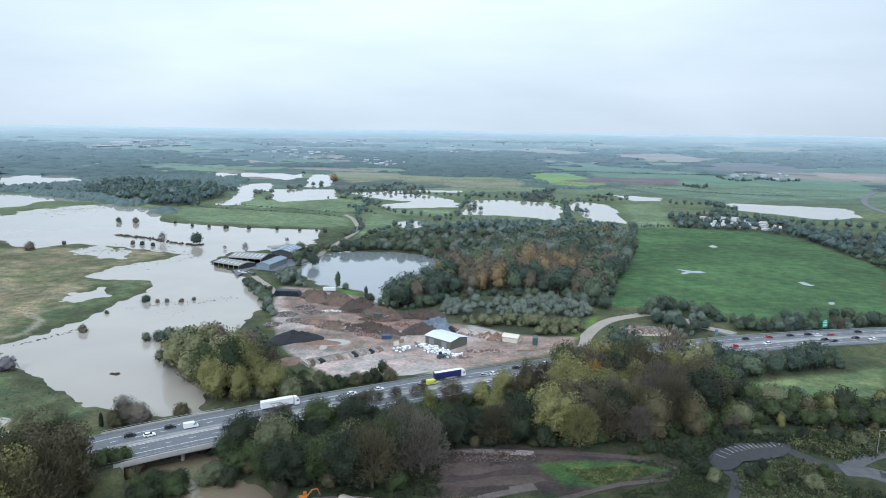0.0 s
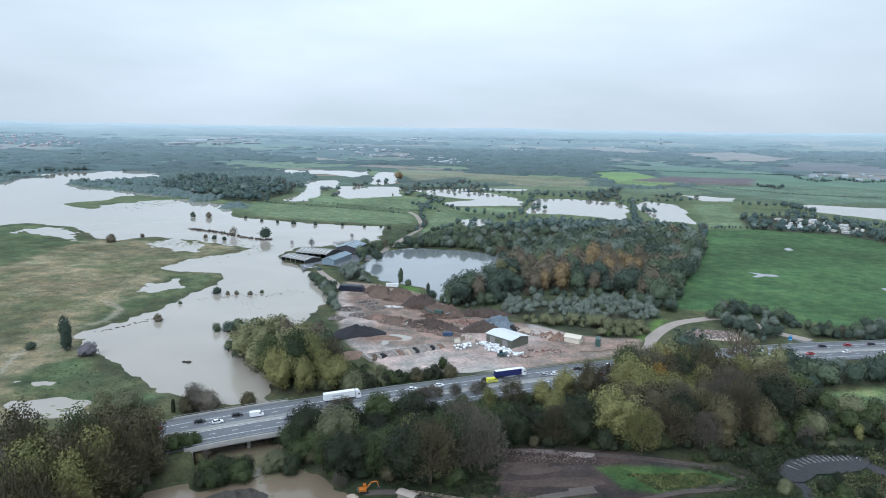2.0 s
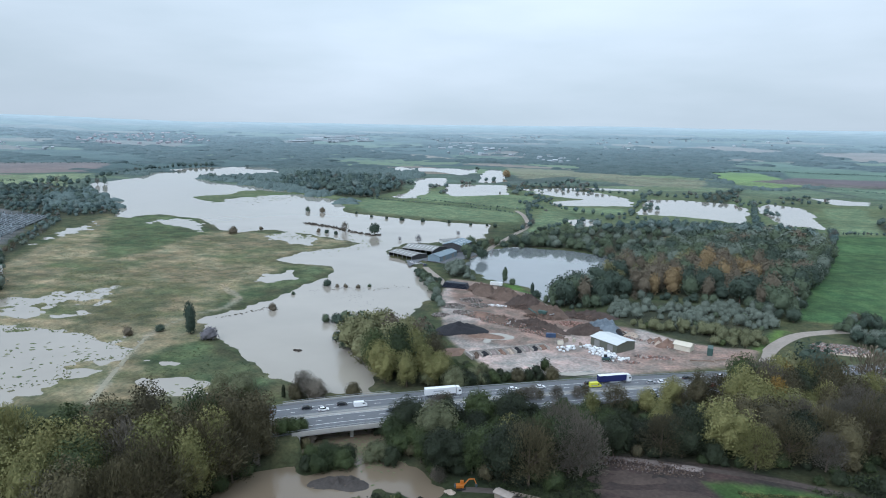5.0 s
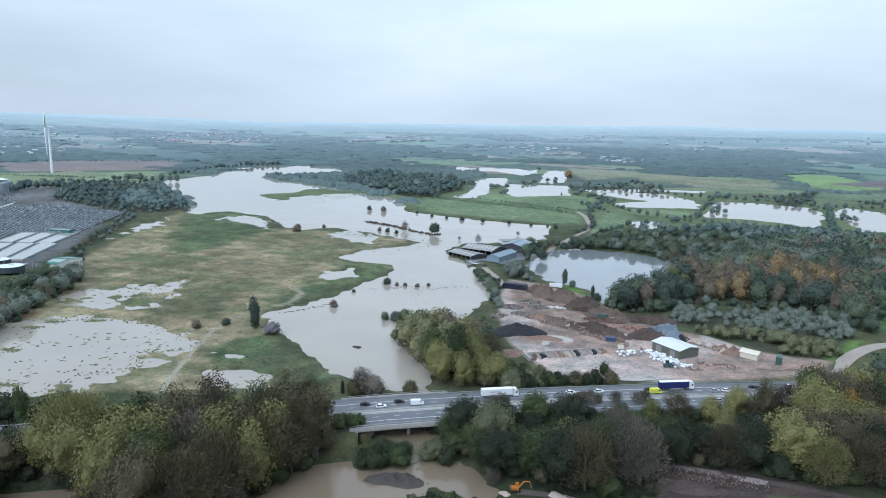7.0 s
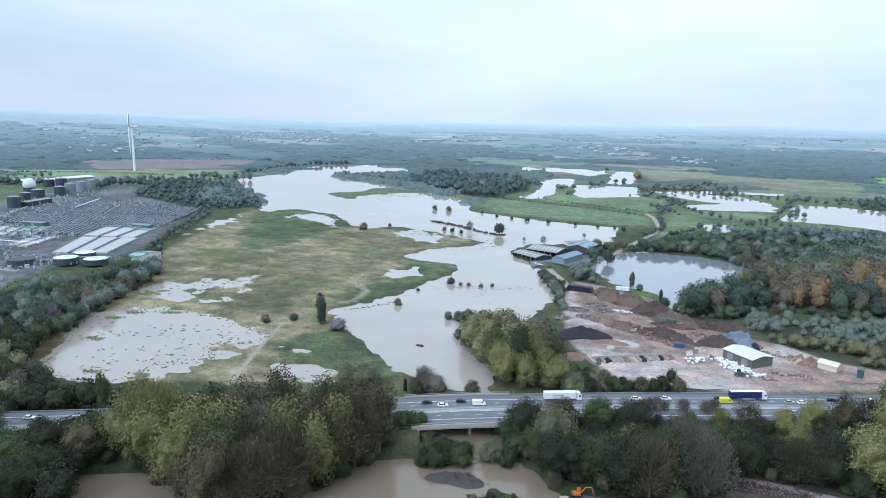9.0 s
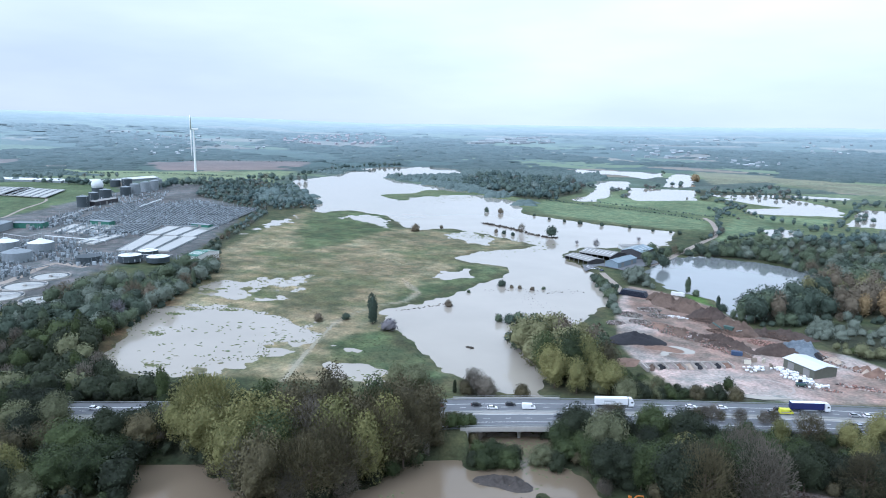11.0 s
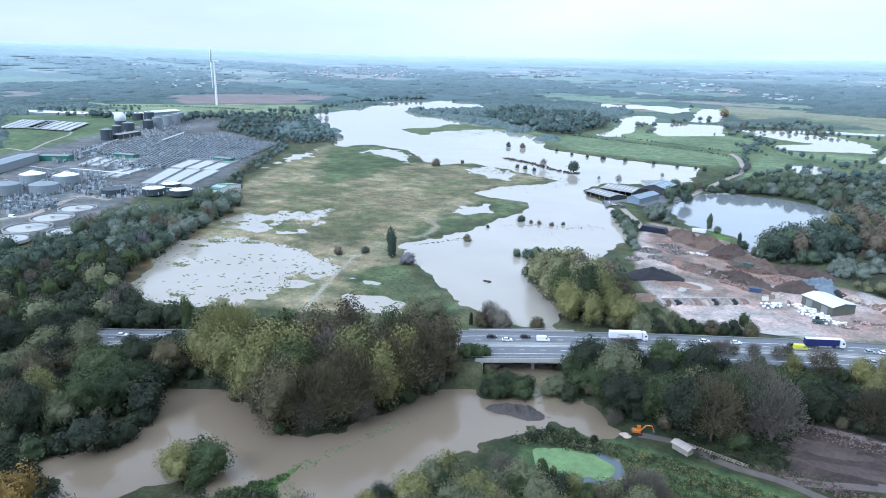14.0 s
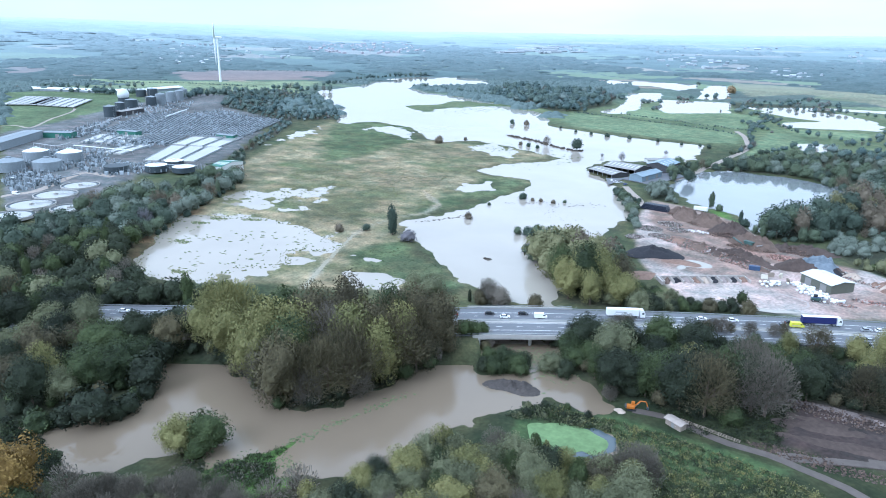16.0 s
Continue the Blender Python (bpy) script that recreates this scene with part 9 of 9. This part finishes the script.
lane_track("road_turning", [(145.6, 231.2), (152.2, 230.1), (157.3, 227.0), (164.2, 219.3)], 9.0, M_SLAB, "worn grey concrete turning place", 0.22, category="road")


def digger(x, y, rz):
    t = thing("excavator", x, y, ground_at(x, y) - 0.1, rz, "orange tracked excavator at the pool's edge", "excavator")
    t.scale = (0.74, 0.74, 0.74)
    for s in (-1.1, 1.1):
        part("crawler", box(BM(), 4.2, 0.7, 0.9, 0, s, 0, bevel=0.3), M_TYRE, t)
    part("turntable", cyl(BM(), 1.0, 0.3, 0, 0, 0.9, 16), M_TYRE, t)
    part("body", box(BM(), 3.6, 2.6, 1.3, -0.5, 0, 1.2, bevel=0.15), M_ORANGE, t)
    part("counterweight", box(BM(), 0.9, 2.5, 1.2, -2.5, 0, 1.3, bevel=0.2), M_TANK_DARK, t)
    c = part("cab", box(BM(), 1.5, 1.1, 1.6, 0.6, 0.7, 2.45, bevel=0.1), M_ORANGE, t)
    part("cab_window", box(BM(), 1.2, 0.04, 1.0, 0.6, 1.27, 2.8), M_GLASS, c)
    part("boom", bar(bar(BM(), (1.0, 0, 2.0), (3.6, 0, 4.9), 0.32, 6), (3.6, 0, 4.9), (6.0, 0, 4.9), 0.28, 6), M_ORANGE, t)
    part("stick", bar(BM(), (6.0, 0, 5.0), (7.0, 0, 2.4), 0.22, 6), M_ORANGE, t)
    part("bucket", prism(BM(), [(6.5, 2.4), (7.4, 2.5), (7.6, 1.6), (6.9, 1.1), (6.4, 1.6)], 1.2), M_TANK_DARK, t)
    part("ram", bar(BM(), (1.6, 0, 1.9), (3.4, 0, 4.2), 0.1), M_GALV, t)


digger(-44.3, 205.8, 20)
heap("sand_mound", -47.0, 203.4, 2.0, 1.5, 0.9, 0, M_SAND, "small pale sand heap beside the excavator", 22)
M_CABIN_ROOF = material("dull_cream_roof", (0.36, 0.31, 0.27), 0.85, grain=0.25)
_h = (-28.9, 202.1)
hut = barn("site_hut", (_h[0] - 3.6, _h[1] + 1.2), (_h[0] + 1.7, _h[1] - 1.45), 2.8, 2.1, 2.5, M_TIMBER, M_CABIN_ROOF, "small pale-roofed site cabin beside the track", "cabin", 1)
for (x0, y0), (x1, y1) in [[(-28.4, 206.7), (-10.0, 203.8)]]:
    ln = math.dist((x0, y0), (x1, y1))
    fence = thing("fence", x0, y0, ground_at(x0, y0), math.degrees(math.atan2(y1 - y0, x1 - x0)), "weathered timber rail fence along the site track", "fence")
    for k in range(int(ln / 2.4) + 1):
        part("post", box(BM(), 0.14, 0.14, 1.5, k * 2.4, 0, -0.1), M_TIMBER, fence)
    for z in (0.5, 0.9, 1.3):
        part("rail", box(BM(), ln, 0.06, 0.14, ln / 2, -0.1, z), M_TIMBER, fence)
for k, p in enumerate([(-54.4, 209.8), (-54.1, 212.3), (-52.6, 211.5), (-52.2, 208.1)]):
    lone("sparse", "bare", p, 5, "standing dead in the pool", "dead trees")

# lamp columns by the road
def lamp_column(m):
    t = new("street_lamp")
    part("column", cyl(BM(), 0.12, 10, 0, 0, -0.4, 8, 0.07), M_GALV, t)
    part("arm", bar(BM(), (0, 0, 9.5), (0, -1.6, 9.9), 0.05), M_GALV, t)
    part("lantern", box(BM(), 0.3, 0.8, 0.16, 0, -1.9, 9.85, bevel=0.04), M_SHEET_PALE, t)
    t.matrix_basis = m
    return tagged(t, "slim galvanised lamp column beside the carriageway", "street lamp")


# scrub and rank growth on rough ground
def scrub(outline, count, low, high, seed, label, mats=("green", "dark", "green")):
    rng = np.random.default_rng(seed)
    a = np.array(outline)
    x, y = rng.uniform(a[:, 0].min(), a[:, 0].max(), count * 4), rng.uniform(a[:, 1].min(), a[:, 1].max(), count * 4)
    k = outline_distance(x, y, outline) < 0
    x, y = x[k][:count], y[k][:count]
    z = ground_height(x, y)
    k = z > 0.05
    x, y, z = x[k], y[k], z[k]
    n = len(x)
    per = 24
    c = np.repeat(np.stack([x, y, z], -1), per, 0)
    s = np.repeat(rng.uniform(low, high, n), per)
    off = rng.normal(size=(n * per, 3)) * 0.5
    off[:, 2] = np.abs(off[:, 2]) * 0.8
    c = c + off * s[:, None]
    t = rng.normal(size=(n * per, 3))
    t /= np.linalg.norm(t, axis=1)[:, None]
    b = np.cross(t, rng.normal(size=(n * per, 3)))
    b /= np.linalg.norm(b, axis=1)[:, None]
    q = (s * rng.uniform(0.12, 0.3, n * per))[:, None]
    v = np.stack([c - t * q, c - b * q, c + (t + b) * q * 0.6], 1).reshape(-1, 3)
    me = mesh_of("scrub", v.tolist(), np.arange(len(v)).reshape(-1, 3).tolist(), LEAF[mats[0]])
    for m in mats[1:]:
        me.materials.append(LEAF[m])
    me.polygons.foreach_set("material_index", np.repeat(rng.integers(0, len(mats), n), per).astype(np.int32))
    tagged(new("scrub", me), label, "scrub", kind="stuff")


scrub([(-66.7, 193.1), (-50.0, 195.6), (-30.3, 196.6), (5.2, 192.5), (27.0, 184.5), (27.0, 177.3), (-21.4, 146.3), (-31.1, 169.2), (-58.3, 182.3)], 3000, 0.4, 1.3, 1, "rank green brambles and nettles on the slope", ("green", "willow", "yellow", "green", "dark"))
scrub([(90.5, 243.8), (98.4, 230.8), (97.6, 218.7), (84.4, 204.0), (78.0, 218.2), (92.2, 230.6)], 300, 0.5, 1.6, 2, "brambles beside the mud track")
scrub([(108.7, 231.0), (131.8, 240.4), (143.7, 227.8), (136.3, 211.5), (101.1, 204.4), (101.6, 218.8)], 700, 0.6, 2.0, 3, "tangled scrub below the car park", ("dark", "green", "brown", "green", "willow"))
scrub([(133.2, 249.8), (153.9, 265.8), (184.3, 266.7), (178.2, 246.3), (152.1, 238.7), (143.9, 243.0)], 700, 0.6, 2.2, 4, "tangled scrub behind the car park", ("green", "dark", "yellow", "willow"))
scrub([(44.6, 227.2), (71.8, 230.9), (78.5, 226.1), (54.4, 216.8)], 900, 0.3, 0.9, 5, "rank weeds on the green patch", ("green", "yellow", "green"))
scrub([(-230.6, 308.1), (-202.2, 311.7), (-166.7, 288.7), (-138.6, 261.1), (-170.3, 244.0), (-217.4, 270.9)], 380, 0.25, 0.7, 6, "rank green grass in the marsh", ("green", "green", "willow"))
scrub([(-427.9, 442.6), (-358.4, 513.9), (-279.4, 500.9), (-250.2, 385.6), (-270.2, 326.3), (-326.3, 325.9)], 2200, 0.25, 0.7, 7, "tussocks in the straw-coloured marsh", ("willow", "yellow", "willow"))
scrub([(-607.5, 602.3), (-500.8, 712.6), (-305.8, 546.3), (-259.8, 415.8), (-405.9, 414.1)], 2600, 0.3, 0.8, 8, "tussocks in the straw-coloured marsh", ("willow", "yellow", "willow"))
scrub([(-136.1, 118.8), (-124.1, 130.0), (-120.3, 119.1), (-116.9, 109.3), (-125.3, 101.1), (-132.5, 111.3)], 500, 0.4, 1.1, 9, "green weed on the low spit by the pool", ("green", "green"))
scrub([(81.1, 248.3), (98.3, 253.7), (108.3, 256.6), (125.0, 258.6), (141.7, 260.1), (135.6, 252.3), (115.3, 251.7), (102.5, 244.2), (94.2, 230.6), (88.2, 236.9)], 900, 0.8, 2.4, 10, "dark brambles and young thorn below the wood", ("dark", "dark", "green"))
scrub([(67.1, 236.4), (90.3, 234.0), (99.8, 237.3), (101.2, 222.7), (91.8, 204.2), (47.7, 203.2), (72.7, 220.0), (82.8, 227.0)], 900, 0.4, 1.4, 11, "rank weeds beside the mud track", ("green", "dark", "green"))
scrub([(-41.9, 215.2), (-16.9, 240.8), (2.3, 241.3), (0.3, 208.2), (-24.9, 201.4)], 700, 0.5, 1.6, 12, "dark brambles along the wood edge", ("dark", "dark", "green"))
scrub([(127.3, 223.3), (152.2, 216.3), (148.3, 195.8), (109.1, 194.9)], 500, 0.5, 1.6, 13, "tangled scrub by the concrete drive", ("dark", "green", "brown"))
for k, p in enumerate([(92.9, 241.6), (98.3, 246.4), (93.7, 226.5), (95.6, 222.5), (79.7, 243.5), (72.8, 241.9), (117.4, 256.8), (127.3, 258.7), (146.3, 260.2), (151.0, 256.3), (158.8, 258.0), (164.9, 253.2), (110.1, 224.9), (113.8, 219.9), (123.3, 223.2), (128.8, 218.7), (117.0, 231.2), (137.6, 227.6)]):
    lone("bush", ("dark", "green", "dark", "willow")[k % 4], p, _tr.uniform(3.5, 6.5), "in the scrub round the car park", "car park bushes")
scrub([(-212.4, 90.5), (-198.7, 93.5), (-188.4, 94.6), (-169.0, 84.2), (-169.9, 77.8), (-177.6, 73.0)], 500, 0.6, 1.8, 14, "dark brambles on the pool's bank", ("dark", "dark", "green"))
scrub([(-146.6, 104.7), (-134.9, 112.8), (-121.0, 121.0), (-113.8, 113.6), (-139.5, 97.3)], 350, 0.5, 1.5, 15, "rank growth on the pool's near bank", ("dark", "green", "bare"))
scrub([(-156.0, 141.2), (-139.7, 140.3), (-129.9, 148.2), (-122.6, 159.6), (-116.4, 177.0), (-122.5, 178.8), (-133.0, 160.4), (-145.2, 146.0)], 260, 0.6, 1.6, 16, "brambles at the grove's waterside", ("dark", "green", "brown"))
scrub([(-254.3, 144.9), (-214.2, 163.1), (-194.6, 147.3), (-197.4, 135.0), (-221.3, 135.6)], 350, 0.8, 2.0, 17, "brambles on the road embankment", ("dark", "green"))
scrub([(-77.8, 178.6), (-71.8, 192.0), (-52.7, 193.4), (-44.3, 190.3), (-54.4, 187.7), (-68.1, 183.6)], 260, 0.6, 1.8, 18, "reeds and brambles between the pools", ("dark", "green", "willow"))
for k, p in enumerate([(-68.3, 255.2), (-65.5, 255.8), (-62.9, 258.1), (-53.2, 262.5), (-37.6, 272.6), (-35.1, 273.0), (-32.5, 275.3), (-29.6, 275.9), (-26.5, 277.9), (-19.6, 280.4), (-11.4, 284.6), (-7.8, 286.2)]):
    lone("sparse", ("bare", "bare", "brown")[k % 3], p, _tr.uniform(5, 8.5), "on the verge below the carriageway", "verge saplings")
for k, p in enumerate([(-77.8, 239.1), (-71.5, 234.4), (-64.5, 230.5), (-57.3, 224.8), (-50.8, 223.9)]):
    lone(("bush", "broad")[k % 2], ("willow", "green")[k % 2], p, _tr.uniform(8, 12), "on the river bank below the bridge", "bank bushes")
lamp_column(pose(166.9, 244.6, ground_at(166.9, 244.6), 0, 0, 40))
for k, p in enumerate([(57.3, 293.5), (65.0, 302.6), (75.1, 310.2), (83.4, 313.5), (87.2, 295.2), (67.9, 289.2)]):
    lone("tall", ("yellow", "yellow", "orange")[k % 3], p, _tr.uniform(18, 24), "beside the carriageway", "roadside trees")
for k, p in enumerate([(-4.8, 271.0), (4.8, 279.6), (17.2, 283.6), (31.3, 287.9)]):
    lone(("tall", "sparse")[k % 2], ("yellow", "brown")[k % 2], p, _tr.uniform(11, 14), "beside the carriageway", "roadside trees")
for k, (p, h) in enumerate([((-269.5, 119.0), 17), ((-263.5, 124.5), 18), ((-260.0, 130.6), 16), ((-256.0, 136.0), 18), ((-253.0, 141.5), 15)]):
    lone(("broad", "broad", "tall")[k % 3], ("dark", "dark", "green")[k % 3], p, h, "on the bank below the carriageway", "carriageway bank trees")
for p in ((-353, 283), (-351, 297), (-331, 307), (-329, 249), (-284, 214)):
    flotsam([(p[0] - 4, p[1]), p, (p[0] + 4, p[1] + 2)], 70, 1.6, int(p[0]), M_REED, "low island of rushes in the marsh pool", 0.6, 1.8, 0.6)
lone("sparse", "bare", (-6.2, 224.8), 24, "by the site track")
lone("sparse", "bare", (-10.5, 226.1), 18, "by the site track")
lone("bush", "green", (-14.2, 213.9), 7, "beside the site track")
for k, p in enumerate([(-71.5, 135.3), (-64.6, 138.4), (-59.3, 146.5), (-59.9, 136.0), (-53.6, 146.8), (-46.1, 144.8), (-42.4, 151.2), (-38.1, 156.8)]):
    lone(("broad", "tall", "column", "broad")[k % 4], ("willow", "yellow", "green", "brown")[k % 4], p, _tr.uniform(11, 15), "below the duckweed pool", "trees below the pool")
